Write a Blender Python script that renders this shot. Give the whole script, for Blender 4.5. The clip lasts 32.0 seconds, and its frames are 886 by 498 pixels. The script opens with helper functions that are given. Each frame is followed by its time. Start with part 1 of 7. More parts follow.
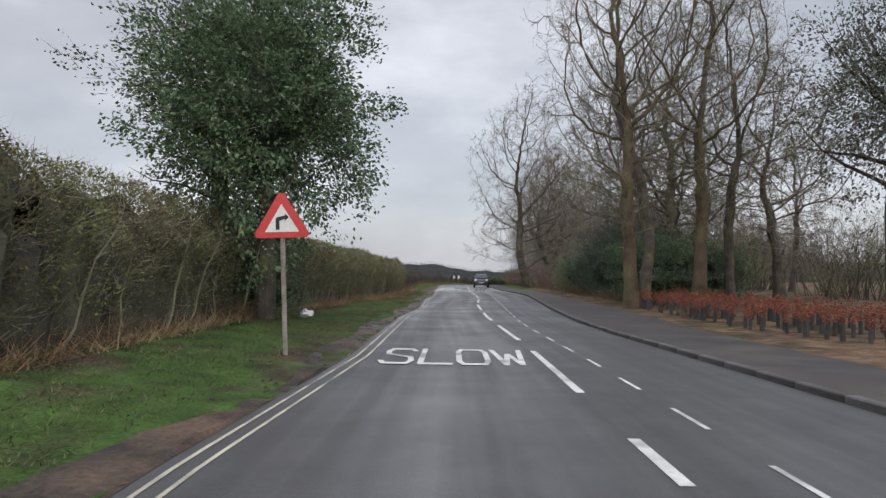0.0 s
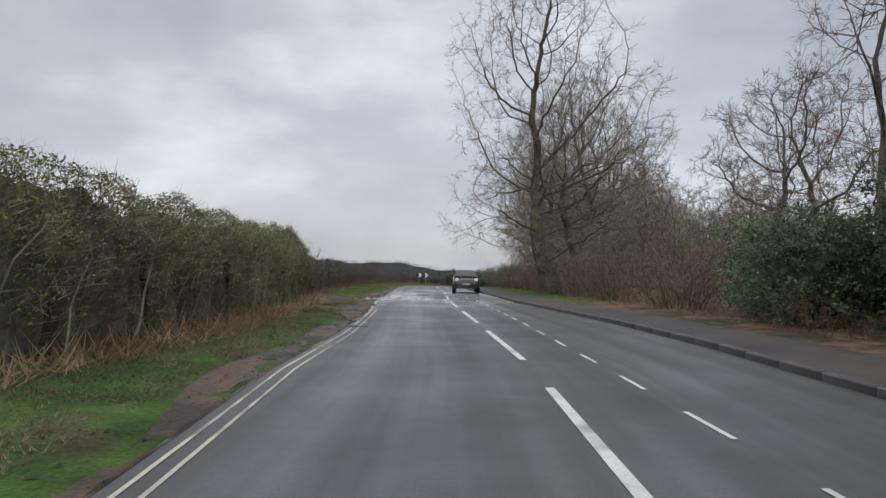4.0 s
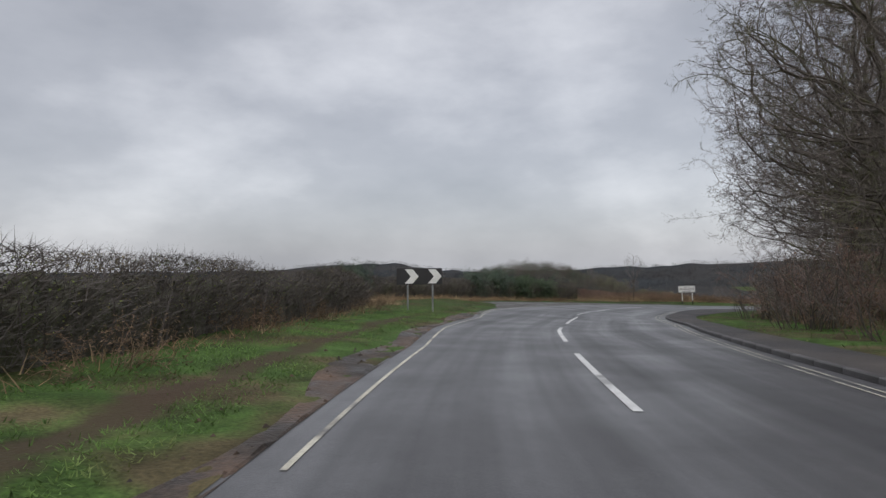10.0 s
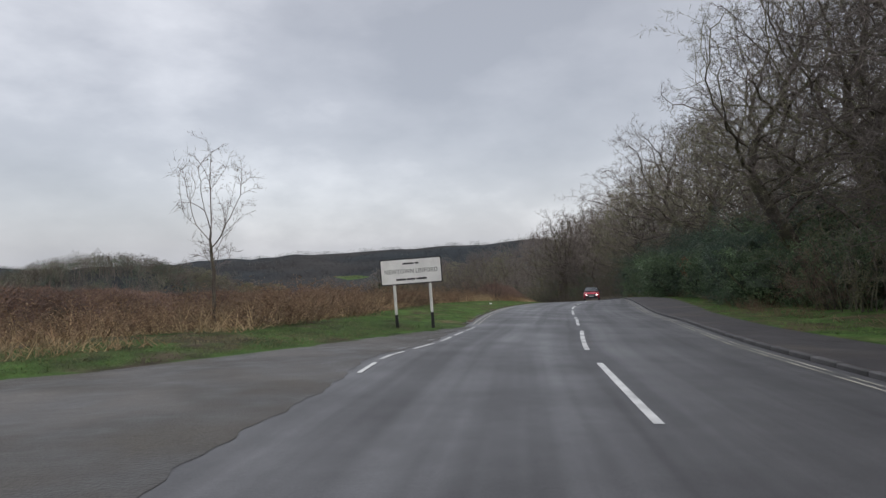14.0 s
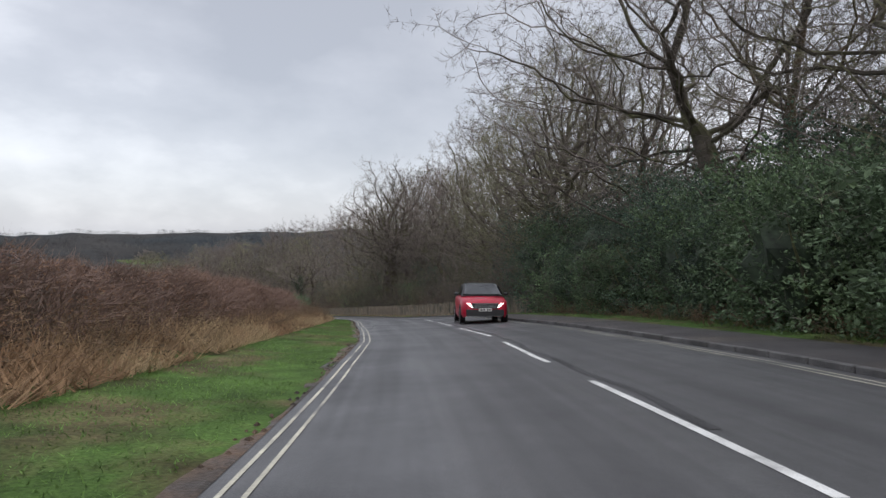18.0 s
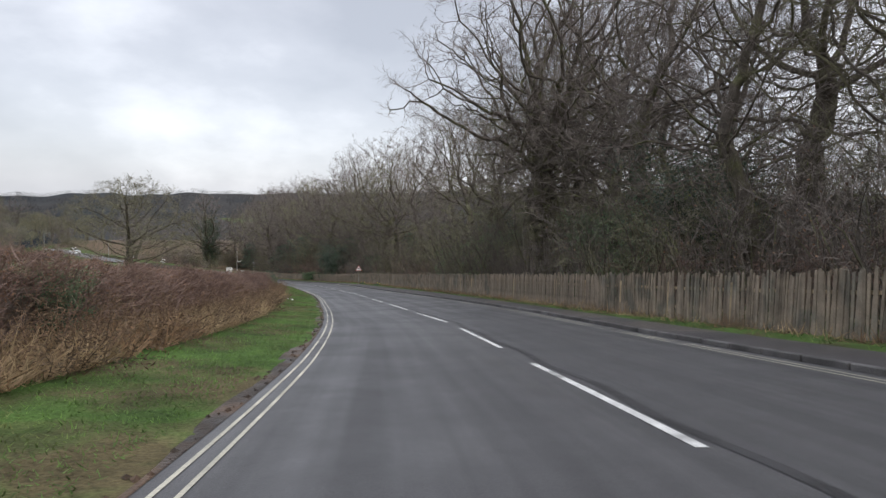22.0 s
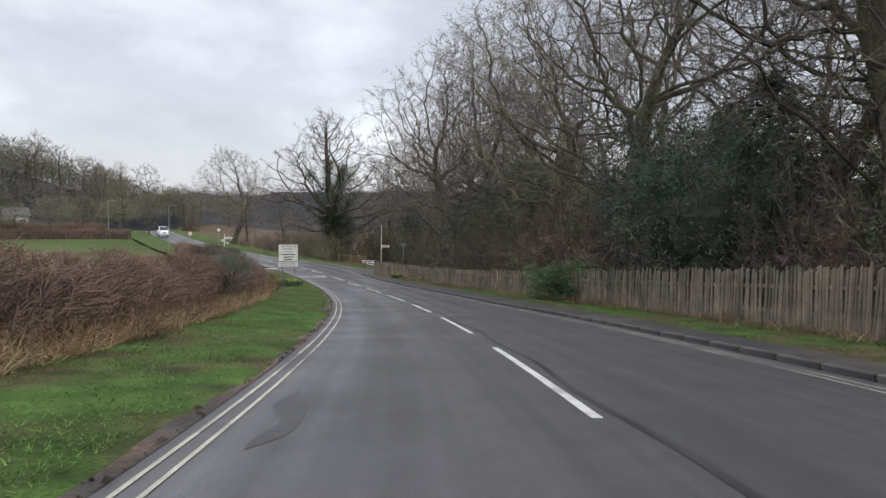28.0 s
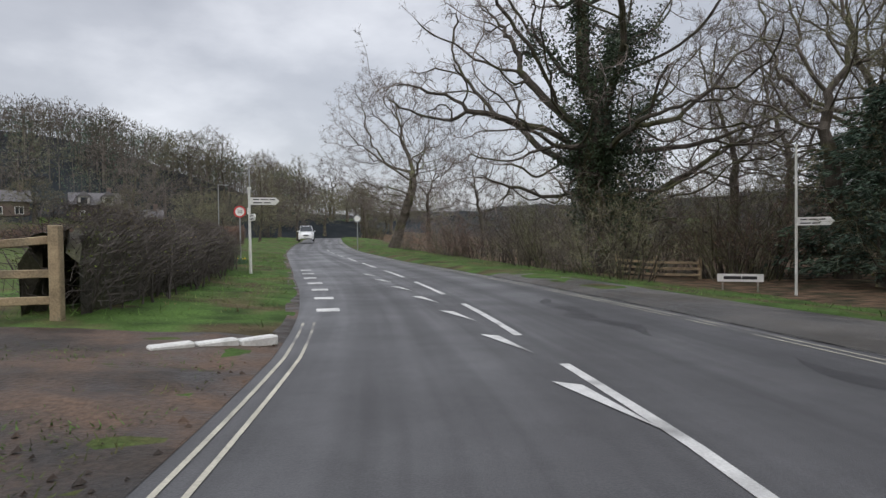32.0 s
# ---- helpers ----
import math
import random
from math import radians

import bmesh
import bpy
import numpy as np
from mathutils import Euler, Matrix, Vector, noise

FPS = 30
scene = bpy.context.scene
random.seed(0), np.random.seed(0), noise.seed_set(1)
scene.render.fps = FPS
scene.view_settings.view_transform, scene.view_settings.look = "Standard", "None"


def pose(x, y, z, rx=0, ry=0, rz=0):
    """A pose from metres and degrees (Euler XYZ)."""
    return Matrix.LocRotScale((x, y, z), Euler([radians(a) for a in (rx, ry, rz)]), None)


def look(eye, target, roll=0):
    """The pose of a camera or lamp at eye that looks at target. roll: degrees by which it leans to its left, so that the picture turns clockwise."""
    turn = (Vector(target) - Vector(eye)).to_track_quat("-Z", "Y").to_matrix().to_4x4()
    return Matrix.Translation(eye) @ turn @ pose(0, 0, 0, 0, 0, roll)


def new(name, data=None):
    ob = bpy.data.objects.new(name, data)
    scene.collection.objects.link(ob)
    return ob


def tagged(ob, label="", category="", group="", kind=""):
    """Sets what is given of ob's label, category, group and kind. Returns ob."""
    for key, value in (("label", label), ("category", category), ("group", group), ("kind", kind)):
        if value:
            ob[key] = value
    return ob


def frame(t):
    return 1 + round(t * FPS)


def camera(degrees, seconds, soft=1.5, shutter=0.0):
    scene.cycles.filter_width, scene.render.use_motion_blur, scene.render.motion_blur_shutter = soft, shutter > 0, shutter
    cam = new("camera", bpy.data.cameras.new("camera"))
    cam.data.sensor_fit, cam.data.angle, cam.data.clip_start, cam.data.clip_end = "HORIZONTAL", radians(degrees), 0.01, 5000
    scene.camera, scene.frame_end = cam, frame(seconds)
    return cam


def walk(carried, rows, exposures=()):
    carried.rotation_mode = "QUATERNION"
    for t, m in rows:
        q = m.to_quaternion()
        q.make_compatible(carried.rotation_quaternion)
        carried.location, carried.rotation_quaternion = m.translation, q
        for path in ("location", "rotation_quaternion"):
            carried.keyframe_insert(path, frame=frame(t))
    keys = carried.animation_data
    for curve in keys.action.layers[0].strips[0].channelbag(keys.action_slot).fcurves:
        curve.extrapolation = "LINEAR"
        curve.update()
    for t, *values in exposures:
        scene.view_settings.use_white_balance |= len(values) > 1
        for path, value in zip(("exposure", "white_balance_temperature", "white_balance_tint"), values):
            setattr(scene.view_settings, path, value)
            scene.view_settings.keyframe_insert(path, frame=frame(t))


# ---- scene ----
import collections

# ---------------- camera ----------------
PATH = [
    (0.0, 0.00, 0.00, 0.00, 92.05, -0.14, -0.00),
    (0.5, 0.03, 3.06, -0.08, 91.92, -0.32, -0.39),
    (1.0, 0.17, 6.28, -0.15, 91.92, -0.07, -0.49),
    (1.5, 0.22, 9.69, -0.20, 91.91, 0.85, -0.78),
    (2.0, 0.21, 13.31, -0.23, 91.87, 1.33, -1.31),
    (2.5, 0.24, 17.16, -0.27, 91.81, 1.07, -2.01),
    (3.0, 0.33, 21.25, -0.31, 91.88, 0.48, -2.55),
    (3.5, 0.45, 25.57, -0.36, 91.97, -0.28, -2.88),
    (4.0, 0.59, 30.13, -0.39, 92.02, -1.03, -2.98),
    (4.5, 0.74, 34.90, -0.43, 92.01, -1.60, -2.86),
    (5.0, 0.72, 39.87, -0.45, 91.95, -1.79, -2.54),
    (5.5, 0.67, 44.96, -0.46, 92.00, -1.62, -2.45),
    (6.0, 0.81, 50.13, -0.52, 92.01, -1.12, -2.08),
    (6.5, 0.86, 55.38, -0.55, 92.06, -0.12, -2.12),
    (7.0, 1.02, 60.73, -0.53, 92.16, 0.34, -1.86),
    (7.5, 1.05, 66.20, -0.51, 92.23, 0.56, -1.56),
    (8.0, 1.01, 71.83, -0.51, 92.36, 0.55, -1.51),
    (8.5, 1.09, 77.63, -0.55, 92.23, 0.58, -1.54),
    (9.0, 1.26, 83.64, -0.65, 92.25, 0.58, -1.71),
    (9.5, 1.51, 89.86, -0.72, 92.16, 0.56, -2.25),
    (10.0, 1.91, 96.26, -0.80, 92.06, 0.47, -3.15),
    (10.5, 2.41, 102.80, -0.92, 91.88, 0.52, -5.05),
    (11.0, 3.36, 109.34, -1.06, 91.74, 0.74, -8.17),
    (11.5, 4.37, 115.86, -1.21, 91.45, 1.29, -13.29),
    (12.0, 6.13, 122.20, -1.39, 91.32, 1.91, -19.69),
    (12.5, 8.60, 128.27, -1.60, 91.23, 2.46, -26.47),
    (13.0, 11.75, 133.99, -1.83, 91.02, 2.79, -32.46),
    (13.5, 15.65, 139.18, -2.08, 90.91, 2.59, -35.08),
    (14.0, 19.73, 144.22, -2.35, 90.74, 1.95, -37.60),
    (14.5, 24.03, 149.01, -2.69, 90.32, 1.40, -40.76),
    (15.0, 28.29, 153.87, -3.01, 90.16, 1.53, -44.08),
    (15.5, 32.84, 158.50, -3.32, 90.20, 2.01, -47.23),
    (16.0, 37.65, 162.92, -3.63, 90.33, 2.45, -49.88),
    (16.5, 42.67, 167.18, -3.96, 90.38, 2.39, -51.72),
    (17.0, 47.85, 171.33, -4.31, 90.08, 1.25, -52.46),
    (17.5, 53.12, 175.42, -4.70, 90.09, 0.29, -52.96),
    (18.0, 58.33, 179.63, -5.13, 89.92, -0.59, -53.20),
    (18.5, 63.52, 183.87, -5.60, 89.67, -1.74, -51.45),
    (19.0, 68.71, 188.11, -6.12, 89.14, -2.65, -50.14),
    (19.5, 73.72, 192.64, -6.67, 88.79, -2.96, -48.80),
    (20.0, 78.69, 197.35, -7.26, 88.32, -2.84, -47.98),
    (20.5, 83.69, 202.18, -7.89, 87.98, -2.53, -46.73),
    (21.0, 88.67, 207.20, -8.58, 87.77, -2.23, -45.52),
    (21.5, 93.48, 212.52, -9.34, 87.35, -1.56, -44.51),
    (22.0, 98.19, 218.05, -10.17, 86.77, -1.05, -43.23),
    (22.5, 102.92, 223.71, -11.03, 86.47, -0.79, -40.93),
    (23.0, 107.36, 229.76, -11.88, 86.42, -0.77, -38.49),
    (23.5, 111.65, 236.10, -12.71, 86.28, -0.88, -36.35),
    (24.0, 115.83, 242.68, -13.49, 86.43, -1.02, -34.58),
    (24.5, 120.03, 249.34, -14.26, 86.58, -1.30, -32.69),
    (25.0, 124.14, 256.12, -15.05, 86.66, -0.92, -31.01),
    (25.5, 128.12, 263.01, -15.83, 86.76, -0.69, -29.74),
    (26.0, 131.89, 270.06, -16.61, 86.88, -0.83, -28.71),
    (26.5, 135.54, 277.18, -17.40, 86.98, -1.17, -27.78),
    (27.0, 139.08, 284.37, -18.18, 87.04, -1.48, -26.83),
    (27.5, 142.49, 291.60, -18.97, 87.07, -1.52, -25.82),
    (28.0, 145.69, 298.88, -19.76, 87.10, -0.96, -24.80),
    (28.5, 148.54, 306.21, -20.50, 87.04, -0.33, -23.29),
    (29.0, 151.09, 313.45, -21.20, 87.19, 0.44, -20.62),
    (29.5, 153.20, 320.57, -21.87, 87.39, 0.71, -18.36),
    (30.0, 154.90, 327.49, -22.45, 87.48, 0.52, -15.27),
    (30.5, 156.20, 334.15, -22.94, 87.62, 0.59, -12.16),
    (31.0, 157.13, 340.52, -23.32, 87.89, 0.73, -9.41),
    (31.5, 157.71, 346.56, -23.58, 88.27, 0.78, -6.95),
    (32.0, 158.01, 352.29, -23.73, 88.69, 0.80, -5.01),
]
cam = camera(69.44, 32.0, soft=1.4)
walk(cam, [(t, pose(x, y, z, rx, ry, rz)) for t, x, y, z, rx, ry, rz in PATH], exposures=[(0.0, 0.0), (4.0, -0.08), (8.0, -0.28), (11.0, -0.3), (13.0, -0.16), (14.0, -0.1), (17.5, 0.12), (20.0, 0.27), (24.0, 0.3), (28.0, 0.25), (30.0, 0.12), (31.0, 0.0), (32.0, -0.05)])

# ---------------- sky and light ----------------
SUN_UP, SUN_TURN = radians(38), radians(200)
world = bpy.data.worlds.new("overcast_sky")
scene.world = world
world.use_nodes = True


def build_world():
    nt = world.node_tree
    nt.nodes.clear()
    N = nt.nodes.new
    out = N("ShaderNodeOutputWorld")
    sky = N("ShaderNodeTexSky")
    sky.sky_type, sky.sun_disc = "NISHITA", False
    sky.sun_elevation, sky.sun_rotation, sky.air_density, sky.dust_density = SUN_UP, SUN_TURN, 1.0, 3.0
    coord = N("ShaderNodeTexCoord")
    flat = N("ShaderNodeMapping")
    flat.inputs["Scale"].default_value = (1.0, 1.0, 2.1)
    nt.links.new(coord.outputs["Generated"], flat.inputs["Vector"])
    big = N("ShaderNodeTexNoise")
    big.inputs["Scale"].default_value, big.inputs["Detail"].default_value, big.inputs["Roughness"].default_value = 2.3, 7.0, 0.52
    nt.links.new(flat.outputs["Vector"], big.inputs["Vector"])
    ramp = N("ShaderNodeValToRGB")
    e = ramp.color_ramp.elements
    e[0].position, e[0].color = 0.34, (0.41, 0.419, 0.457, 1)
    e[1].position, e[1].color = 0.66, (0.785, 0.79, 0.828, 1)
    m = e.new(0.5)
    m.color = (0.53, 0.537, 0.577, 1)
    nt.links.new(big.outputs["Fac"], ramp.inputs["Fac"])
    dim = N("ShaderNodeMix")
    dim.data_type = "RGBA"
    dim.inputs["Factor"].default_value = 0.03
    nt.links.new(ramp.outputs["Color"], dim.inputs["A"])
    nt.links.new(sky.outputs["Color"], dim.inputs["B"])
    bg = N("ShaderNodeBackground")
    bg.inputs["Strength"].default_value = 1.0
    # the overcast is brighter towards the zenith and in a band above the horizon
    sep = N("ShaderNodeSeparateXYZ")
    nt.links.new(coord.outputs["Generated"], sep.inputs["Vector"])
    lift = N("ShaderNodeMapRange")
    lift.interpolation_type = "SMOOTHSTEP"
    for k, v in (("From Min", 0.36), ("From Max", 0.95), ("To Min", 1.0), ("To Max", 2.5)):
        lift.inputs[k].default_value = v
    nt.links.new(sep.outputs["Z"], lift.inputs["Value"])
    low = N("ShaderNodeMapRange")
    low.interpolation_type = "SMOOTHSTEP"
    for k, v in (("From Min", 0.02), ("From Max", 0.24), ("To Min", 1.1), ("To Max", 1.0)):
        low.inputs[k].default_value = v
    nt.links.new(sep.outputs["Z"], low.inputs["Value"])
    both = N("ShaderNodeMath")
    both.operation = "MULTIPLY"
    nt.links.new(lift.outputs["Result"], both.inputs[0])
    nt.links.new(low.outputs["Result"], both.inputs[1])
    up = N("ShaderNodeVectorMath")
    up.operation = "SCALE"
    nt.links.new(dim.outputs["Result"], up.inputs[0])
    nt.links.new(both.outputs["Value"], up.inputs["Scale"])
    nt.links.new(up.outputs["Vector"], bg.inputs["Color"])
    nt.links.new(bg.outputs["Background"], out.inputs["Surface"])


build_world()
sun = new("sun", bpy.data.lights.new("sun", "SUN"))
sun.data.energy, sun.data.angle, sun.data.color = 0.9, radians(50), (1.0, 0.97, 0.93)
sun.matrix_world = look((0, 0, 50), (-math.sin(SUN_TURN) * -1 * math.cos(SUN_UP) * 10, math.cos(SUN_TURN) * -1 * math.cos(SUN_UP) * 10, 50 - 10 * math.sin(SUN_UP)))

# ---------------- plan of the road ----------------
ROAD = [
    (-0.3, -38.0, -0.84), (-0.1, -12.0, -1.07), (0.2, 8.0, -1.33), (0.5, 28.0, -1.54), (0.8, 48.0, -1.66), (1.0, 66.0, -1.69),
    (1.3, 84.0, -1.82), (2.1, 98.0, -2.01), (3.2, 107.9, -2.20), (4.8, 116.7, -2.41), (7.5, 125.3, -2.67), (11.6, 133.2, -2.98),
    (17.4, 141.3, -3.37), (24.6, 149.7, -3.90), (32.9, 158.4, -4.48), (43.3, 167.6, -5.18), (55.8, 177.6, -6.10), (68.2, 187.8, -7.25),
    (81.4, 200.0, -8.78), (95.1, 214.5, -10.82), (107.6, 230.2, -13.09), (118.5, 246.9, -15.15), (129.6, 265.9, -17.32), (139.6, 285.5, -19.47),
    (148.3, 305.7, -21.61), (153.7, 322.8, -23.22), (156.8, 338.5, -24.35), (157.8, 349.5, -24.81), (158.1, 359.5, -25.00), (157.7, 366.5, -25.05),
    (156.7, 374.5, -25.05), (154.7, 386.5, -25.00), (152.2, 402.5, -24.90), (149.5, 427.5, -24.60), (147.0, 457.5, -24.10),
]
BANK = [(-30, -0.0), (-15, -0.0), (0, -0.1), (15, 0.9), (30, -0.9), (45, -1.5), (60, 0.2), (75, 0.6), (90, 0.5), (105, 0.6), (120, 1.7), (135, 2.6), (150, 1.9), (165, 1.8), (180, 2.2), (195, 0.2), (210, -2.0), (225, -2.8), (240, -2.3), (255, -1.2), (270, -0.8), (285, -1.0), (300, -1.0), (315, -0.8), (330, -1.3), (345, -1.3), (360, -0.2), (375, 0.6), (390, 0.6), (405, 0.8), (440, 0)]


def spline(rows, step=1.0):
    p = [Vector(r) for r in rows]
    p = [p[0] * 2 - p[1]] + p + [p[-1] * 2 - p[-2]]
    out = []
    for a, b, c, d in zip(p, p[1:], p[2:], p[3:]):
        n = max(2, int((c - b).length / step))
        for i in range(n):
            u = i / n
            out.append(0.5 * (2 * b + (c - a) * u + (2 * a - 5 * b + 4 * c - d) * u * u + (3 * b - a - 3 * c + d) * u ** 3))
    out.append(p[-2])
    return np.array([tuple(v) for v in out])


LINE = spline(ROAD)
_len = np.hypot(np.diff(LINE[:, 0]), np.diff(LINE[:, 1]))
SS = np.concatenate([[0.0], np.cumsum(_len)])
SS -= SS[np.argmin(LINE[:, 0] ** 2 + LINE[:, 1] ** 2)]
TX, TY = np.gradient(LINE[:, 0]), np.gradient(LINE[:, 1])
_l = np.hypot(TX, TY)
TX, TY = TX / _l, TY / _l


def table(rows):
    a = np.array(rows, float)
    return lambda s: np.interp(s, a[:, 0], a[:, 1])


bank = table(BANK)
CENTRE = table([(-40, 1.4), (12, 1.32), (21, 1.05), (30, 1.09), (38, 1.5), (58, 1.44), (70, 1.74), (78, 1.72), (87, 1.64), (92, 1.55), (102, 1.54), (113, 1.83), (117, 2.18), (122, 2.41), (126, 2.12), (132, 1.97), (139, 1.23), (145, 1.18), (152, 1.36), (161, 1.76), (166, 2.17), (172, 2.3), (185, 2.04), (192, 2.07), (198, 2.31), (204, 2.38), (212, 2.17), (217.8, 2.29), (223, 2.02), (230, 2.0), (239, 2.31), (246, 2.32), (251, 2.24), (260, 2.21), (266, 2.11), (275, 2.1), (280, 1.82), (295, 1.47), (306, 1.4), (310, 1.2), (320, 1.05), (330, 1.2), (347, 1.68), (396, 1.4), (399, 1.6), (404, 1.62), (409, 1.69), (413, 1.54), (460, 1.25)])
LEFT = table([(-40, -1.6), (4, -1.72), (10, -1.43), (21, -1.54), (25, -1.33), (28, -1.26), (38, -1.48), (43, -1.28), (52, -1.31), (54, -1.38), (60, -1.45), (70, -1.28), (83, -1.33), (87, -1.48), (92, -1.33), (108, -1.02), (113, -1.18), (119, -0.92), (126, -1.76), (132, -1.8), (136, -1.71), (140, -1.8), (159, -1.85), (162, -1.2), (167, -0.8), (175, -1.1), (185, -1.29), (192, -1.24), (197, -1.04), (200, -0.98), (212, -1.03), (218, -0.94), (231, -1.37), (250, -1.18), (266, -1.14), (290, -1.4), (294, -1.39), (306, -1.56), (311, -1.75), (328, -1.85), (340, -1.4), (350, -1.31), (384, -1.18), (390, -1.09), (397, -1.06), (403, -0.96), (412, -1.0), (426, -1.6), (460, -1.5)])
RIGHT = table([(-40, 3.9), (6, 3.7), (19, 3.37), (25, 3.56), (40, 4.41), (60, 4.05), (90, 3.91), (96, 3.99), (107, 4.75), (118, 5.73), (122, 5.67), (128, 5.52), (133, 5.35), (143, 4.47), (148, 4.31), (151, 4.39), (162, 4.99), (167, 5.43), (172, 5.74), (189, 5.68), (195, 5.55), (200, 5.67), (210, 5.4), (220, 5.03), (226, 4.57), (241, 5.35), (248, 5.2), (251, 5.25), (262, 5.79), (266, 5.74), (278, 5.67), (293, 5.2), (296, 5.08), (304, 4.65), (308, 4.48), (323, 4.3), (348, 4.6), (356, 5.01), (361, 5.06), (368, 4.98), (385, 4.43), (397, 4.07), (398, 4.07), (404, 4.22), (408, 4.6), (411, 4.81), (419, 4.3), (436, 3.4), (460, 3.3)])
WALKWAY = table([(-40, 5.8), (8, 5.7), (20, 6.2), (58, 6.0), (61, 6.4), (93, 6.1), (105, 6.15), (118, 7.0), (149, 7.2), (166, 7.4), (184, 8.6), (202, 8.9), (212, 7.6), (226, 6.8), (241, 7.3), (262, 7.6), (280, 6.95), (296, 6.7), (311, 6.45), (318, 6.1), (340, 6.1), (357, 6.0), (367, 6.4), (388, 6.3), (398, 5.5), (405, 5.3), (412, 7.4), (416, 7.2), (423, 5.8), (437, 4.2), (460, 4.0)])
HEDGE = table([(-40, -5.2), (17, -5.2), (30, -4.6), (40, -3.7), (52, -3.7), (56, -4.3), (93, -4.3), (116, -4.4), (122, -6.0), (127, -9.5), (133, -12), (148, -13), (156, -10), (162, -6.5), (170, -5.5), (185, -6.0), (205, -5.4), (218, -5.2), (230, -5.0), (240, -4.7), (278, -4.4), (300, -4.8), (357, -4.3), (387, -4.6), (402, -4.7), (407, -4.6), (415, -6.0), (430, -5.0), (460, -4.0)])
FENCE = table([(238, 11.5), (250, 10.2), (262, 9.2), (280, 7.95), (296, 7.75), (315, 7.4), (337, 7.3), (350, 7.9), (362, 8.5), (374, 8.6), (384, 8.0), (394, 7.0), (406.5, 6.1)])
APRON = table([(-40, 0), (126, 0), (129, 0.4), (131, 1.2), (134.8, 2.9), (138, 5.4), (142, 9.0), (147, 8.4), (150.6, 8.1), (153, 7.2), (156.6, 4.7), (157.5, 3.5), (159.3, 2.4), (161.7, 1.6), (166, 0.2), (167, 0), (500, 0)])


def lay(s):
    """x, y, z and the direction of the road at s metres along it."""
    return (np.interp(s, SS, LINE[:, 0]), np.interp(s, SS, LINE[:, 1]), np.interp(s, SS, LINE[:, 2]), np.interp(s, SS, TX), np.interp(s, SS, TY))


def side(s, o):
    """Height of the ground over the road's line, o metres to the right of it."""
    h = -np.tan(np.radians(bank(s))) * np.clip(o, -3.0, 7.0)
    lo, hi = LEFT(s) - 0.35 - APRON(s), RIGHT(s) + 0.3
    dl, dr = np.maximum(lo - o, 0), np.maximum(o - hi, 0)
    h = h + np.minimum(dl * 0.07, 0.22) + np.minimum(dr * 0.5, 0.065)
    fall = np.interp(s, [120, 150, 200, 340, 395], [0, 0.03, 0.06, 0.05, 0.0])
    h = h - np.maximum(dl - 4.5, 0) * fall
    rise = np.interp(s, [20, 60, 150, 210, 300, 390, 420], [0.0, 0.01, 0.02, 0.04, 0.05, 0.02, 0.0])
    h = h - np.interp(s, [409, 416], [0, 0.11]) * np.clip(o - 6.0, 0, 8)
    return h + np.maximum(dr - 4.0, 0) * rise


def at(s, o, up=0.0):
    x, y, z, tx, ty = lay(s)
    return Vector((x + ty * o, y - tx * o, z + side(s, o) + up))


def smooth(a, b, v):
    u = np.clip((v - a) / (b - a), 0, 1)
    return u * u * (3 - 2 * u)


HILLS = [(74, 492, 24.5, 56, 30)]
RIDGE = table([(-180, 6), (-40, 8), (-16, 9), (-12, 15), (-8.5, 20), (-4, 17), (-1, 10), (2, 5), (8, 5), (12, 8), (20, 13), (30, 17), (36, 20), (44, 25), (75, 25), (120, 10), (180, 6)])


def terrain(x, y):
    """Height of the land away from the road; s and o of the nearest stretch of road."""
    x, y = np.asarray(x, float), np.asarray(y, float)
    best, j = np.full(x.shape, 1e12), np.zeros(x.shape, int)
    for k in range(0, len(SS), 3):
        d = (x - LINE[k, 0]) ** 2 + (y - LINE[k, 1]) ** 2
        m = d < best
        best, j = np.where(m, d, best), np.where(m, k, j)
    dx, dy = x - LINE[j, 0], y - LINE[j, 1]
    s, o = SS[j] + dx * TX[j] + dy * TY[j], dx * TY[j] - dy * TX[j]
    s = np.clip(s, SS[0], SS[-1])
    near = np.interp(s, SS, LINE[:, 2]) + side(s, np.clip(o, -90, 70))
    along = 0.45 * x + 0.9 * y
    far = -1.6 - 25.0 * smooth(130, 330, along)
    cx, cy = x - 60, y - 150
    ring, turn = np.hypot(cx, cy), np.degrees(np.arctan2(cx, cy))
    top = RIDGE(turn) - 7 + 1.5 * np.sin(turn * 0.9) + 1.0 * np.sin(turn * 2.3)
    far = np.where(ring > 420, far + (top - far) * smooth(420, 900, ring), far)
    w = smooth(25, 110, np.sqrt(best))
    hill = sum(h * np.exp(-((x - cx) / sx) ** 2 - ((y - cy) / sy) ** 2) for cx, cy, h, sx, sy in HILLS)
    return near * (1 - w) + far * w + hill * smooth(14, 40, np.sqrt(best)), s, o


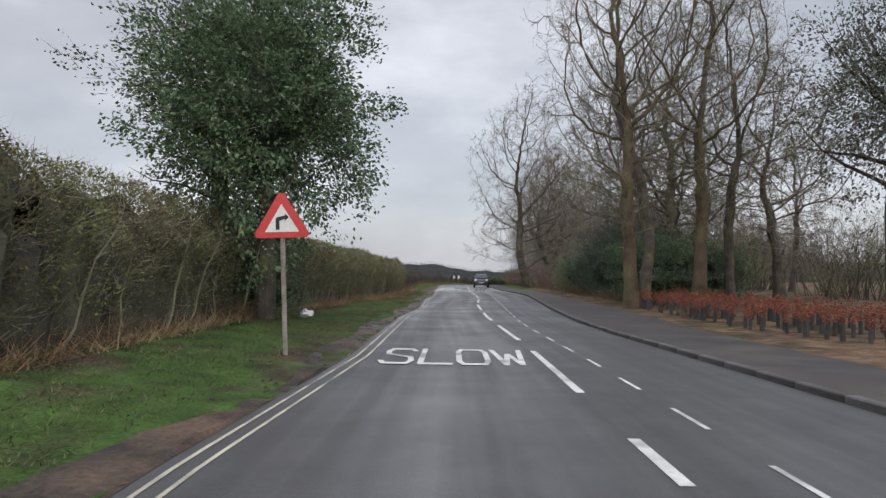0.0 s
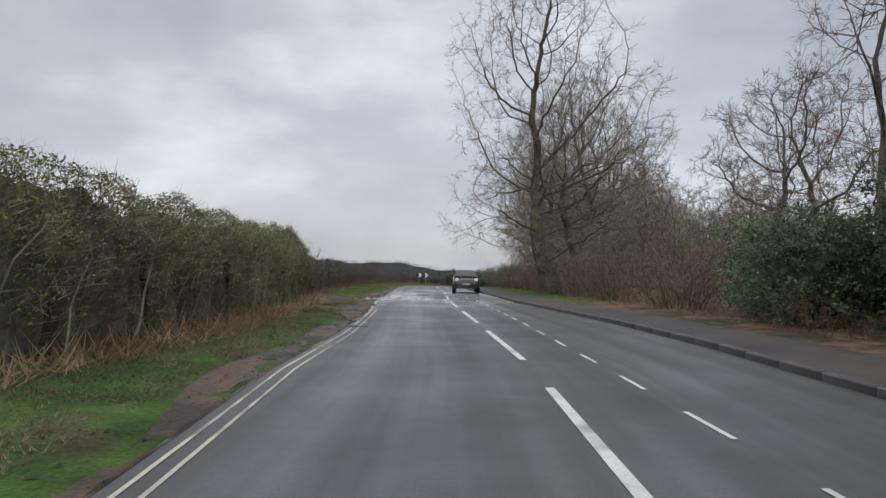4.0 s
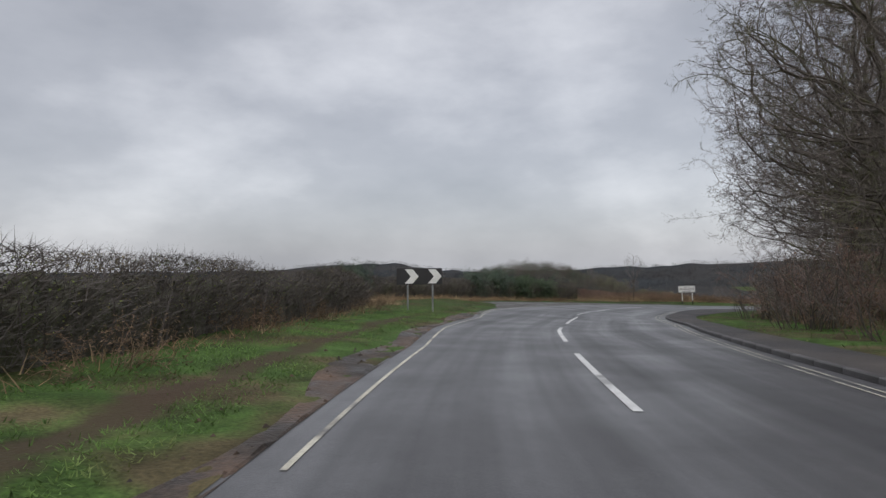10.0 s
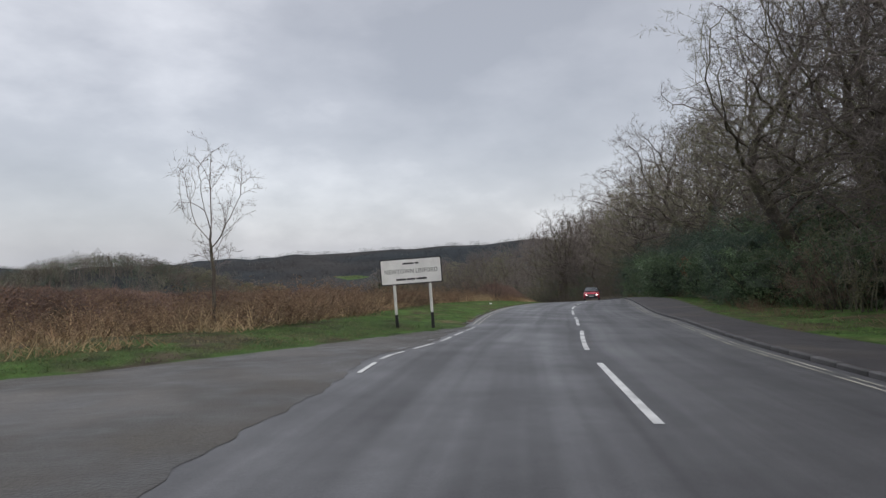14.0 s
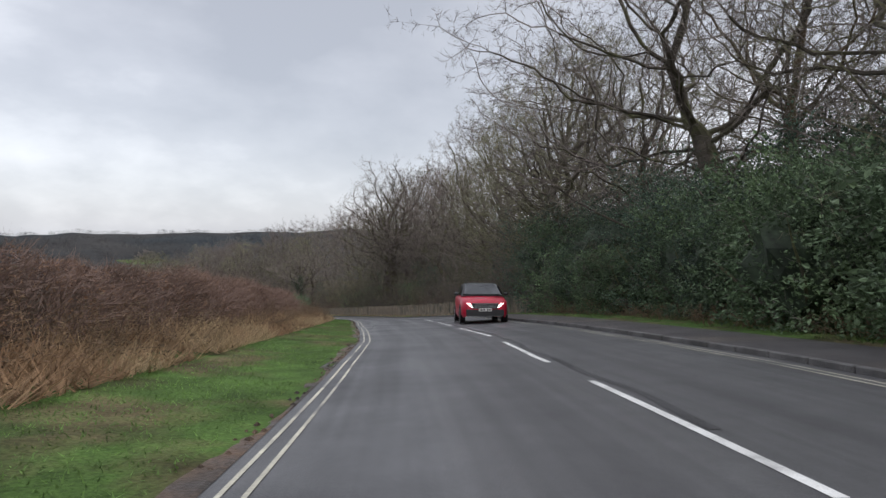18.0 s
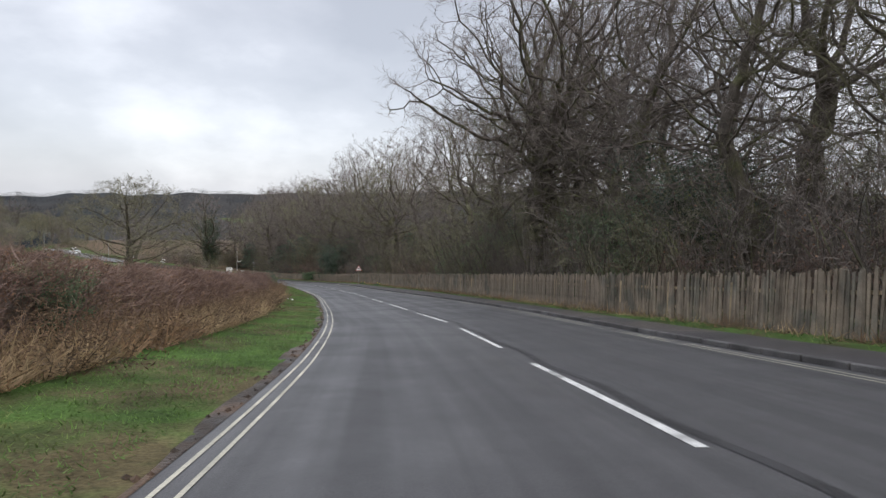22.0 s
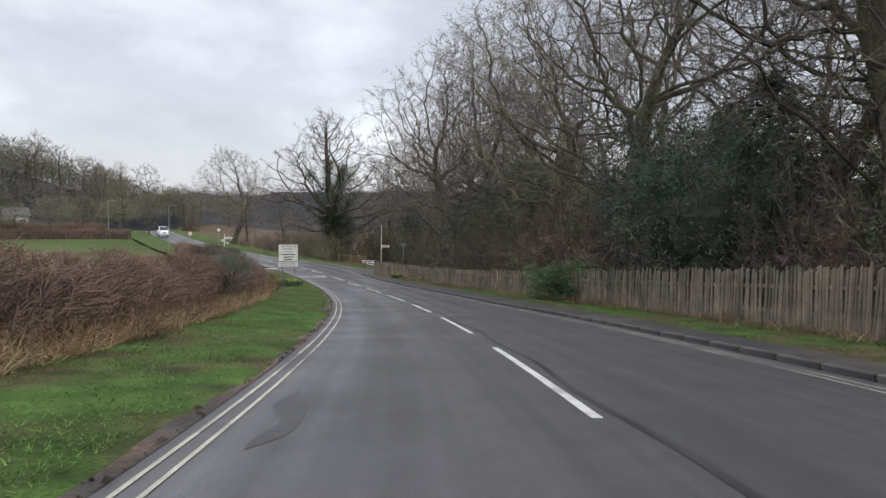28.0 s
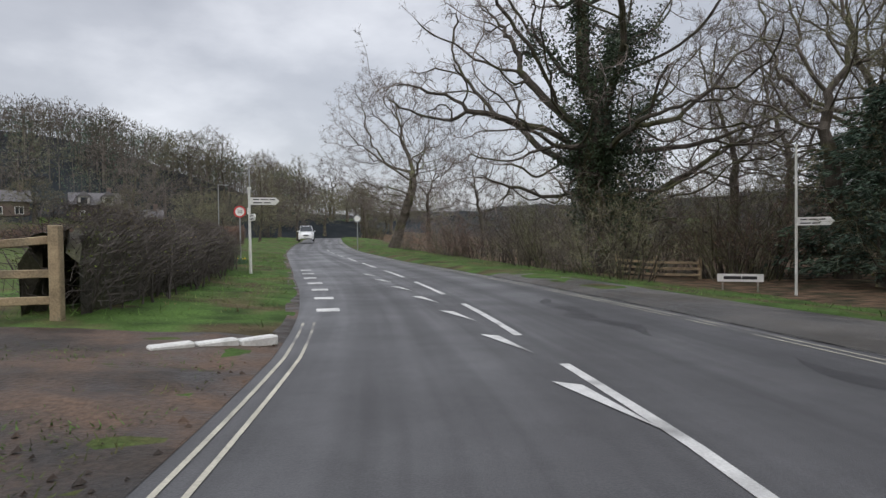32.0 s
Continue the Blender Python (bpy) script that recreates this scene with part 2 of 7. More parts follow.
# ---------------- materials ----------------
def material(name, base, rough=0.8, scale=4.0, contrast=0.35, fine=60.0, bump=0.3, second=None, second_at=0.5, random_tint=0.0, metal=0.0, island=0.0, rough_var=0.0, where="Object", spec=0.5):
    """A surface with stains at one scale and grain at a finer one, and an optional second colour in patches."""
    m = bpy.data.materials.new(name)
    m.use_nodes = True
    nt = m.node_tree
    N, L = nt.nodes.new, nt.links.new
    bs = nt.nodes["Principled BSDF"]
    bs.inputs["Metallic"].default_value = metal
    bs.inputs["Specular IOR Level"].default_value = spec
    co = N("ShaderNodeTexCoord")
    n1, n2 = N("ShaderNodeTexNoise"), N("ShaderNodeTexNoise")
    n1.inputs["Scale"].default_value, n1.inputs["Detail"].default_value = scale, 5.0
    n2.inputs["Scale"].default_value, n2.inputs["Detail"].default_value = fine, 3.0
    L(co.outputs[where], n1.inputs["Vector"])
    L(co.outputs[where], n2.inputs["Vector"])
    r1 = N("ShaderNodeMapRange")
    r1.inputs["From Min"].default_value, r1.inputs["From Max"].default_value = 0.3, 0.7
    r1.inputs["To Min"].default_value, r1.inputs["To Max"].default_value = 1 - contrast, 1 + contrast
    L(n1.outputs["Fac"], r1.inputs["Value"])
    r2 = N("ShaderNodeMapRange")
    r2.inputs["From Min"].default_value, r2.inputs["From Max"].default_value = 0.3, 0.7
    r2.inputs["To Min"].default_value, r2.inputs["To Max"].default_value = 1 - contrast * 0.7, 1 + contrast * 0.7
    L(n2.outputs["Fac"], r2.inputs["Value"])
    mul = N("ShaderNodeMath")
    mul.operation = "MULTIPLY"
    L(r1.outputs["Result"], mul.inputs[0])
    L(r2.outputs["Result"], mul.inputs[1])
    val = mul.outputs[0]
    for amount, node, sock in ((random_tint, "ShaderNodeObjectInfo", "Random"), (island, "ShaderNodeNewGeometry", "Random Per Island")):
        if amount:
            oi = N(node)
            r = N("ShaderNodeMapRange")
            r.inputs["To Min"].default_value, r.inputs["To Max"].default_value = 1 - amount, 1 + amount
            L(oi.outputs[sock], r.inputs["Value"])
            mm = N("ShaderNodeMath")
            mm.operation = "MULTIPLY"
            L(val, mm.inputs[0])
            L(r.outputs["Result"], mm.inputs[1])
            val = mm.outputs[0]
    col = N("ShaderNodeMix")
    col.data_type = "RGBA"
    col.inputs["A"].default_value = (*base, 1)
    col.inputs["B"].default_value = (*(second or base), 1)
    if second:
        n3 = N("ShaderNodeTexNoise")
        n3.inputs["Scale"].default_value, n3.inputs["Detail"].default_value = scale * 0.43, 8.0
        L(co.outputs[where], n3.inputs["Vector"])
        r3 = N("ShaderNodeMapRange")
        r3.inputs["From Min"].default_value, r3.inputs["From Max"].default_value = second_at - 0.07, second_at + 0.07
        L(n3.outputs["Fac"], r3.inputs["Value"])
        L(r3.outputs["Result"], col.inputs["Factor"])
    else:
        col.inputs["Factor"].default_value = 0.0
    tint = N("ShaderNodeVectorMath")
    tint.operation = "SCALE"
    L(col.outputs["Result"], tint.inputs[0])
    L(val, tint.inputs["Scale"])
    L(tint.outputs["Vector"], bs.inputs["Base Color"])
    bs.inputs["Roughness"].default_value = rough
    if rough_var:
        rr = N("ShaderNodeMapRange")
        rr.inputs["From Min"].default_value, rr.inputs["From Max"].default_value = 0.35, 0.65
        rr.inputs["To Min"].default_value, rr.inputs["To Max"].default_value = rough - rough_var, min(1, rough + rough_var)
        L(n1.outputs["Fac"], rr.inputs["Value"])
        L(rr.outputs["Result"], bs.inputs["Roughness"])
    if bump:
        b = N("ShaderNodeBump")
        b.inputs["Strength"].default_value, b.inputs["Distance"].default_value = bump, 0.02
        L(n2.outputs["Fac"], b.inputs["Height"])
        L(b.outputs["Normal"], bs.inputs["Normal"])
    return m


def road_surface(name, wet=False):
    """Chip-sealed asphalt: stone grain, long wheel tracks along the lanes, blotches and damp patches with more gloss."""
    m = bpy.data.materials.new(name)
    m.use_nodes = True
    nt = m.node_tree
    N, L = nt.nodes.new, nt.links.new
    bs = nt.nodes["Principled BSDF"]
    co, uv = N("ShaderNodeTexCoord"), N("ShaderNodeUVMap")
    uv.uv_map = "along"

    def noise_of(src, scale, detail, stretch=(1, 1, 1), rough=0.55):
        mp, n = N("ShaderNodeMapping"), N("ShaderNodeTexNoise")
        mp.inputs["Scale"].default_value = stretch
        n.inputs["Scale"].default_value, n.inputs["Detail"].default_value, n.inputs["Roughness"].default_value = scale, detail, rough
        L(src, mp.inputs["Vector"])
        L(mp.outputs["Vector"], n.inputs["Vector"])
        return n.outputs["Fac"]

    def span(v, a, b, c, d):
        r = N("ShaderNodeMapRange")
        for k, q in (("From Min", a), ("From Max", b), ("To Min", c), ("To Max", d)):
            r.inputs[k].default_value = q
        L(v, r.inputs["Value"])
        return r.outputs["Result"]

    def op(kind, a, b):
        q = N("ShaderNodeMath")
        q.operation = kind
        for i, v in enumerate((a, b)):
            if isinstance(v, (int, float)):
                q.inputs[i].default_value = v
            else:
                L(v, q.inputs[i])
        return q.outputs["Value"]

    lanes = noise_of(uv.outputs["UV"], 1.0, 3.0, (1.5, 0.035, 1.0))
    streak = noise_of(uv.outputs["UV"], 1.0, 4.0, (7.0, 0.22, 1.0))
    blotch = noise_of(co.outputs["Object"], 0.55, 6.0)
    patch = noise_of(co.outputs["Object"], 2.6, 5.0, rough=0.65)
    stone = noise_of(co.outputs["Object"], 75.0, 2.0)
    val = op("MULTIPLY", span(lanes, 0.34, 0.66, 0.74, 1.26), span(streak, 0.3, 0.7, 0.88, 1.12))
    val = op("MULTIPLY", val, span(blotch, 0.3, 0.7, 0.84, 1.16))
    val = op("MULTIPLY", val, span(patch, 0.3, 0.7, 0.88, 1.12))
    val = op("MULTIPLY", val, span(stone, 0.3, 0.7, 0.72, 1.28))
    tint = N("ShaderNodeVectorMath")
    tint.operation = "SCALE"
    tint.inputs[0].default_value = (0.065, 0.0645, 0.0665)
    L(val, tint.inputs["Scale"])
    L(tint.outputs["Vector"], bs.inputs["Base Color"])
    gloss = op("ADD", span(lanes, 0.34, 0.66, 0.58, 0.40), span(blotch, 0.35, 0.65, 0.06, -0.08))
    if wet:
        mp, no, sp = N("ShaderNodeMapping"), N("ShaderNodeTexNoise"), N("ShaderNodeSeparateXYZ")
        mp.inputs["Scale"].default_value = (1.0, 0.3, 1.0)
        no.inputs["Scale"].default_value, no.inputs["Detail"].default_value = 0.75, 4.0
        L(co.outputs["Object"], mp.inputs["Vector"])
        L(co.outputs["Object"], sp.inputs["Vector"])
        L(mp.outputs["Vector"], no.inputs["Vector"])
        reach = op("MULTIPLY", span(sp.outputs["Y"], 50.0, 60.0, 0.0, 1.0), span(sp.outputs["Y"], 82.0, 68.0, 0.0, 1.0))
        gloss = op("ADD", gloss, op("MULTIPLY", reach, span(no.outputs["Fac"], 0.38, 0.58, 0.0, -0.42)))
        gloss = op("MAXIMUM", gloss, 0.08)
    L(gloss, bs.inputs["Roughness"])
    b = N("ShaderNodeBump")
    b.inputs["Strength"].default_value, b.inputs["Distance"].default_value = (0.08 if wet else 0.22), 0.012
    L(stone, b.inputs["Height"])
    L(b.outputs["Normal"], bs.inputs["Normal"])
    return m


def along_road(me, s0, s1, cols, inner=None, outer=None, zero=None):
    """Road coordinates for a ribbon: metres from the centre line (or another line), metres along it."""
    inner, outer, zero = inner or (lambda s: LEFT(s) - 0.35), outer or (lambda s: RIGHT(s) + 0.25), zero or CENTRE
    rows = len(me.vertices) // (cols + 1)
    uv = me.uv_layers.new(name="along")
    at_vert = []
    for i in range(rows):
        s = s0 + (s1 - s0) * i / (rows - 1)
        a, b, c = float(inner(s)), float(outer(s)), float(zero(s))
        at_vert += [(a + (b - a) * k / cols - c, s) for k in range(cols + 1)]
    for lp in me.loops:
        uv.data[lp.index].uv = at_vert[lp.vertex_index]


ASPHALT = road_surface("asphalt")
ASPHALT_OLD = material("old_asphalt", (0.078, 0.073, 0.066), 0.62, 1.1, 0.5, 40, 1.0, (0.05, 0.045, 0.037), 0.5, rough_var=0.2)
ASPHALT_DARK = material("damp_patch_asphalt", (0.034, 0.033, 0.035), 0.45, 1.2, 0.25, 110, 0.3, rough_var=0.1)
PAVING = material("pavement_asphalt", (0.047, 0.043, 0.043), 0.75, 0.9, 0.3, 90, 0.4, (0.066, 0.057, 0.05), 0.55, spec=0.35)
KERB = material("kerb_stone", (0.085, 0.081, 0.08), 0.75, 2.0, 0.4, 50, 0.4, (0.05, 0.047, 0.045), 0.5, random_tint=0.15)
WHITE_PAINT = material("road_white", (0.56, 0.56, 0.54), 0.6, 3.0, 0.2, 60, 0.3, (0.27, 0.27, 0.26), 0.61)
YELLOW_PAINT = material("road_yellow", (0.44, 0.42, 0.34), 0.65, 2.0, 0.25, 40, 0.3, (0.17, 0.165, 0.155), 0.58)
GRASS_GROUND = material("turf", (0.055, 0.10, 0.023), 0.95, 1.3, 0.5, 25, 1.0, (0.085, 0.07, 0.036), 0.54, spec=0.15)
def rutted_turf():
    """Turf with a long brown wheel rut at a set distance from the road's line."""
    m = material("rutted_turf", (0.055, 0.10, 0.023), 0.95, 1.3, 0.5, 25, 1.0, (0.085, 0.07, 0.036), 0.54, spec=0.15)
    nt = m.node_tree
    N, L = nt.nodes.new, nt.links.new
    uv, sep, wob, add, fade, mix = (N("ShaderNode" + k) for k in ("UVMap", "SeparateXYZ", "TexNoise", "Math", "MapRange", "Mix"))
    uv.uv_map = "along"
    wob.inputs["Scale"].default_value, wob.inputs["Detail"].default_value = 1.1, 6.0
    L(uv.outputs["UV"], sep.inputs["Vector"])
    L(uv.outputs["UV"], wob.inputs["Vector"])
    add.operation = "MULTIPLY_ADD"
    L(wob.outputs["Fac"], add.inputs[0])
    add.inputs[1].default_value = 0.9
    L(sep.outputs["X"], add.inputs[2])
    dist = N("ShaderNodeMath")
    dist.operation = "SUBTRACT"
    L(add.outputs["Value"], dist.inputs[0])
    dist.inputs[1].default_value = -2.38
    absd = N("ShaderNodeMath")
    absd.operation = "ABSOLUTE"
    L(dist.outputs["Value"], absd.inputs[0])
    for k, v in (("From Min", 0.12), ("From Max", 0.30), ("To Min", 0.85), ("To Max", 0.0)):
        fade.inputs[k].default_value = v
    L(absd.outputs["Value"], fade.inputs["Value"])
    mix.data_type = "RGBA"
    bs = nt.nodes["Principled BSDF"]
    L(bs.inputs["Base Color"].links[0].from_socket, mix.inputs["A"])
    mix.inputs["B"].default_value = (0.062, 0.042, 0.029, 1)
    L(fade.outputs["Result"], mix.inputs["Factor"])
    L(mix.outputs["Result"], bs.inputs["Base Color"])
    return m


RUT_TURF = rutted_turf()
GRASS_DULL = material("muddy_turf", (0.045, 0.082, 0.02), 0.95, 1.6, 0.5, 25, 1.0, (0.06, 0.047, 0.032), 0.58, spec=0.15)
MUD = material("mud", (0.088, 0.058, 0.04), 0.62, 1.8, 0.5, 22, 1.0, (0.036, 0.028, 0.022), 0.5, rough_var=0.2, spec=0.3)
LITTER = material("leaf_litter", (0.13, 0.085, 0.055), 0.9, 2.5, 0.5, 30, 1.0, (0.05, 0.045, 0.025), 0.52, spec=0.15)
LAND = material("pasture", (0.06, 0.092, 0.03), 0.95, 0.05, 0.25, 1.5, 0.4, (0.085, 0.10, 0.04), 0.5, spec=0.05)
WOODLAND = material("distant_woodland", (0.028, 0.033, 0.036), 0.95, 0.012, 0.3, 0.35, 0.6, (0.038, 0.037, 0.036), 0.5, spec=0.05)
HEATH = material("rough_grass", (0.13, 0.095, 0.05), 0.95, 0.3, 0.35, 6, 0.8, (0.08, 0.085, 0.035), 0.5, spec=0.05)
BARK = material("bark", (0.09, 0.078, 0.066), 0.92, 2.2, 0.4, 28, 0.9, (0.105, 0.105, 0.058), 0.56, random_tint=0.25, spec=0.15)
BARK_MOSS = material("mossy_bark", (0.105, 0.08, 0.056), 0.92, 1.6, 0.4, 28, 0.9, (0.105, 0.098, 0.055), 0.54, random_tint=0.15, spec=0.15)
TWIG = material("twigs", (0.16, 0.137, 0.124), 0.9, 1.0, 0.3, 20, 0.0, random_tint=0.25, spec=0.15)
TWIG_RED = material("reddish_twigs", (0.185, 0.13, 0.11), 0.9, 1.0, 0.3, 20, 0.0, random_tint=0.25, spec=0.15)
TWIG_GREEN = material("lichen_twigs", (0.168, 0.158, 0.105), 0.9, 1.0, 0.3, 20, 0.0, random_tint=0.25, spec=0.15)


def let_light_through(m, amount):
    """Thin leaves and blades pass some of the light that falls on their far side."""
    nt = m.node_tree
    bs, out = nt.nodes["Principled BSDF"], nt.nodes["Material Output"]
    tr, mix = nt.nodes.new("ShaderNodeBsdfTranslucent"), nt.nodes.new("ShaderNodeMixShader")
    nt.links.new(bs.inputs["Base Color"].links[0].from_socket, tr.inputs["Color"])
    mix.inputs["Fac"].default_value = amount
    nt.links.new(bs.outputs["BSDF"], mix.inputs[1])
    nt.links.new(tr.outputs["BSDF"], mix.inputs[2])
    nt.links.new(mix.outputs["Shader"], out.inputs["Surface"])


def blob_free(verts, faces, mat, name):
    me = bpy.data.meshes.new(name)
    me.from_pydata(verts, [], faces)
    for k in (mat if isinstance(mat, (list, tuple)) else [mat]):
        me.materials.append(k)
    return me


def structure(name, me, label, category, kind="structure"):
    return tagged(new(name, me), label, category, kind=kind)


def ribbon(s0, s1, o0, o1, lift=0.0, step=1.0, cols=1, rough=0.0, flush=False):
    """A strip of surface between two offsets (numbers or functions of s) that follows the road."""
    n = max(2, int((s1 - s0) / step) + 1)
    f0, f1 = (o0 if callable(o0) else lambda s: o0), (o1 if callable(o1) else lambda s: o1)
    v, f = [], []
    for i in range(n):
        s = s0 + (s1 - s0) * i / (n - 1)
        a, b = float(f0(s)), float(f1(s))
        for c in range(cols + 1):
            o = a + (b - a) * c / cols
            p = at(s, o, lift if not rough or flush or 0 < c < cols else min(lift, 0.004))
            if rough and (flush or 0 < c < cols):
                p.z += rough * noise.noise(p * 0.9) + rough * 0.6 * noise.noise(p * 3.1) + rough * 0.3 * noise.noise(p * 7.3)
            v.append(tuple(p))
    w = cols + 1
    for i in range(n - 1):
        for c in range(cols):
            a = i * w + c
            f.append((a, a + 1, a + w + 1, a + w))
    return v, f


def strip(name, s0, s1, o0, o1, lift, mat, label, category, step=1.0, cols=1, rough=0.0, flush=False):
    return structure(name, blob_free(*ribbon(s0, s1, o0, o1, lift, step, cols, rough, flush), mat, name), label, category)


def part(name, bm, mat, parent, label=""):
    """Links a bmesh, or a mesh, as one mesh object under a thing or a part."""
    if isinstance(bm, bmesh.types.BMesh):
        me = bpy.data.meshes.new(name)
        bm.to_mesh(me)
        bm.free()
        me.materials.append(mat)
    else:
        me = bm
    ob = new(name, me)
    ob.parent = parent
    if label:
        ob["label"] = label
    return ob


def thing(name, label, category, m=None, group=""):
    ob = tagged(new(name), label, category, group)
    if m is not None:
        ob.matrix_world = m
    return ob


# ---------------- land and road ----------------
S0, S1 = float(SS[0]), float(SS[-1])


def axis(a, b, step, reach, n):
    mid = np.arange(a, b, step)
    t = (np.linspace(0, 1, n + 1)[1:]) ** 1.8
    return np.concatenate([(a - t * reach)[::-1], mid, b + t * reach])


def build_land():
    xs, ys = axis(-120, 330, 3.0, 2300, 34), axis(-70, 580, 3.0, 2300, 34)
    gx, gy = np.meshgrid(xs, ys)
    z, s, o = terrain(gx, gy)
    lane = (o > HEDGE(s) - 4) & (o < WALKWAY(s) + 5)
    z = z - np.where(lane, 0.30, 0.0)
    v = np.stack([gx, gy, z], -1).reshape(-1, 3).tolist()
    w = len(xs)
    f, kinds = [], []
    ring = np.hypot(gx - 60, gy - 150)
    hill = np.exp(-((gx - 66) / 82) ** 2 - ((gy - 494) / 40) ** 2) > 0.27
    for r in range(len(ys) - 1):
        for c in range(w - 1):
            f.append((r * w + c, r * w + c + 1, (r + 1) * w + c + 1, (r + 1) * w + c))
            k = 0
            if ring[r, c] > 430 or hill[r, c]:
                patch = noise.noise(Vector((gx[r, c] / 90, gy[r, c] / 60, 0.3)))
                k = 1 if hill[r, c] or patch < 0.5 or ring[r, c] > 800 else 0
            elif o[r, c] > 6:
                k = 2
            elif s[r, c] > 125 and o[r, c] > -34 and s[r, c] < 330:
                k = 3
            kinds.append(k)
    me = blob_free(v, f, [LAND, WOODLAND, LITTER, HEATH], "ground")
    me.polygons.foreach_set("material_index", kinds)
    me.polygons.foreach_set("use_smooth", [True] * len(f))
    structure("ground", me, "pasture and leaf-covered woodland floor rolling to dark wooded hills", "ground")


build_land()
road_ob = strip("road", S0, S1, lambda s: LEFT(s) - 0.35, lambda s: RIGHT(s) + 0.25, 0.0, ASPHALT, "wet grey asphalt two-lane country road with worn tracks", "road", 1.0, 16)
along_road(road_ob.data, S0, S1, 16)
strip("layby_apron", 121, 167, lambda s: LEFT(s) - 0.45 - APRON(s), lambda s: LEFT(s) - 0.16 + 0.06 * math.sin(s * 1.1) + 0.03 * math.sin(s * 5.3 + 1) + 0.02 * math.sin(s * 11.7), 0.006, ASPHALT_OLD, "old cracked asphalt apron beside the bend", "road", 0.12, 14, 0.02)
strip("verge_left", S0, 56, lambda s: HEDGE(s) - 2.5, lambda s: LEFT(s) - 0.33 - APRON(s), 0.005, GRASS_DULL, "muddy tussocky grass verge below the hedge", "verge", 0.5, 16, 0.05)
rut_verge = strip("verge_left", 56, 124, lambda s: HEDGE(s) - 2.5, lambda s: LEFT(s) - 0.33 - APRON(s), 0.005, RUT_TURF, "green grass verge with a muddy wheel rut below the hedge", "verge", 0.5, 16, 0.06)
along_road(rut_verge.data, 56, 124, 16, lambda s: HEDGE(s) - 2.5, lambda s: LEFT(s) - 0.33 - APRON(s), lambda s: 0.0)
strip("verge_left", 124, 168, lambda s: HEDGE(s) - 2.5, lambda s: LEFT(s) - 0.33 - APRON(s), 0.005, GRASS_DULL, "dull trampled grass verge round the gravel apron", "verge", 0.5, 16, 0.05)
strip("verge_left", 168, S1, lambda s: HEDGE(s) - 2.5, lambda s: LEFT(s) - 0.33 - APRON(s), 0.005, GRASS_GROUND, "green grass verge with mud along the road edge", "verge", 0.5, 16, 0.05)
mud_out = lambda s: LEFT(s) - 0.74 - 0.3 * math.sin(s * 0.7) * math.sin(s * 0.23)
strip("mud_margin", S0, 46, mud_out, lambda s: LEFT(s) - 0.28, 0.02, MUD, "wet brown rutted mud worn along the verge", "mud", 0.25, 10, 0.06)
strip("mud_margin", 65, 122, mud_out, lambda s: LEFT(s) - 0.28, 0.016, MUD, "wet brown rutted mud worn along the verge", "mud", 0.25, 10, 0.05)
strip("churned_mud", 46, 65, lambda s: mud_out(s) - 1.9 * max(0.0, math.sin(math.pi * (s - 46) / 19)) ** 1.4, lambda s: LEFT(s) - 0.26 + 0.12 * math.sin(s * 2.3) * math.sin(s * 0.9), 0.02, MUD, "churned wet brown mud at the flooded road edge", "mud", 0.1, 36, 0.1)
strip("mud_margin", 168, S1, lambda s: LEFT(s) - 0.46 - 0.14 * math.sin(s * 0.9) * math.sin(s * 0.31), lambda s: LEFT(s) - 0.28, 0.007, MUD, "dark soil edge between grass and asphalt", "mud", 0.3, 6, 0.012)
strip("pavement", S0, 405.5, lambda s: RIGHT(s) + 0.40, WALKWAY, 0.03, PAVING, "dark asphalt footway behind a low kerb", "pavement", 1.0, 4)
strip("verge_right", S0, 57, lambda s: WALKWAY(s) - 0.05, lambda s: WALKWAY(s) + 6.5, 0.02, LITTER, "bare soil and leaf litter beside the footway", "verge", 0.5, 12, 0.06)
strip("verge_right", 57, 404, lambda s: WALKWAY(s) - 0.05, lambda s: WALKWAY(s) + 6.5, 0.02, GRASS_GROUND, "rough grass verge with leaf litter before the trees", "verge", 0.5, 12, 0.06)
strip("verge_right", 404, 406.4, lambda s: WALKWAY(s) - 0.05, lambda s: WALKWAY(s) + 6.5, 0.022, GRASS_GROUND, "rough grass corner at the fence end", "verge", 0.4, 10, 0.05)
strip("verge_right", 413.5, S1, lambda s: WALKWAY(s) - 0.05 if s < 419 else RIGHT(s) + 0.2, lambda s: WALKWAY(s) + 5.5, 0.02, GRASS_GROUND, "grass verge beyond the side road", "verge", 0.5, 12, 0.06)
strip("side_road", 404, 425, lambda s: RIGHT(s) + 0.2, lambda s: np.interp(s, [404, 405.5, 406.5, 412, 414, 425], [5.3, 6.5, 24, 24, 7.3, 5.5]), 0.012, ASPHALT_OLD, "asphalt mouth of the side road", "road", 0.5, 8)


# ---------------- road markings ----------------
def paint(s0, s1, off, width, mat, name, label, lift=0.006):
    f = off if callable(off) else (lambda s: off)
    ob = new(name, blob_free(*ribbon(s0, s1, lambda s: f(s) - width / 2, lambda s: f(s) + width / 2, lift, 0.5), mat, name))
    return tagged(ob, label, "road marking", kind="structure")


